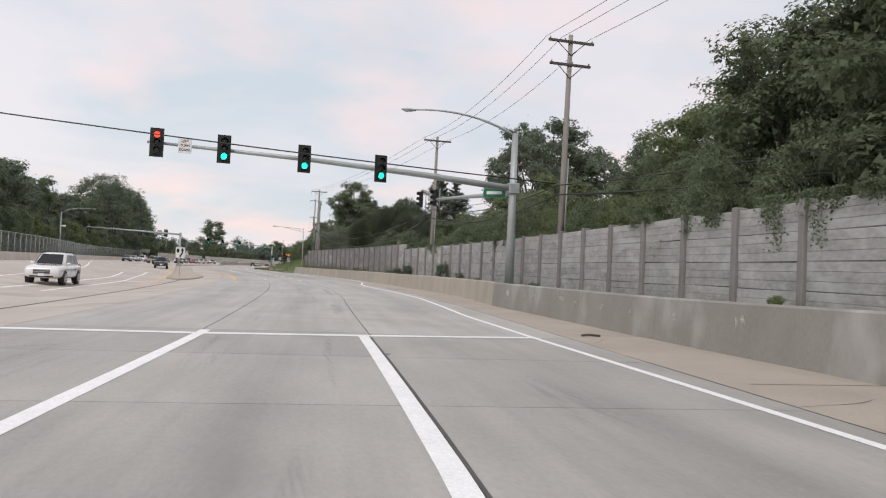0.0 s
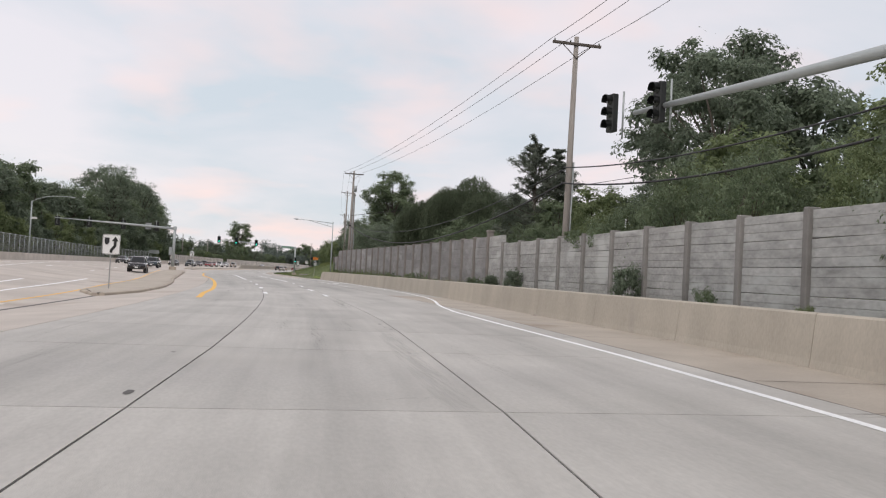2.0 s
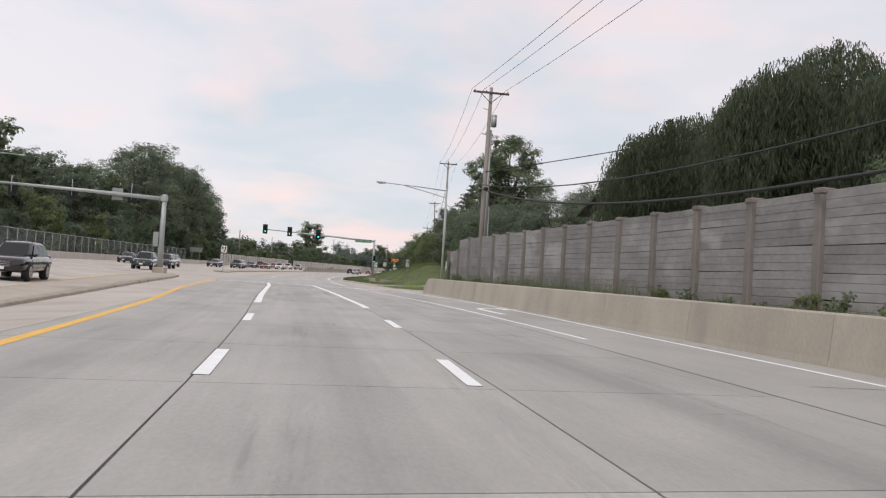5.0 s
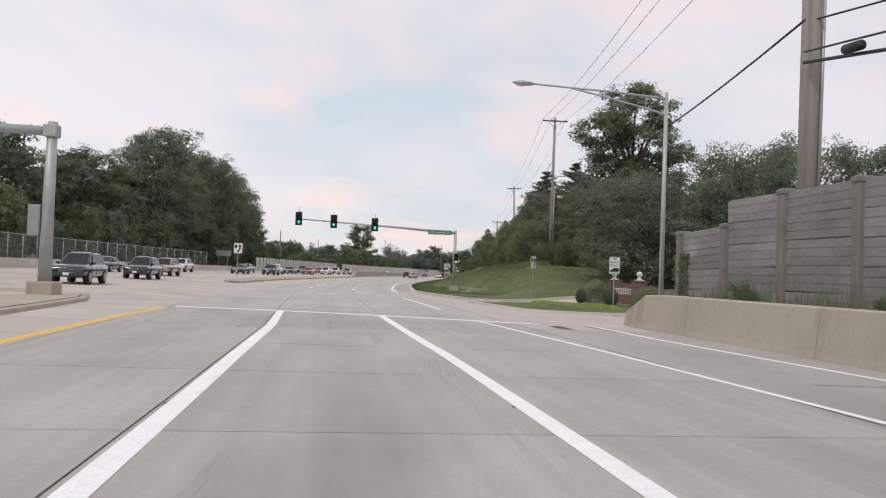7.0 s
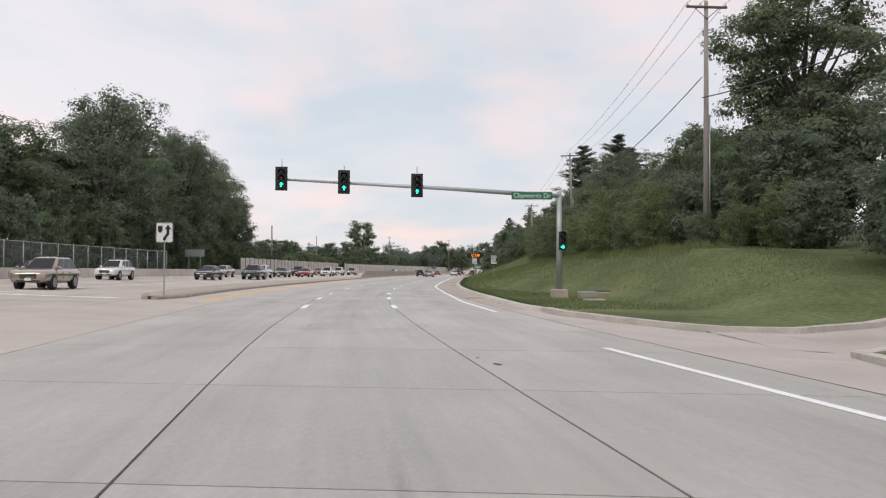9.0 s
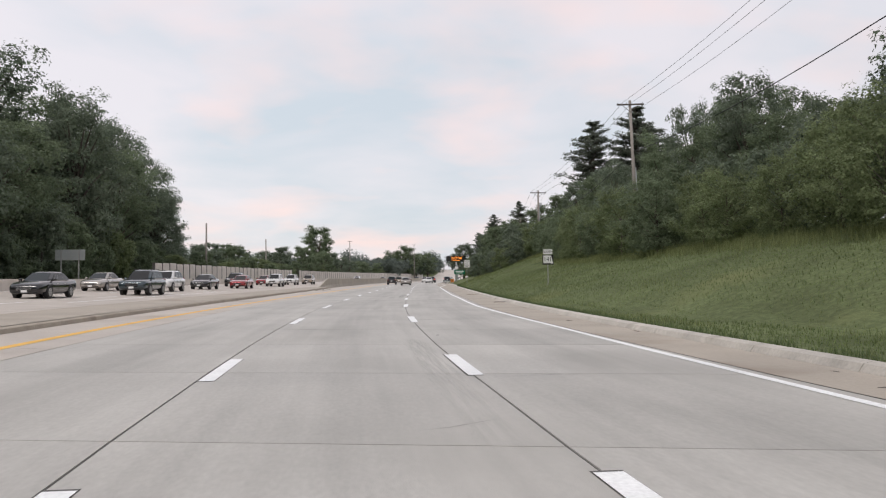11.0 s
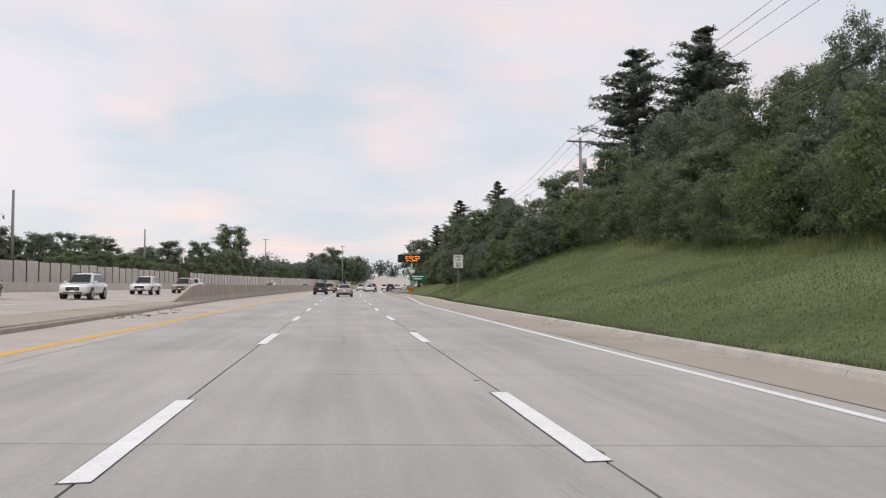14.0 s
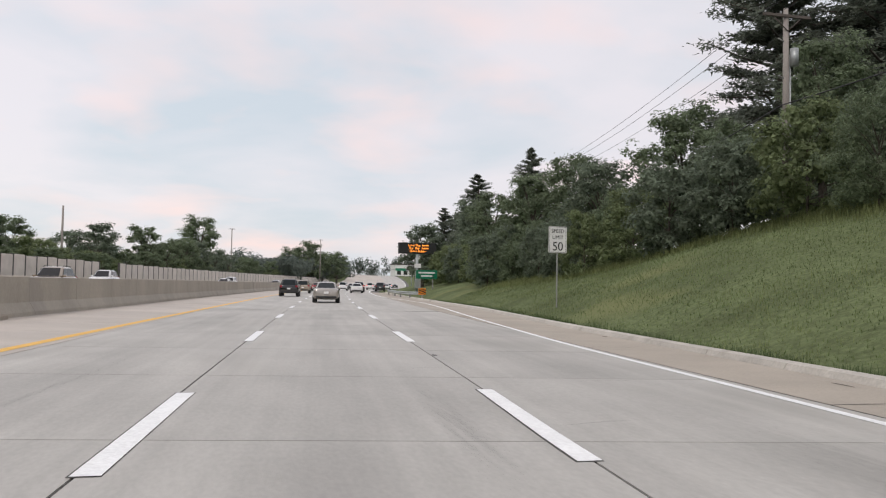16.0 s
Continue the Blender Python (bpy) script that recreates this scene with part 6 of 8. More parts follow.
# kinds, built at a height of 10 m
KIND = {
    "near": broadleaf(10, 10, 4.0, "leaf", 42000, size=0.088, lumps=54, base=0.08),
    "near_l": broadleaf(17, 10, 4.0, "leaf_light", 40000, size=0.088, lumps=52, base=0.08),
    "near_open": broadleaf(16, 10, 4.0, "leaf_dark", 42000, size=0.084, base=0.2, lumps=52, open_top=0.2, heart=5),
    "lone": broadleaf(26, 10, 3.5, "leaf", 52000, size=0.07, base=0.20, lumps=64, open_top=0.1, heart=8),
    "oak": broadleaf(11, 10, 3.9, "leaf", 11000, size=0.125, lumps=36),
    "oak_b": broadleaf(12, 10, 3.5, "leaf", 11000, size=0.125, base=0.15, lumps=36),
    "dark": broadleaf(13, 10, 3.8, "leaf_dark", 11000, size=0.125, base=0.10, lumps=38),
    "dark_b": broadleaf(14, 10, 3.3, "leaf_dark", 11000, size=0.125, base=0.12, lumps=36),
    "light": broadleaf(15, 10, 3.7, "leaf_light", 11000, size=0.125, base=0.10, lumps=36),
    "low_dark": broadleaf(19, 10, 6.6, "leaf_dark", 30000, size=0.10, base=0.06, lumps=56, heart=16),
    "wood": broadleaf(43, 10, 3.3, "leaf_dark", 26000, size=0.072, base=0.05, lumps=64, heart=15),
    "wood_b": broadleaf(44, 10, 3.5, "leaf", 26000, size=0.072, base=0.04, lumps=60, heart=15),
    "near_pine": conifer(24, 10, 4.3, 60000, whorls=15, ragged=0.55, leaf=0.32, base=0.10, lift_by=0.28, taper=0.58, gap=0.3, boughs=5),
    "wide_pine": conifer(25, 10, 3.2, 52000, whorls=22, ragged=0.6, leaf=0.33, base=0.08, lift_by=0.10, taper=0.8, gap=0.22, boughs=5),
    "spruce": conifer(22, 10, 2.4, 14000, whorls=20, ragged=0.4, base=0.05),
    "edge_bush": broadleaf(34, 10, 5.6, "leaf", 15000, size=0.125, base=0.02, lumps=50, trunk=0.15),
    "edge_bush_l": broadleaf(35, 10, 5.8, "leaf_light", 15000, size=0.125, base=0.02, lumps=50, trunk=0.15),
    "near_bush": broadleaf(34, 10, 5.6, "leaf", 22000, size=0.105, base=0.03, lumps=50, trunk=0.15),
    "near_bush_l": broadleaf(35, 10, 5.8, "leaf_light", 22000, size=0.105, base=0.03, lumps=50, trunk=0.15),
    "bank": broadleaf(36, 10, 3.9, "leaf", 18000, size=0.092, base=0.10, lumps=50),
    "bank_d": broadleaf(37, 10, 3.6, "leaf_dark", 18000, size=0.092, base=0.08, lumps=50),
    "far": broadleaf(38, 10, 3.9, "leaf_dark", 6500, size=0.155, base=0.08, lumps=34),
    "far_b": broadleaf(39, 10, 3.5, "leaf", 6500, size=0.155, base=0.10, lumps=34),
    "bush": broadleaf(31, 10, 5.6, "leaf", 6500, size=0.21, base=0.03, lumps=38, trunk=0.15),
    "bush_l": broadleaf(32, 10, 5.8, "leaf_light", 6500, size=0.21, base=0.03, lumps=38, trunk=0.15),
    "bush_d": broadleaf(33, 10, 5.6, "leaf_dark", 6500, size=0.21, base=0.03, lumps=38, trunk=0.15),
}
trng = random.Random(8)


def tree(kind, x, y, height, label, wide=1.0, foot=None, group=""):
    return plant({"near_pine": "pine_tree", "wide_pine": "pine_tree", "spruce": "spruce_tree"}.get(kind, "shrub" if "bush" in kind else "tree"), KIND[kind], x, y, height / 10, trng.uniform(0, 360),
                 label, "shrub" if "bush" in kind else "tree", group, foot, wide)


# --- behind the right-hand wall ---
BROAD = "broad-leaved tree overhanging the precast wall"
SHRUB = "dense green shrub above the precast wall"
for x, y, h, k, w in ((21.0, 36, 11.8, "near", 1.0), (25, 27, 17.5, "near_l", 1.0), (20.5, 25.5, 15, "near", 0.95), (23.5, 32, 14.5, "near", 1.0), (29, 40, 15, "oak", 1.0), (19.8, 13, 14, "oak", 1.1), (26, 8, 16, "oak_b", 1.0), (22, 0, 14, "light", 1.0),
                      (34, 96, 20, "near_open", 0.9), (29, 88, 16, "near_open", 0.8), (38, 92, 16, "dark", 0.9), (24, 66, 9.0, "light", 1.0), (29, 60, 10, "oak_b", 1.0), (25, 52, 10.2, "near", 0.9), (26.5, 57.5, 11.0, "near_open", 0.75), (22, 41.5, 10.5, "near_l", 1.0), (23, 76, 8.5, "light", 1.0)):
    tree(k, x, y, h, BROAD, w)
for y in range(14, 98, 5):
    x = line(y) + WALL_OFF + 2.2 + trng.uniform(-0.4, 0.9)
    tree(trng.choice(("near_bush", "near_bush_l", "near_bush")), x, y, trng.uniform(5.2, 6.6) if y < 80 else trng.uniform(4.0, 5.2), SHRUB, trng.uniform(0.55, 0.75))
for y in range(20, 110, 9):
    tree(trng.choice(("oak", "dark", "light")), line(y) + WALL_OFF + trng.uniform(9, 16), y, trng.uniform(7, 8.5), BROAD)
tree("near_pine", 25.3, 111.6, 13.2, "tall ragged pine with open upswept boughs", 0.8)
tree("wide_pine", 27.6, 112.4, 13.0, "dense dark pine behind the precast wall", 1.25)
tree("near_l", 33.0, 110.0, 9.5, BROAD, 0.9)
plant("willow_tree", willow_tree(41, 12.6, 6.4), 25, 132, 1.0, 20, "drooping willow behind the precast wall")
plant("willow_tree", (bpy.data.meshes["trunk"], willow_tree(42, 10.8, 5.2)[1]), 22.5, 141, 1.0, 70, "drooping willow behind the precast wall")
for x, y, h, k in ((30, 124, 9, "oak"), (33, 118, 9.5, "light"), (21.5, 118, 6.8, "near_bush"), (24, 124, 6.5, "near_bush"), (40, 152, 9.0, "dark"), (38, 143, 8.5, "dark_b"), (44, 162, 7.5, "dark"), (36, 135, 10, "oak"), (24, 102, 7.5, "oak"), (30, 103, 8.5, "dark")):
    tree(k, x, y, h, BROAD)
# --- round the side street ---
TREE2 = "broad tree on the lawn by the side street"
for x, y, h, k, w in ((30.0, 230, 21.0, "lone", 1.0), (33.5, 234, 14.5, "near_open", 0.9), (28.5, 231, 11.0, "dark", 1.1), (22.8, 199.5, 8.4, "low_dark", 1.2), (27, 205, 8.8, "low_dark", 1.1), (29.5, 197.5, 11.3, "low_dark", 0.78), (36.5, 201, 12.0, "low_dark", 0.78), (24, 219, 7.5, "dark", 1.2), (45, 202, 12.0, "dark", 1.1), (38, 216, 10.0, "oak", 1.2), (47, 186, 11, "oak", 1.0),
                      (46, 176, 9.5, "dark_b", 1.1), (52, 168, 10, "dark_b", 1.0), (54, 180, 11, "oak_b", 1.0), (40, 158, 8, "dark", 1.0), (60, 160, 12, "dark", 1.0), (52, 200, 11, "dark", 1.1), (33, 226, 9, "dark", 1.2), (40, 226, 10, "dark_b", 1.2)):
    tree(k, x, y, h, TREE2, w)
for x, y, h in ((24, 209, 3.6), (27, 208, 4.0), (30, 209, 4.2), (33, 205, 4.0), (36, 208, 4.4), (40, 206, 4.2), (44, 208, 4.5), (48, 206, 4.5), (22, 213, 3.6), (53, 205, 4.5), (58, 203, 4.5)):
    tree("bush_d", x, y, h, "dark undergrowth behind the lawn", 1.0)
# --- wooded top of the bank ---
BANK = "dense tree at the top of the grass bank"
WOOD_EDGE = [(200, 19.5), (212, 17), (260, 16.6), (290, 17), (315, 19), (335, 19), (355, 15.5), (370, 12.5), (440, 12)]
EDGEB = "bushy undergrowth along the top of the grass bank"
for y in range(216, 440, 5):
    o = offs(WOOD_EDGE, y) + trng.uniform(-0.2, 1.6) + (4.5 if 208 < y < 222 else 1.6 if 273 < y < 283 else 0)
    tree(trng.choice(("edge_bush", "edge_bush_l", "edge_bush") if y < 335 else ("bush", "bush_d", "bush_l")), line(y) + o, y, trng.uniform(3.4, 5.4), EDGEB, trng.uniform(0.75, 1.0))
for y in range(222, 445, 7):
    tree(trng.choice(("bush_d", "bush")), line(y) + offs(WOOD_EDGE, y) + 3.4 + trng.uniform(-0.5, 0.8), y + 2, trng.uniform(4.0, 5.6), EDGEB, 0.95)
    tree(trng.choice(("bank", "bank_d") if y < 335 else ("oak_b", "dark", "dark_b", "oak")), line(y) + offs(WOOD_EDGE, y) + 5 + trng.uniform(-1, 2.5), y, trng.uniform(6.0, 10.5) * (0.78 if 250 < y < 312 else 1.0), BANK, trng.uniform(0.8, 1.15))
    if y % 2 == 0:
        tree(trng.choice(("far", "far_b")), line(y) + 31 + trng.uniform(-2, 4), y + 3, trng.uniform(7, 10), BANK)
for x, y, h, k, w in ((44.2, 360.6, 25.3, "wide_pine", 1.4), (51.5, 357, 27, "wide_pine", 1.45), (57, 366, 25, "wide_pine", 1.4), (49, 350, 14, "dark", 0.9), (40, 300, 11, "oak", 0.9), (44, 310, 12.5, "dark", 0.9), (46, 330, 14, "oak_b", 0.8), (52, 320, 14, "dark", 0.8),
                      (28.5, 246, 10.8, "spruce", 1.0), (31, 251, 12, "dark", 1.0), (35.5, 418, 14, "wide_pine", 1.25), (40, 408, 15, "wide_pine", 1.1), (33, 428, 11, "wide_pine", 1.2), (27.5, 418, 9, "dark", 1.1), (38, 432, 12, "dark_b", 1.0), (32, 268, 10.5, "bank", 0.9), (36, 285, 9.5, "dark", 0.9), (27, 268, 10.3, "bank", 0.8), (24.5, 261, 10.3, "bank_d", 0.78), (30, 273, 9.5, "bank", 0.78)):
    tree(k, x, y, h, BANK, w)
for x, y, h, k, w in ((26.7, 275.0, 11.0, "bank_d", 0.62), (28.0, 286.0, 10.4, "bank", 0.66), (29.0, 301.5, 10.2, "bank_d", 0.62), (30.6, 306.0, 9.0, "bank", 0.7), (35.3, 327.0, 10.6, "bank_d", 0.8), (38.5, 331.0, 10.8, "bank", 0.8)):
    plant("tree", KIND[k], x, y, h / 10, 50 * y, BANK, wide=w)
for x, y, h, k in ((18.0, 219.0, 2.3, "near_bush"), (20.0, 218.6, 2.7, "near_bush_l"), (21.6, 220.0, 3.0, "near_bush"), (22.6, 256, 4.6, "edge_bush"), (22.2, 263, 4.2, "edge_bush_l"), (22.6, 270, 4.6, "edge_bush"), (24.4, 276, 4.6, "edge_bush")):
    plant("shrub", KIND[k], x, y, h / 10, 40 * y, EDGEB, "shrub", wide=0.85)
# --- far-side woods ---
WOOD = "tall dark tree of the far-side woods"
for k in range(38):
    y = 100 + 7.6 * k
    tree(trng.choice(("far", "far", "far_b", "dark")), (line(y) if y < 260 else 1.4) - 46 - trng.uniform(0, 6), y, trng.uniform(14.5, 18) * (1.15 if y < 240 else 1.0), WOOD, trng.uniform(0.95, 1.15))
    if k % 4 == 0:
        tree(trng.choice(("far", "far_b")), (line(y) if y < 260 else 1.4) - 60 - trng.uniform(0, 6), y, trng.uniform(18, 24), WOOD, 0.9)
    if y < 330:
        tree(trng.choice(("bush", "bush_d", "bush_l")), line(y) - 37.5 - trng.uniform(0, 2), y, trng.uniform(5, 9), "undergrowth at the edge of the far-side woods", 0.75)
for x, y, h, k, w in ((-39.0, 284, 24.6, "wood", 1.05), (-36.9, 293, 15.5, "wood_b", 1.15), (-45, 268, 19.0, "wood_b", 1.2), (-42, 371, 26, "wood", 1.0), (-43, 351, 29, "wood", 1.0), (-44, 330, 27.5, "wood_b", 1.0), (-46, 310, 29.5, "wood", 1.05), (-39.5, 379, 19.5, "wood", 1.0),
                      (-38.5, 303, 19, "wood_b", 1.1), (-40, 318, 20, "wood", 1.1), (-40, 338, 21, "wood_b", 1.1), (-39.5, 358, 18, "wood", 1.1),
                      (-36.5, 318, 25.0, "wood", 0.86), (-35.5, 333, 20.5, "wood_b", 1.0), (-36.0, 362, 16.5, "wood", 1.05)):
    tree(k, x, y, h, WOOD, w)
# --- low trees behind the far wall and in the distance ---
LOW = "low distant tree behind the far wall"
for k in range(34):
    y = 405 + 7 * k
    tree(trng.choice(("far", "far_b")), line(y) - 37 - trng.uniform(0, 12) - 16 * (1 - step(400, 480, y)), y, trng.uniform(8.5, 11.5) * (1 - 0.25 * step(470, 600, y)), LOW, trng.uniform(1.0, 1.25))
for k in range(40):
    y = 330 + 7.8 * k
    tree("far_b" if k % 3 else "bush_l", line(y) - 37 - trng.uniform(0, 5), y, trng.uniform(4.0, 6.2), "low bushy growth behind the far wall", 1.35)
for x, y, h in ((29, 650, 17.5), (23, 655, 15), (36, 662, 13.5), (43, 670, 14)):
    tree("oak", x, y, h, "broad tree standing over the distant woods", 1.2)
tree("oak", -20.5, 800, 33, "tall broad tree standing alone in the distance", 1.15)

# ================= vehicles =================


def loft(bm, rings):
    made = [[bm.verts.new(p) for p in r] for r in rings]
    n = len(made[0])
    for a, b in zip(made, made[1:]):
        for k in range(n):
            bm.faces.new((a[k], a[(k + 1) % n], b[(k + 1) % n], b[k]))
    bm.faces.new(made[0][::-1])
    bm.faces.new(made[-1])
    bmesh.ops.recalc_face_normals(bm, faces=bm.faces)


SHAPES = {
    # stations of the lower body (y, half width, sill, shoulder), cabin foot and roof (rear y, front y, half width, z)
    "sedan": ([(-2.42, 0.70, 0.42, 0.78), (-2.37, 0.84, 0.34, 0.95), (-2.15, 0.89, 0.28, 1.02), (-1.5, 0.91, 0.22, 1.00), (-0.7, 0.92, 0.20, 0.97), (0.5, 0.92, 0.20, 0.96),
               (1.15, 0.92, 0.21, 0.95), (1.8, 0.90, 0.22, 0.88), (2.2, 0.86, 0.24, 0.79), (2.36, 0.79, 0.27, 0.71), (2.43, 0.70, 0.33, 0.62)],
              (-1.95, 1.22, 0.83, 0.95), (-1.05, 0.15, 0.60, 1.45), 1.40, 0.32),
    "suv": ([(-2.32, 0.78, 0.48, 0.92), (-2.27, 0.90, 0.40, 1.08), (-2.0, 0.94, 0.33, 1.09), (-0.7, 0.95, 0.30, 1.08), (0.5, 0.95, 0.30, 1.07), (1.1, 0.95, 0.31, 1.07),
             (1.7, 0.94, 0.33, 1.03), (2.1, 0.91, 0.36, 0.98), (2.30, 0.86, 0.38, 0.90), (2.38, 0.78, 0.43, 0.80)],
            (-2.2, 1.15, 0.86, 1.05), (-1.80, 0.18, 0.66, 1.70), 1.42, 0.36),
}


def eased(rows, n):
    """The rows of a table, smoothed through and resampled to n rows."""
    out = []
    m = len(rows) - 1
    for k in range(n):
        f = m * k / (n - 1)
        i = min(int(f), m - 1)
        t = f - i
        p = [rows[max(0, min(m, i + d))] for d in (-1, 0, 1, 2)]
        out.append([0.5 * (2 * q1 + (q2 - q0) * t + (2 * q0 - 5 * q1 + 4 * q2 - q3) * t * t + (3 * q1 - q0 - 3 * q2 + q3) * t ** 3) for q0, q1, q2, q3 in zip(*p)])
    return out


def build_car(shape, paint, label, rear_lit=False, front_lit=False):
    body_st, foot, roof, axle, wheel_r = SHAPES[shape]
    wide = 0.92 if shape == "sedan" else 0.95
    car = empty("car", Matrix.Identity(4), label, "car")
    bm = bmesh.new()
    rings = []
    for y, w, lo, hi in eased(body_st, 25):
        h = hi - lo
        half = [(0.70 * w, lo), (0.91 * w, lo + 0.05), (0.98 * w, lo + 0.20 * h), (w, lo + 0.42 * h), (0.998 * w, lo + 0.64 * h), (0.97 * w, lo + 0.83 * h), (0.91 * w, lo + 0.94 * h), (0.78 * w, hi), (0.4 * w, hi + 0.015)]
        rings.append([(x, y, z) for x, z in half] + [(-x, y, z) for x, z in reversed(half)])
    loft(bm, rings)
    body = part("body", bm, paint, car, smooth=True)
    # painted cabin with rounded corners, panes let into it
    y0, y1, w0, z0 = foot
    y2, y3, w1, z1 = roof

    def level(t):
        return y0 + (y2 - y0) * t, y1 + (y3 - y1) * t, w0 + (w1 - w0) * t, z0 - 0.05 + (z1 - z0 + 0.05) * t

    rings = []
    for t, shrink in ((0, 0), (0.3, 0), (0.6, 0), (0.85, 0.005), (0.94, 0.03), (0.99, 0.10), (1.01, 0.25)):
        a, b, w, z = level(min(t, 1))
        ring = []
        for k in range(28):
            q = 2 * math.pi * (k + 0.5) / 28
            c, d = math.cos(q), math.sin(q)
            r = (abs(c) ** 7 + abs(d) ** 7) ** (-1 / 7)
            ring.append(((w - shrink) * c * r, (a + b) / 2 + ((b - a) / 2 - shrink) * d * r, z + 0.02 * (t > 1)))
        rings.append(ring)
    bm = bmesh.new()
    loft(bm, rings)
    cabin = part("cabin", bm, paint, car, smooth=True)

    def pane(name, corners, words):
        """A pane between four corners (end or side, position, height share)."""
        bm = bmesh.new()
        bm.faces.new([bm.verts.new(p) for p in corners])
        bmesh.ops.recalc_face_normals(bm, faces=bm.faces)
        part(name, bm, "car_glass", cabin, words)

    for end, name in ((1, "windscreen"), (-1, "rear_window")):
        row = []
        for t, g in ((0.14, 0.80), (0.90, 0.80)):
            a, b, w, z = level(t)
            y = b + 0.012 if end > 0 else a - 0.012
            row.append([(-w * g, y, z), (w * g, y, z)])
        pane(name, [row[0][0], row[0][1], row[1][1], row[1][0]], "dark tinted glass")
    for sx in (-1, 1):
        for f0, f1 in ((0.10, 0.36), (0.39, 0.63), (0.66, 0.90)):
            row = []
            for t in (0.16, 0.86):
                a, b, w, z = level(t)
                row.append([(sx * (w + 0.008), a + (b - a) * f0, z), (sx * (w + 0.008), a + (b - a) * f1, z)])
            pane("side_window", [row[0][0], row[0][1], row[1][1], row[1][0]], "dark tinted glass")
        for y in (-axle, axle):
            bm = bmesh.new()
            tube(bm, [(sx * (wide - 0.2), y, wheel_r + 0.02), (sx * (wide + 0.003), y, wheel_r + 0.02)], wheel_r + 0.055, 20)
            part("wheel_arch", bm, "trim", car)
            bm = bmesh.new()
            tube(bm, [(sx * 0.66, y, wheel_r), (sx * 0.70, y, wheel_r), (sx * (wide + 0.01), y, wheel_r), (sx * (wide + 0.025), y, wheel_r)], [wheel_r - 0.04, wheel_r, wheel_r, wheel_r - 0.04], 20)
            tyre = part("tyre", bm, "rubber", car, smooth=False)
            bm = bmesh.new()
            tube(bm, [(sx * (wide + 0.02), y, wheel_r), (sx * (wide + 0.032), y, wheel_r), (sx * (wide + 0.030), y, wheel_r)], [wheel_r * 0.74, wheel_r * 0.70, wheel_r * 0.2], 16)
            part("rim", bm, "rim", tyre)
            for k in range(5):
                q = 2 * math.pi * k / 5 + 0.3
                tube_part("rim_gap", [(sx * (wide + 0.033), y + 0.42 * wheel_r * math.cos(q), wheel_r + 0.42 * wheel_r * math.sin(q)), (sx * (wide + 0.036), y + 0.42 * wheel_r * math.cos(q), wheel_r + 0.42 * wheel_r * math.sin(q))], wheel_r * 0.10, "trim", tyre, sides=6)
        bm = bmesh.new()
        box(bm, sx * 0.93 - 0.11, sx * 0.93 + 0.11, y1 - 0.45, y1 - 0.35, z0 + 0.0, z0 + 0.14, bevel=0.04)
        part("mirror", bm, paint, car, smooth=True)
        lo_s = body_st[4][2]
        for y in (-0.75, 0.22, 1.08):
            box_part("door_seam", (min(sx * (wide - 0.01), sx * (wide + 0.003)), max(sx * (wide - 0.01), sx * (wide + 0.003)), y - 0.006, y + 0.006, lo_s + 0.22, z0 - 0.12), "trim", body)
        for y in (-0.55, 0.42):
            box_part("door_handle", (min(sx * (wide - 0.02), sx * (wide + 0.025)), max(sx * (wide - 0.02), sx * (wide + 0.025)), y - 0.09, y + 0.09, z0 - 0.20, z0 - 0.165), "chrome", body, bevel=0.006)
        zt = body_st[1][3]
        bm = bmesh.new()
        if shape == "sedan":
            box(bm, min(sx * 0.42, sx * 0.80), max(sx * 0.42, sx * 0.80), -2.40, -2.18, zt - 0.23, zt - 0.07, bevel=0.04)
        else:
            box(bm, min(sx * 0.60, sx * 0.88), max(sx * 0.60, sx * 0.88), -2.32, -2.10, zt - 0.22, zt + 0.02, bevel=0.05)
        part("tail_lamp", bm, "tail_lit" if rear_lit else "tail_red", car, "red tail lamp")
        yf, zf, wf = body_st[-2][0], body_st[-2][3], body_st[-2][1]
        bm = bmesh.new()
        tall = 0.12 if shape == "sedan" else 0.15
        front = [bm.verts.new(q) for q in ((sx * wf * 0.56, yf + 0.065, zf - 0.20), (sx * wf * 0.98, yf - 0.05, zf - 0.16), (sx * wf * 1.015, yf - 0.26, zf - 0.10), (sx * wf * 0.96, yf - 0.22, zf - 0.16 + tall), (sx * wf * 0.56, yf + 0.045, zf - 0.20 + tall * 0.75))]
        back = [bm.verts.new((v.co.x * 0.9, v.co.y - 0.12, v.co.z)) for v in front]
        bm.faces.new(front)
        bm.faces.new(back[::-1])
        for q in range(5):
            bm.faces.new((front[q], back[q], back[(q + 1) % 5], front[(q + 1) % 5]))
        bmesh.ops.recalc_face_normals(bm, faces=bm.faces)
        lamp = part("headlamp", bm, "head_lens", car, "clear headlamp")
        if front_lit:
            bm = bmesh.new()
            bmesh.ops.create_uvsphere(bm, u_segments=10, v_segments=6, radius=0.055, matrix=Matrix.Translation((sx * wf * 0.80, yf + 0.01, zf - 0.145)))
            part("bulb", bm, "head_lit", lamp, "lit headlamp bulb", smooth=True)
        box_part("fog_lamp", (min(sx * wf * 0.62, sx * wf * 0.86), max(sx * wf * 0.62, sx * wf * 0.86), yf - 0.10, yf + 0.055, zf - 0.44, zf - 0.36), "trim", car, bevel=0.02)
    lo = body_st[1][2]
    box_part("rear_bumper", (-0.72, 0.72, body_st[0][0] - 0.03, body_st[0][0] + 0.10, lo + 0.0, lo + 0.14), "trim", car, bevel=0.03)
    yn, zn = body_st[-1][0], body_st[-1][3]
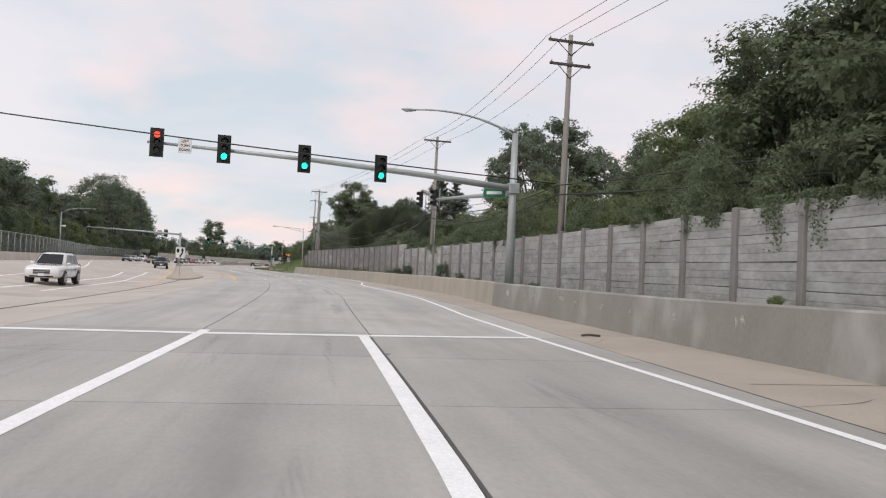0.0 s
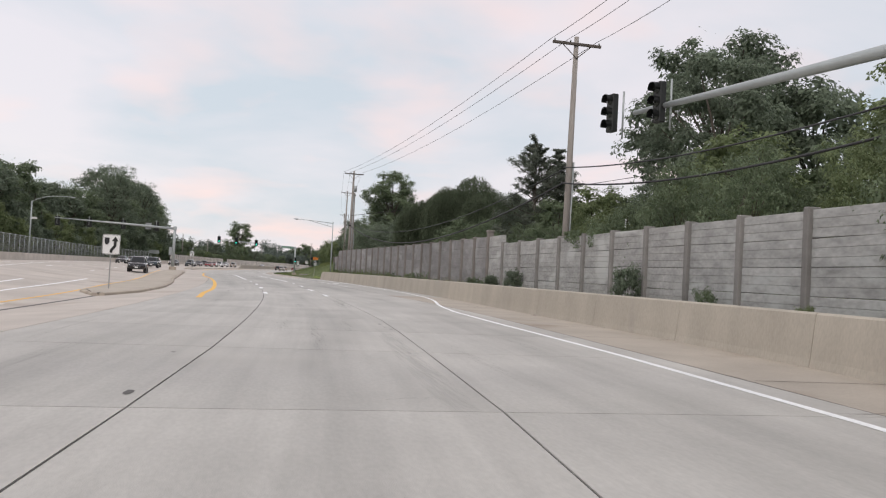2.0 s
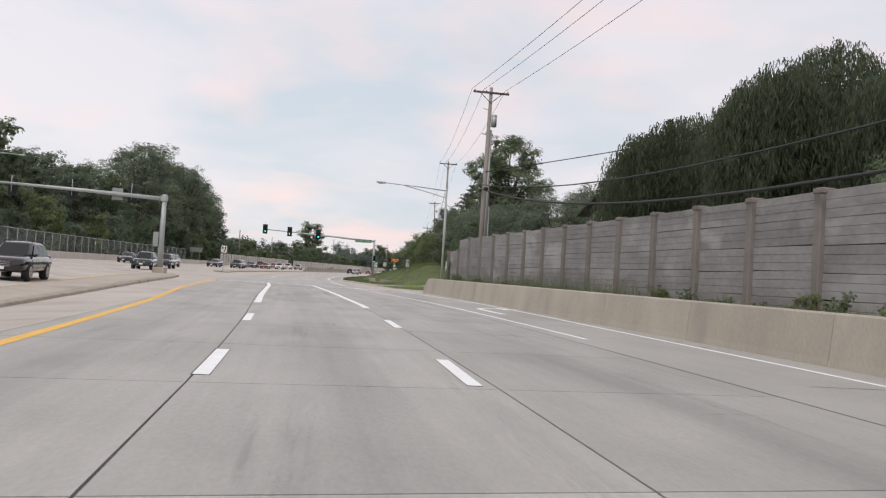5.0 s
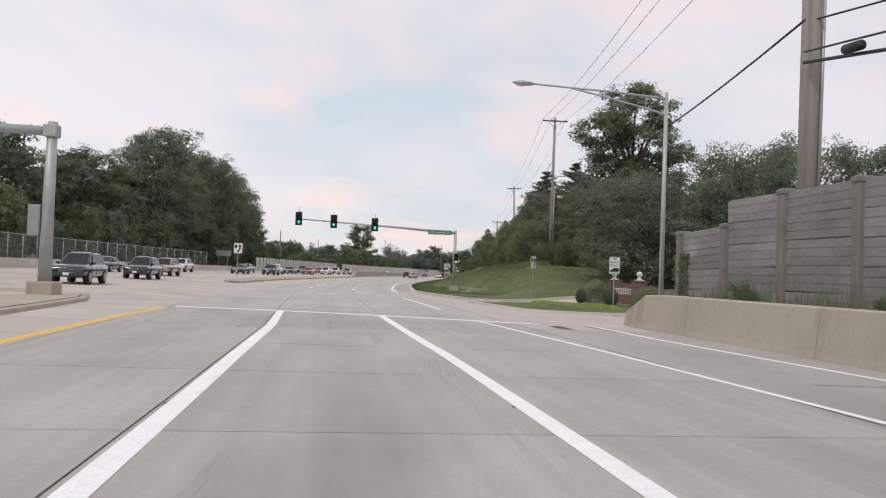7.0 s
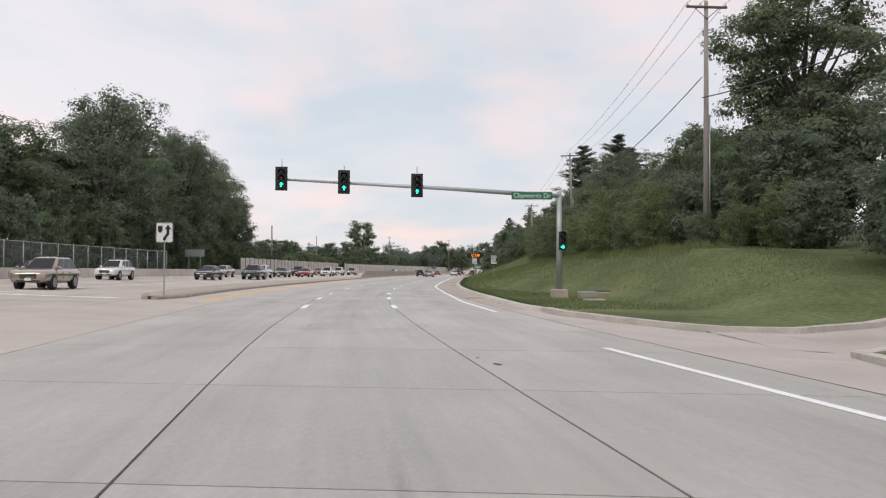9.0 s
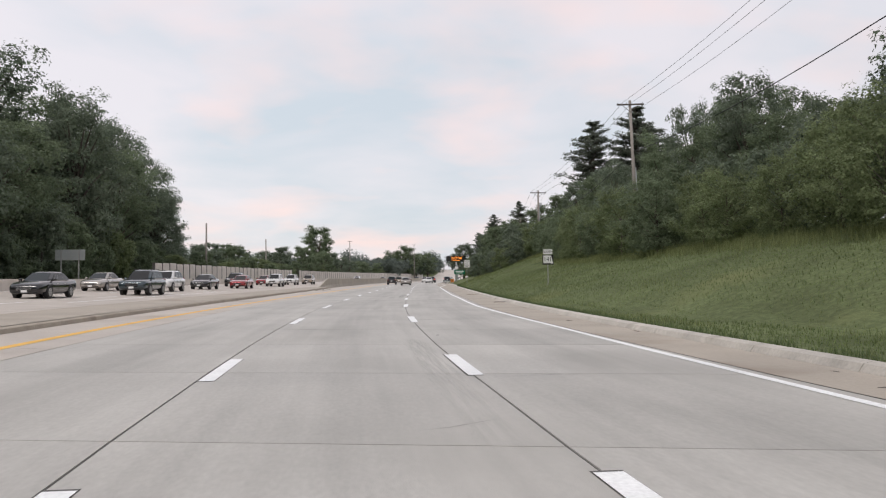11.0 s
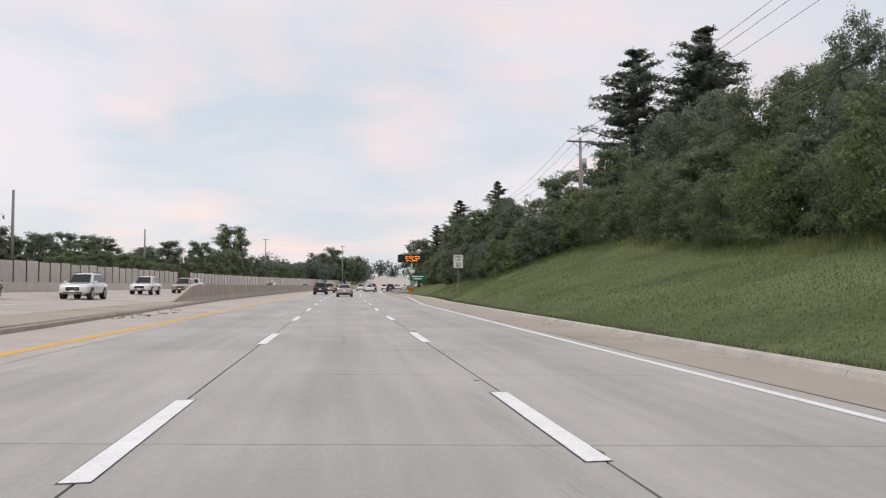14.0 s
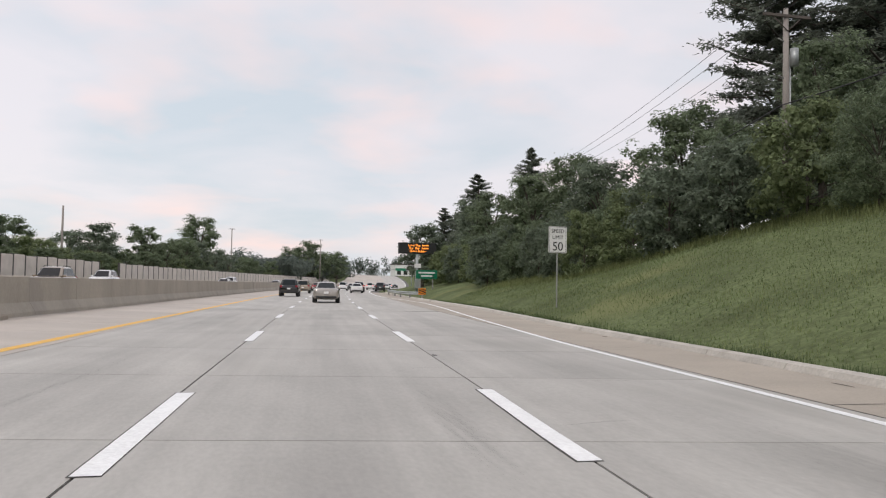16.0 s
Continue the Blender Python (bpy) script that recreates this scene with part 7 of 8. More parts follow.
    gz = (zn - 0.19, zn - 0.02) if shape == "sedan" else (zn - 0.24, zn + 0.01)
    grille = box_part("front_grille", (-0.42, 0.42, yn - 0.10, yn + 0.03, gz[0], gz[1]), "trim", car, "dark front grille", bevel=0.03)
    for k in range(3):
        z = gz[0] + (gz[1] - gz[0]) * (k + 0.6) / 3.2
        box_part("grille_bar", (-0.39, 0.39, yn + 0.026, yn + 0.04, z - 0.010, z + 0.010), "chrome", grille)
    box_part("lower_intake", (-0.60, 0.60, yn - 0.12, yn + 0.012, body_st[-1][2] - 0.03, body_st[-1][2] + 0.06), "trim", car, bevel=0.02)
    box_part("front_plate", (-0.16, 0.16, yn + 0.02, yn + 0.045, gz[0] - 0.10, gz[0] + 0.03), "sign_white", car, "plain white plate")
    box_part("rear_plate", (-0.16, 0.16, body_st[0][0] - 0.05, body_st[0][0] - 0.03, lo + 0.30, lo + 0.45), "sign_white", car, "plain white plate")
    box_part("rear_trim", (-0.36, 0.36, body_st[1][0] - 0.035, body_st[1][0] + 0.02, body_st[1][3] - 0.13, body_st[1][3] - 0.09), "chrome", car, bevel=0.008)
    if shape == "suv":
        for sx in (-1, 1):
            tube_part("roof_rail", [(sx * (w1 - 0.06), y2 + 0.2, z1 + 0.0), (sx * (w1 - 0.06), y2 + 0.35, z1 + 0.06), (sx * (w1 - 0.06), y3 - 0.3, z1 + 0.06), (sx * (w1 - 0.06), y3 - 0.15, z1)], 0.02, "trim", car, sides=6)
    return car


def road_heading(y):
    return math.degrees(math.atan2(-(line(y + 5) - line(y - 5)), 10))


PAINTS = {
    "silver": car_paint("champagne silver paint", (0.40, 0.37, 0.34), 0.5), "black": car_paint("black paint", (0.012, 0.012, 0.014)), "grey": car_paint("dark grey paint", (0.045, 0.047, 0.05), 0.5),
    "white": car_paint("white paint", (0.72, 0.72, 0.72), 0.0), "red": car_paint("red paint", (0.26, 0.015, 0.02)), "blue": car_paint("slate blue paint", (0.035, 0.055, 0.065), 0.5), "tan": car_paint("tan paint", (0.36, 0.30, 0.24), 0.4),
}
WORDS = {"silver": "champagne silver", "black": "black", "grey": "dark grey", "white": "white", "red": "dark red", "blue": "slate blue", "tan": "tan"}
made_cars = {}


def car_at(shape, colour, off, y, toward, lit=False):
    """A car in its lane: toward means that it faces the camera's start."""
    kind = "sedan car" if shape == "sedan" else "sport utility car"
    label = f"{WORDS[colour]} {kind} " + ("in the oncoming lanes" if toward else "driving ahead, brake lamps lit" if lit else "driving ahead on the concrete road")
    m = Matrix.Translation(at(off, y, 0.014)) @ pose(0, 0, 0, 0, 0, road_heading(y) + (180 if toward else 0))
    key = (shape, colour, lit, toward)
    if key not in made_cars:
        made_cars[key] = build_car(shape, PAINTS[colour], label, rear_lit=lit, front_lit=toward)
        made_cars[key].matrix_world = m
        return made_cars[key]
    return tagged(copy_thing(made_cars[key], m), label)


# traffic ahead, past the end of the drive
car_at("sedan", "silver", -1.95, 363.5, False)
for shape, colour, off, y, lit in (("suv", "black", -5.8, 388, False), ("suv", "tan", -5.7, 416, False), ("sedan", "white", 1.5, 428, False), ("suv", "grey", 1.8, 441, True), ("sedan", "red", -5.7, 452, True), ("suv", "grey", 5.6, 462, False),
                                   ("sedan", "white", 5.6, 474, True), ("suv", "white", -1.9, 470, False), ("sedan", "grey", -1.9, 500, True), ("suv", "white", 1.9, 510, True), ("suv", "black", -5.6, 520, False),
                                   ("sedan", "white", 5.4, 520, True), ("suv", "red", 1.9, 556, True), ("sedan", "silver", -1.9, 560, False), ("suv", "white", -5.6, 590, False), ("sedan", "black", 1.9, 610, True), ("suv", "white", -1.9, 640, True), ("sedan", "grey", -5.6, 660, False)):
    car_at(shape, colour, off, y, False, lit)
# oncoming traffic
for shape, colour, off, y in (("suv", "white", -15.3, 58), ("suv", "black", -14.9, 138.6), ("suv", "blue", -15.4, 181.8), ("suv", "grey", -16.3, 200), ("suv", "tan", -18.5, 216), ("sedan", "black", -24.2, 216.5),
                              ("sedan", "silver", -24.3, 228.5), ("suv", "white", -24.3, 243), ("sedan", "black", -20.3, 257), ("suv", "blue", -18.2, 267.4), ("sedan", "silver", -24.4, 277), ("suv", "white", -20.3, 280), ("sedan", "black", -20.6, 293.5),
                              ("sedan", "red", -19.0, 303), ("suv", "black", -22.5, 316), ("suv", "white", -19.0, 324.4), ("sedan", "red", -22.6, 336), ("suv", "white", -20.5, 348), ("suv", "tan", -19.7, 362), ("suv", "white", -23.8, 390),
                              ("sedan", "white", -16.6, 420), ("suv", "white", -20.0, 448), ("sedan", "black", -16.6, 480), ("sedan", "white", -23, 520), ("suv", "grey", -16.6, 560)):
    car_at(shape, colour, off, y, True)

# ================= brick entrance sign on the island =================
ent = empty("entrance_sign", Matrix.Translation((16.88, 184.86, 0.10)) @ pose(0, 0, 0, 0, 0, -85), "brick entrance sign with two ball-topped pillars", "entrance sign")


def brick_block(parent, x0, x1, y0, y1, h, name):
    """A mortar core faced with real bricks in running bond."""
    core = box_part(name, (x0 + 0.012, x1 - 0.012, y0 + 0.012, y1 - 0.012, -0.3, h), "mortar", parent)
    v, f = [], []
    rows = int(h / 0.078)

    def one(ax, ay, bx, by, z):
        n = len(v)
        v.extend([(ax, ay, z), (bx, ay, z), (bx, by, z), (ax, by, z), (ax, ay, z + 0.065), (bx, ay, z + 0.065), (bx, by, z + 0.065), (ax, by, z + 0.065)])
        f.extend([tuple(n + i for i in q) for q in ((0, 3, 2, 1), (4, 5, 6, 7), (0, 1, 5, 4), (1, 2, 6, 5), (2, 3, 7, 6), (3, 0, 4, 7))])

    for r in range(rows):
        z = 0.01 + r * 0.078
        for (a, b, fixed, along_x) in ((x0, x1, y0, True), (x0, x1, y1 - 0.05, True), (y0, y1, x0, False), (y0, y1, x1 - 0.05, False)):
            p = a - (0.11 if r % 2 else 0.0)
            while p < b - 0.02:
                lo, hi = max(a, p), min(b, p + 0.205)
                if hi - lo > 0.03:
                    if along_x:
                        one(lo, fixed, hi, fixed + 0.05, z)
                    else:
                        one(fixed, lo, fixed + 0.05, hi, z)
                p += 0.215
    tagged(mesh_object("bricks", v, f, "brick", core), kind="stuff")
    return core


for x in (-2.06, 2.06):
    pil = brick_block(ent, x - 0.36, x + 0.36, -0.36, 0.36, 1.36, "pillar")
    box_part("pillar_cap", (x - 0.42, x + 0.42, -0.42, 0.42, 1.36, 1.43), "cap_brick", pil, "brown brick cap", bevel=0.015)
    box_part("ball_base", (x - 0.24, x + 0.24, -0.24, 0.24, 1.43, 1.50), "stone", pil, "cream stone base", bevel=0.03)
    bm = bmesh.new()
    tube(bm, [(x, 0, 1.49), (x, 0, 1.55), (x, 0, 1.66)], [0.19, 0.11, 0.09], 12)
    bmesh.ops.create_uvsphere(bm, u_segments=16, v_segments=10, radius=0.175, matrix=Matrix.Translation((x, 0, 1.80)))
    part("ball", bm, "stone", pil, "cream stone ball", smooth=True)
mid_wall = brick_block(ent, -1.69, 1.69, -0.18, 0.18, 1.20, "sign_wall")
box_part("coping", (-1.68, 1.68, -0.23, 0.23, 1.20, 1.26), "cap_brick", mid_wall, bevel=0.01)
pan = box_part("name_panel", (-1.45, 1.45, -0.215, -0.183, 0.60, 0.94), "stone", mid_wall, "cream panel with dark lettering", bevel=0.01)
for k in range(9):
    box_part("bar", (-1.30 + 0.30 * k, -1.13 + 0.30 * k, -0.222, -0.217, 0.66, 0.88), "sign_grey", pan)

# house behind the wall
house = empty("house", Matrix.Translation((26.6, 154.2, 0)), "cream house with a brick band and dark gabled roof", "house")
box_part("wall", (-4, 9, -5, 5, 0, 6.5), "plaster", house)
box_part("brick_band", (-4.03, 9.03, -5.03, 5.03, 0, 5.85), "brick", house, "red brick lower wall")
bm = bmesh.new()
vs = [bm.verts.new(p) for p in ((-4.9, -5.7, 6.45), (9.9, -5.7, 6.45), (9.9, 5.7, 6.45), (-4.9, 5.7, 6.45), (-4.9, 0, 7.85), (9.9, 0, 7.85))]
for q in ((0, 1, 5, 4), (3, 4, 5, 2)):
    bm.faces.new([vs[i] for i in q])
bmesh.ops.solidify(bm, geom=bm.faces[:], thickness=0.25)
part("roof", bm, "roof", house, "dark shingled roof")
bm = bmesh.new()
vs = [bm.verts.new(p) for p in ((-4.0, -5.0, 6.5), (-4.0, 5.0, 6.5), (-4.0, 0, 7.7))]
bm.faces.new(vs)
part("gable", bm, "plaster", house)
tube_part("downpipe", [(-4.15, 4.6, 6.4), (-4.15, 4.6, 0)], 0.05, "sign_white", house, sides=6)
tube_part("vent_pipe", [(-3.0, 2.0, 6.8), (-3.0, 2.0, 8.1)], 0.06, "sign_back", house, sides=6)

# drain box in the bank
drain = empty("drain_inlet", Matrix.Translation((10.7, 215.6, land(10.7, 215.6) - 0.05)) @ pose(0, 0, 0, 0, 0, -8), "low concrete drain inlet in the grass", "drain")
box_part("box", (-0.85, 0.85, -0.5, 0.5, -0.3, 0.30), "grey_barrier", drain, bevel=0.05)
box_part("lid", (0.1, 0.82, -0.45, 0.45, 0.30, 0.36), "roof", drain, "dark iron lid", bevel=0.02)
slabp = empty("concrete_pad", Matrix.Translation((9.4, 210.3, land(9.4, 210.3))), "pale concrete pad in the grass", "pad")
box_part("pad", (-0.5, 0.5, -0.3, 0.3, -0.2, 0.05), "curb", slabp, bevel=0.03)

# storm drains in the gutter
for y in (250.8, 271.4):
    inlet = empty("storm_drain", Matrix.Translation(at(4.95, y, 0.014)) @ pose(0, 0, 0, 0, 0, road_heading(y)), "iron storm drain grate in the road gutter", "drain", "drains along the kerb")
    box_part("frame", (-0.45, 0.45, -0.20, 0.20, 0.0, 0.012), "curb", inlet)
    box_part("pit", (-0.38, 0.38, -0.14, 0.14, 0.012, 0.015), "sign_black", inlet, "dark opening")
    for k in range(9):
        x = -0.36 + 0.09 * k
        box_part("grate_bar", (x - 0.024, x + 0.024, -0.14, 0.14, 0.015, 0.03), "roof", inlet)
# dry twigs and scraps in the gutter by the median
srng = random.Random(5)
scraps = empty("road_scraps", Matrix.Identity(4), "dry twigs and scraps lying beside the median kerb", "litter")
for _ in range(22):
    y = srng.uniform(297, 309)
    p = at(-10.4 + srng.uniform(-0.1, 0.9), y, 0.03)
    a, n = srng.uniform(0, 3.1), srng.uniform(0.1, 0.4)
    tube_part("twig", [p, p + Vector((n * math.cos(a), n * math.sin(a), 0.02))], 0.014, srng.choice(("bark", "dry_blade", "sign_white")), scraps, sides=5)
branch = empty("fallen_branch", Matrix.Identity(4), "small dark branch lying on the shoulder", "litter")
p = Vector((9.19, 28.1, 0.04))
tube_part("stick", [p, p + Vector((0.22, 0.05, 0.02)), p + Vector((0.5, -0.02, 0.0))], 0.03, "bark", branch, sides=6)

# ================= low growth =================
grng = np.random.default_rng(3)


def blades(name, pts, low, high, width, mat, label):
    """Single bent-over blades: one thin triangle each."""
    n = len(pts)
    a = grng.uniform(0, 2 * math.pi, n)
    h = grng.uniform(low, high, n)
    side = np.stack([np.cos(a), np.sin(a), 0 * a], 1) * width
    lean = np.stack([np.cos(a + 1.3), np.sin(a + 1.3), 0 * a], 1) * (h * grng.uniform(0.1, 0.6, n))[:, None]
    p = np.asarray(pts)
    v = np.empty((n, 3, 3))
    v[:, 0], v[:, 1] = p - side, p + side
    v[:, 2] = p + lean + np.stack([0 * a, 0 * a, h], 1)
    ob = new(name, cloud_mesh(name, v.reshape(-1, 3), mat))
    return tagged(ob, label, "grass", kind="stuff")


def bank_points(count, spread, power, keep):
    out = []
    for _ in range(count):
        y = 201 + 171 * grng.random()
        o = offs(KERB_OFF, y) + 0.24 + spread * grng.random() ** power
        if keep(o, y):
            out.append(at(o, y, -0.06))
    return out


blades("bank_grass", bank_points(120000, 14.5, 1.15, lambda o, y: True), 0.04, 0.11, 0.014, "blade", "soft uncut grass on the road bank")
blades("seed_grass", bank_points(60000, 14.5, 1.2, lambda o, y: noise.noise(Vector((o * 0.35, y * 0.16, 0))) + 0.5 * noise.noise(Vector((o * 1.4, y * 0.9, 5))) > 0.12), 0.07, 0.19, 0.010, "tall_blade", "pale seeding grass in patches on the bank")
blades("dark_grass", bank_points(30000, 14.5, 1.1, lambda o, y: noise.noise(Vector((o * 0.5, y * 0.3, 7))) + 0.6 * noise.noise(Vector((o * 1.9, y * 1.3, 2))) > 0.2), 0.04, 0.11, 0.012, "dark_blade", "darker clumps of clover and grass on the bank")
# ragged tufts over the kerb
blades("kerb_tufts", bank_points(26000, 0.55, 1.0, lambda o, y: noise.noise(Vector((o * 0.8, y * 0.9, 3))) > -0.15), 0.12, 0.30, 0.012, "dark_blade", "ragged grass tufts overhanging the kerb")
pts = []
for _ in range(26000):
    y = grng.uniform(214, 372)
    pts.append(at(offs(WOOD_EDGE, y) - 1.6 + 3.0 * grng.random() ** 0.7, y, -0.05))
blades("edge_grass", pts, 0.2, 0.6, 0.014, "tall_blade", "tall rank grass along the edge of the bank woods")
pts = []
for _ in range(6000):
    pts.append((grng.uniform(7.4, 24), grng.uniform(177.5, 187), -0.13))
blades("island_grass", [p for p in pts if 9.5 < p[0] < 20 and 178 < p[1] < 186], 0.04, 0.11, 0.012, "blade", "grass on the kerbed island")
# weeds between barrier and wall
for n, (y0, y1, low, high, mat) in enumerate(((98, 128, 0.7, 1.5, "dry_blade"), (128, 160, 1.0, 1.9, "blade"), (40, 98, 0.1, 0.5, "dry_blade"))):
    c = 4200 if n < 2 else 2500
    pts = []
    for _ in range(c):
        y = grng.uniform(y0, y1)
        if noise.noise(Vector((0, y * 0.4, 9))) > -0.15:
            pts.append(at(grng.uniform(8.9, 10.1), y, 0.0))
    blades("verge_weeds", pts, low, high, 0.012, mat, "tall weeds between barrier and wall")


def weed_clump(y, off, tall, wide, mat):
    """Arching leafy stems from one root."""
    tris = []
    root = np.array(at(off, y, 0.0))
    for _ in range(16):
        a, h, lean = grng.uniform(0, 2 * math.pi), tall * grng.uniform(0.6, 1.0), wide * grng.uniform(0.2, 1.0)
        n = 46
        s = np.sort(grng.random(n)) ** 0.8
        p = root + np.stack([lean * s ** 2 * math.cos(a), lean * s ** 2 * math.sin(a), h * (s - 0.12 * s ** 3)], 1) + grng.normal(size=(n, 3)) * 0.03
        tris.append(leaf_cloud(p, (0.045 + 0.06 * grng.random(n)) * (1.15 - 0.5 * s), grng).reshape(-1, 3, 3))
    ob = empty("weed_clump", Matrix.Translation(root), "tall leafy weeds growing against the precast wall", "weed")
    foliage = new("foliage", cloud_mesh("foliage", np.concatenate(tris).reshape(-1, 3) - root, mat))
    foliage.parent = ob


for y, off, tall, wide, mat in ((92.3, 9.8, 1.9, 0.7, "leaf_dark"), (93.6, 9.9, 1.65, 0.9, "leaf"), (94.9, 9.7, 1.45, 0.8, "leaf_dark"), (96.6, 9.9, 1.75, 0.45, "leaf"), (96.2, 9.8, 1.6, 0.4, "leaf"), (107.4, 9.8, 1.35, 0.5, "leaf"),
                               (111.4, 9.8, 1.95, 0.55, "leaf"), (113.9, 9.8, 1.95, 0.7, "leaf"), (114.9, 9.7, 1.7, 0.6, "leaf_light"), (116.8, 9.8, 1.9, 0.6, "leaf"), (118.6, 9.7, 1.3, 0.6, "leaf_light"), (120.2, 9.8, 1.35, 0.5, "leaf"), (124.0, 9.8, 1.9, 0.5, "leaf_dark"), (126.4, 9.8, 1.8, 0.5, "leaf")):
    weed_clump(y, off, tall, wide, mat)


def shrub(x, y, h, kind, label, wide=0.8, foot=None):
    return plant("shrub", KIND[kind], x, y, h / 10, grng.uniform(0, 360), label, "shrub", "", foot, wide)


for y, h, kind in ((26.0, 1.3, "bush_l"), (57.5, 1.1, "bush"), (61.5, 1.2, "bush_l"), (66.5, 1.5, "bush"), (72.5, 2.2, "bush_d"), (88.0, 2.0, "bush_d"), (92.4, 1.7, "bush_d"), (97.0, 1.5, "bush"), (104, 1.0, "bush_d"),
                   (118, 1.5, "bush_l"), (122, 1.3, "bush"), (126, 1.4, "bush_l"), (131, 1.0, "bush"), (146, 1.3, "bush"), (152, 1.4, "bush_d"), (158, 1.6, "bush"), (48, 1.2, "bush_d")):
    shrub(line(y) + 9.75, y, h, kind, "small green shrub at the foot of the precast wall", 0.6, 0.0)
for x, y, h, kind in ((13.9, 165.4, 1.1, "bush_d"), (14.9, 166.0, 1.3, "bush_d"), (16.0, 166.2, 1.2, "bush_d")):
    shrub(x, y, h, kind, "clipped shrub beside the entrance sign" if y > 170 else "dark shrub at the end of the wall", 0.62 if y > 170 else 0.75, 0.05)
# ornamental grass beside the sign, and low planting before it


def fountain_grass(x, y, h, wide, n=9000):
    """A soft dome of fine blades that rise and arch outwards."""
    d = grng.normal(size=(n, 3))
    d[:, 2] = np.abs(d[:, 2])
    d /= np.linalg.norm(d, axis=1, keepdims=True)
    c = d * np.array([wide, wide, h]) * grng.uniform(0.55, 0.97, (n, 1))
    c[:, 2] = np.maximum(c[:, 2], 0.02)
    run = d * np.array([1, 1, 0.35]) + np.array([0, 0, 0.55]) + grng.normal(size=(n, 3)) * 0.38
    run *= (grng.uniform(0.10, 0.26, n) / np.linalg.norm(run, axis=1))[:, None]
    side = np.cross(run, grng.normal(size=(n, 3)))
    side *= 0.009 / (np.linalg.norm(side, axis=1, keepdims=True) + 1e-9)
    v = np.stack([c - side, c + side, c + run], 1)
    ob = empty("ornamental_grass", Matrix.Translation((x, y, 0.0)), "rounded clump of pale ornamental grass", "grass", "planting round the entrance sign")
    p = new("blades", cloud_mesh("blades", v.reshape(-1, 3), "pale_blade"))
    p.parent = ob


def clipped_shrub(x, y, h, wide, n=7000):
    d = grng.normal(size=(n, 3))
    d /= np.linalg.norm(d, axis=1, keepdims=True)
    taper = np.where(d[:, 2] > 0, 1 - 0.35 * d[:, 2], 1.0)
    c = d * np.array([wide, wide, h * 0.5]) * grng.uniform(0.8, 1.03, (n, 1))
    c[:, :2] *= taper[:, None]
    c[:, 2] += h * 0.5
    ob = empty("shrub", Matrix.Translation((x, y, 0.0)), "dark clipped evergreen shrub before the entrance sign", "shrub", "planting round the entrance sign")
    tube_part("trunk", [(0, 0, -0.1), (0, 0, h * 0.6)], 0.04, "bark", ob, sides=6)
    p = new("crown", cloud_mesh("crown", leaf_cloud(c, grng.uniform(0.018, 0.04, n), grng, d, 0.6), "needle"))
    p.parent = ob


clipped_shrub(14.4, 186.2, 0.95, 0.33)
clipped_shrub(15.2, 182.0, 1.15, 0.40)
fountain_grass(15.7, 187.5, 1.5, 1.0)
fountain_grass(17.4, 181.4, 1.25, 1.3)
fountain_grass(18.4, 180.3, 0.9, 1.2)
bed = []
for _ in range(22000):
    t = grng.random()
    k = grng.uniform(-1, 1)
    x = (1 - t) ** 2 * 11.0 + 2 * t * (1 - t) * 11.8 + t * t * 15.2 + 0.6 * k
    y = (1 - t) ** 2 * 184.4 + 2 * t * (1 - t) * 181.0 + t * t * 178.6 + 0.6 * k
    bed.append((x, y, -0.1 + 0.30 * (1 - k * k * 0.8) * min(1, 8 * t, 8 * (1 - t)) * grng.random() ** 0.4))
ob = new("ground_cover", cloud_mesh("ground_cover", leaf_cloud(np.array(bed), grng.uniform(0.015, 0.04, len(bed)), grng, np.tile(np.array([[0, -0.3, 1.0]]), (len(bed), 1)), 0.6), "bright_blade"))
tagged(ob, "low light green planting before the entrance sign", "plants", kind="stuff")
# creeper over the wall
for n, (y, drop) in enumerate(((23.0, 1.0), (26.5, 1.5), (30.5, 0.8), (36, 0.5), (57, 0.7), (81, 0.9), (162.8, 2.4))):
    c, s = [], []
    knots = [(y + grng.normal() * 1.1, drop * grng.uniform(0.3, 1.0)) for _ in range(5)]
    for _ in range(900):
        ky, kd = knots[int(grng.integers(0, 5))]
        yy_ = ky + grng.normal() * 0.22
        if y > 160:
            yy_ = min(163.8, y + abs(grng.normal()) * 0.5)
        t = grng.random() ** 1.7
        c.append(at(WALL_OFF - 0.12 - 0.14 * grng.random(), yy_, wall_top(y) + 0.25 - (drop if y > 160 else kd) * t - (1.0 if y > 160 else 0)))
        s.append(grng.uniform(0.028, 0.062))
    ob = new("creeper", cloud_mesh("creeper", leaf_cloud(np.array([tuple(q) for q in c]), np.array(s), grng), "leaf"))
    tagged(ob, "leafy creeper hanging over the precast wall", "creeper")

# ================= wear on the road =================
patches = empty("road_wear", Matrix.Identity(4), "dark tyre scuffs, spalls and cracks in the concrete", "road wear", kind="structure")
wrng = random.Random(12)


def blot(off, y, w, d, mat):
    v = []
    n = 9
    for k in range(n):
        a = 2 * math.pi * k / n
        r = wrng.uniform(0.55, 1.0)
        v.append(at(off + w * r * math.cos(a), y + d * r * math.sin(a), 0.0155))
    mesh_object("spall", v, [tuple(range(n))], mat, patches)


for _ in range(46):
    y = wrng.uniform(8, 330)
    blot(wrng.choice((0.0, -3.81, 0.0, wrng.uniform(-6, 3.5))) + wrng.uniform(-0.12, 0.12), y, wrng.uniform(0.03, 0.09), wrng.uniform(0.06, 0.28), "sealant")


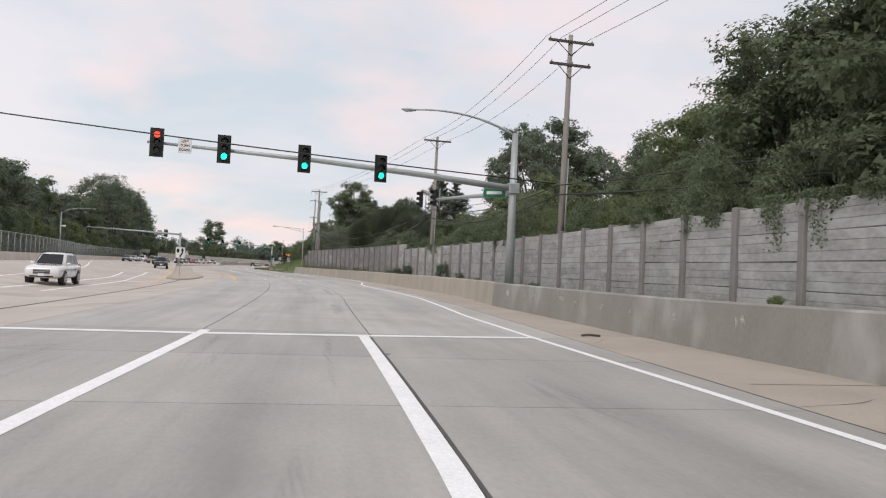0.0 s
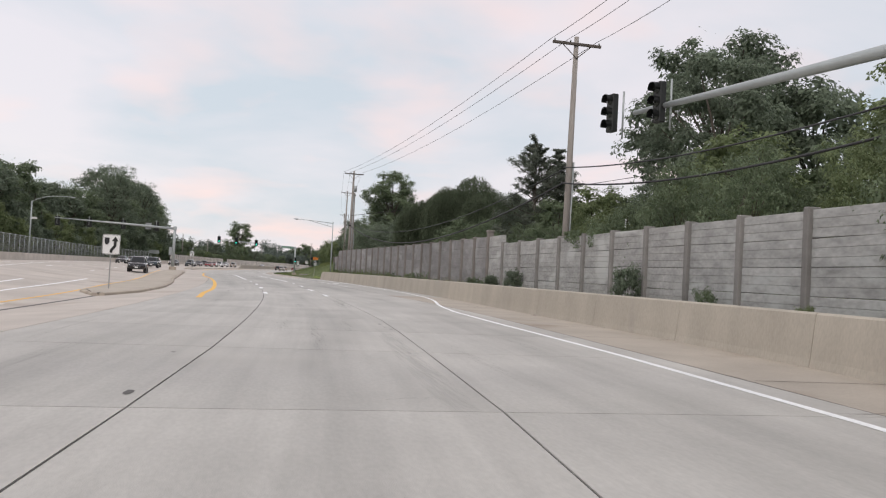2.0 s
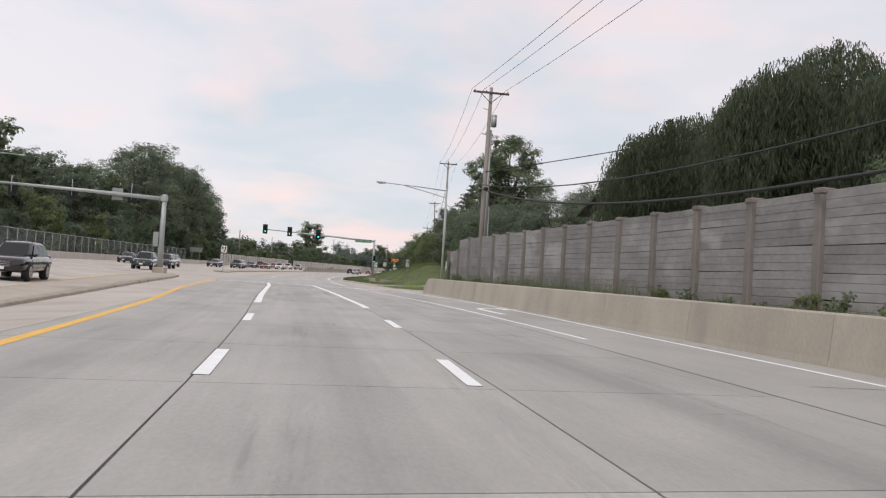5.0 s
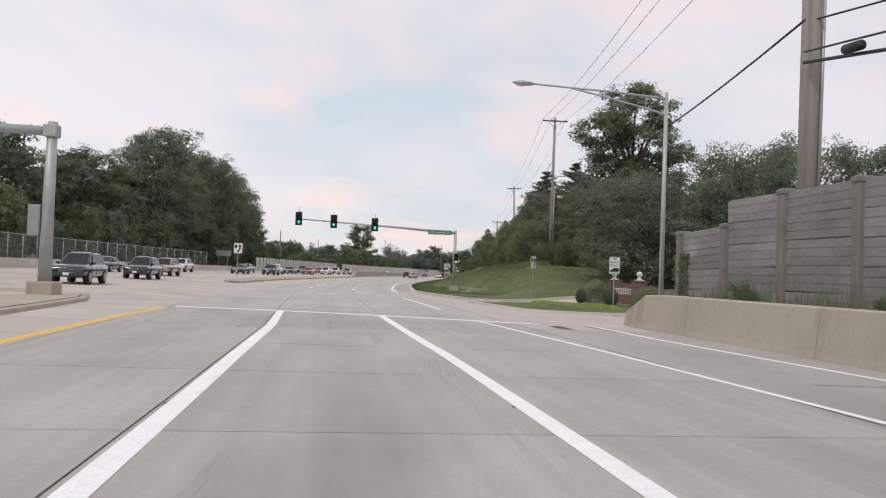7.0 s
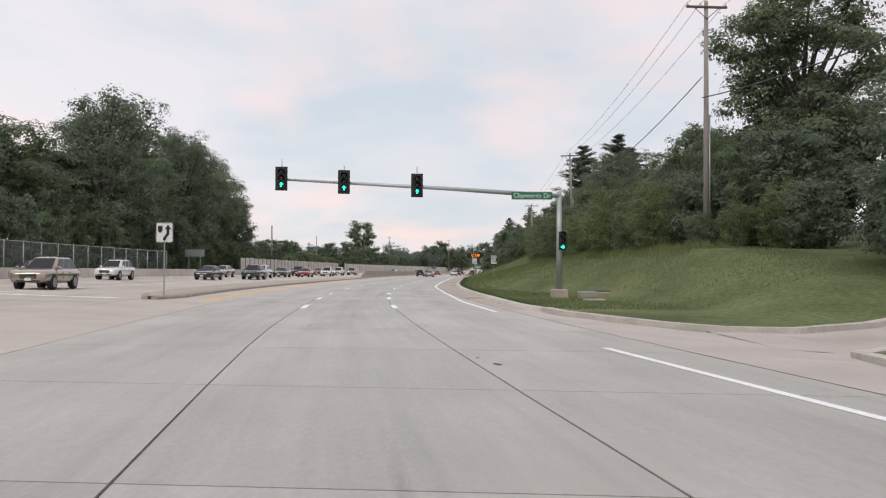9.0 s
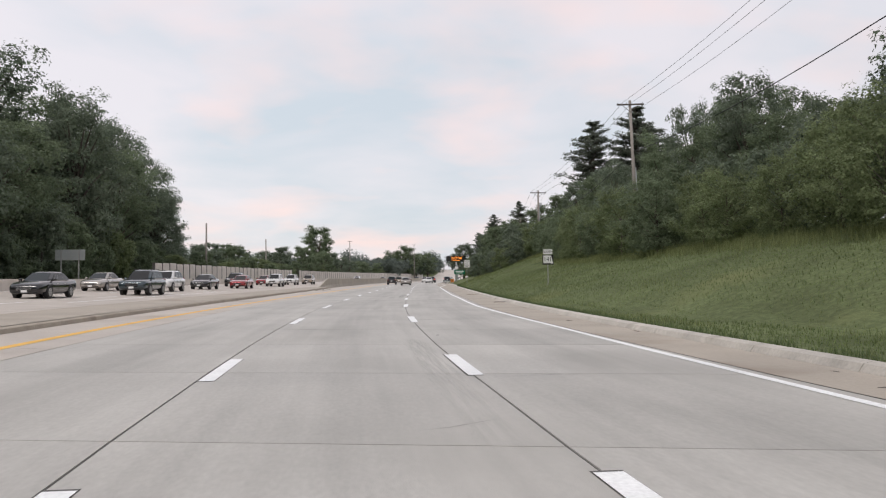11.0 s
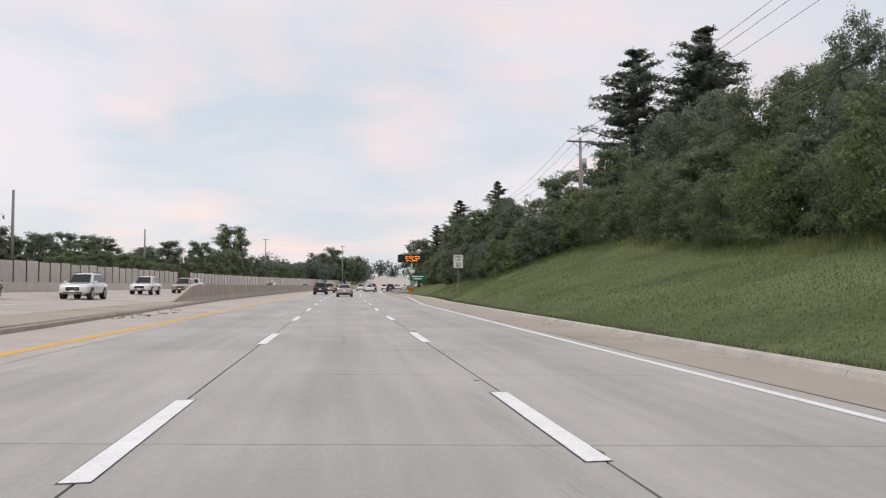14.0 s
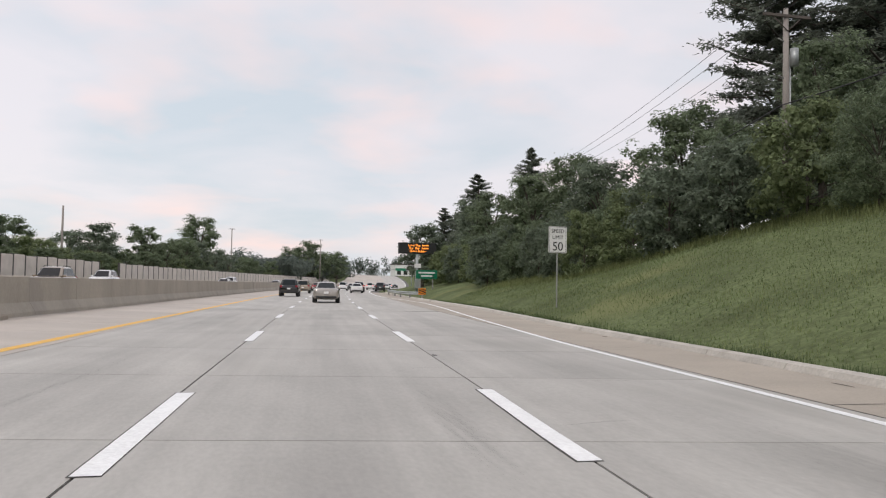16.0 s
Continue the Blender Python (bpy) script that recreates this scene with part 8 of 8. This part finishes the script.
def crack(off, y, turn, length, wide=0.012):
    bm = bmesh.new()
    p = [off, y]
    rows = []
    a = turn
    n = max(4, int(length / 0.35))
    for k in range(n):
        w = wide * wrng.uniform(0.5, 1.3) * (1 - abs(2 * k / (n - 1) - 1) ** 3)
        nx, ny = -math.sin(a), math.cos(a)
        rows.append([bm.verts.new(at(p[0] + s * nx * w, p[1] + s * ny * w, 0.0158)) for s in (-1, 1)])
        a += wrng.uniform(-0.5, 0.5)
        a += (turn - a) * 0.3
        p = [p[0] + 0.35 * math.cos(a), p[1] + 0.35 * math.sin(a)]
    for q, r in zip(rows, rows[1:]):
        bm.faces.new((q[0], q[1], r[1], r[0]))
    part("crack", bm, "sealant", patches)


for _ in range(46):
    crack(wrng.uniform(-7, 5), wrng.uniform(10, 330), wrng.choice((0, 0, 0.1, 0.3, 2.8)), wrng.uniform(0.6, 2.0), 0.005)
for _ in range(14):
    crack(wrng.uniform(4.2, 7.0), wrng.uniform(10, 150), wrng.choice((0, 1.57)), wrng.uniform(1.0, 3.5), 0.01)
for _ in range(26):
    y = wrng.uniform(14, 330)
    o = wrng.uniform(7.2, 7.9) if y < 155 else offs(KERB_OFF, max(y, 200)) - wrng.uniform(0.2, 0.8)
    if 156 < y < 205:
        continue
    blot(o, y, wrng.uniform(0.04, 0.12), wrng.uniform(0.05, 0.4), "bark")


def film_patch(name, corners, mat):
    ob = mesh_object(name, corners, [(0, 1, 2, 3)], mat, patches)
    uv = ob.data.uv_layers.new(name="film")
    for lp in ob.data.loops:
        uv.data[lp.index].uv = ((0, 0), (1, 0), (1, 1), (0, 1))[lp.vertex_index]


def scuff(off, y, length, wide, lean=0.0):
    film_patch("tyre_scuff", [at(off, y, 0.0165), at(off + wide, y, 0.0165), at(off + wide + lean, y + length, 0.0165), at(off + lean, y + length, 0.0165)], "scuff")


# tyre scuffs along the wheel tracks, thickest before the stop lines
for lo, hi, count in ((4, 26, 15), (27, 128, 32), (128, 163, 12), (163, 330, 24)):
    for _ in range(count):
        lane = wrng.choice((-7.4, -3.7, -3.7, 0.1))
        scuff(lane + wrng.choice((0.7, 2.4, 1.6)) + wrng.uniform(-0.3, 0.3), wrng.uniform(lo, hi - 4), wrng.uniform(2.0, 9.0), wrng.uniform(0.12, 0.45), wrng.uniform(-0.2, 0.2))
for y in (17.0, 21.5):
    scuff(-7.2, y, 2.2, 0.4, 1.6)
for y, long in ((34, 9), (52, 12), (76, 8), (98, 13), (140, 10), (214, 12), (262, 14)):
    o = offs(JOINT_B, y) - 0.7
    film_patch("pale_streak", [at(o, y, 0.0162), at(o + 0.5, y, 0.0162), at(o + 0.6, y + long, 0.0162), at(o + 0.1, y + long, 0.0162)], "pale_wear")
# lime that ran down the grey barrier, and pale scrapes on it
for _ in range(30):
    y = wrng.uniform(9, 45)
    w, z1 = wrng.uniform(0.08, 0.5), wrng.uniform(0.7, 1.02)
    z0 = z1 - wrng.uniform(0.15, 0.55)
    a, b = offs(BAR_OFF, y), offs(BAR_OFF, y + w)
    film_patch("lime_streak", [at(a + 0.025, y, z0), at(b + 0.025, y + w, z0), at(b + 0.025, y + w, z1), at(a + 0.025, y, z1)], "lime")
for _ in range(9):
    crack(wrng.uniform(6.5, 12), wrng.uniform(163, 173), wrng.choice((0, 0.2, 2.9)), wrng.uniform(1.5, 4.0), 0.012)

# ================= distance =================
frng = np.random.default_rng(5)
pts, sizes, face = [], [], []


def far_clump(x, y, h, wide, n, lo, hi):
    """A few boughs' worth of far foliage round one trunk."""
    for _ in range(5):
        c = np.array([x + frng.normal() * wide * 0.5, y + frng.normal() * wide * 0.3, land(x, y) + h * frng.uniform(0.25, 0.85)])
        d = frng.normal(size=(n // 5, 3))
        d /= np.linalg.norm(d, axis=1, keepdims=True)
        pts.append(c + d * (0.25 + 0.85 * frng.random((n // 5, 1)) ** 0.6) * np.array([wide * 0.5, wide * 0.4, h * 0.26]))
        face.append(d + np.array([0, 0, 0.5]))
        sizes.append(frng.uniform(lo, hi, n // 5))


for k in range(330):
    a = frng.uniform(-1.0, 1.0)
    d = frng.uniform(700, 1300)
    x, y = 40 + d * math.sin(a), 60 + d * math.cos(a)
    if abs(x - line(min(y, 990))) < 30 and y < 1000:
        continue
    far_clump(x, y, frng.uniform(10, 19) + 9 * step(900, 1200, d), 11, 420, 0.8, 1.4)
# belt of trees along the far wall
for k in range(150):
    y = frng.uniform(560, 980)
    off = -38 - 40 * frng.random() ** 1.4
    far_clump(line(y) + off, y, frng.uniform(7, 10.5), 9, 900, 0.45, 0.85)
# no haze lies before these woods; their greyed leaf colour carries it
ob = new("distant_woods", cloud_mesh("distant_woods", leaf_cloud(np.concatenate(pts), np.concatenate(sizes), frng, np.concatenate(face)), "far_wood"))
tagged(ob, "distant woods along the horizon, haze put into their colour", "woods", kind="stuff")

# ================= slabs of the driven lanes =================
for job in slab_jobs:
    a, b = slab_faces(*job)
    lane_uv(mesh_object("slab", a, b, "slab" if job[2] < 26 or 100 < job[2] < 163 else "slab_pale", road))
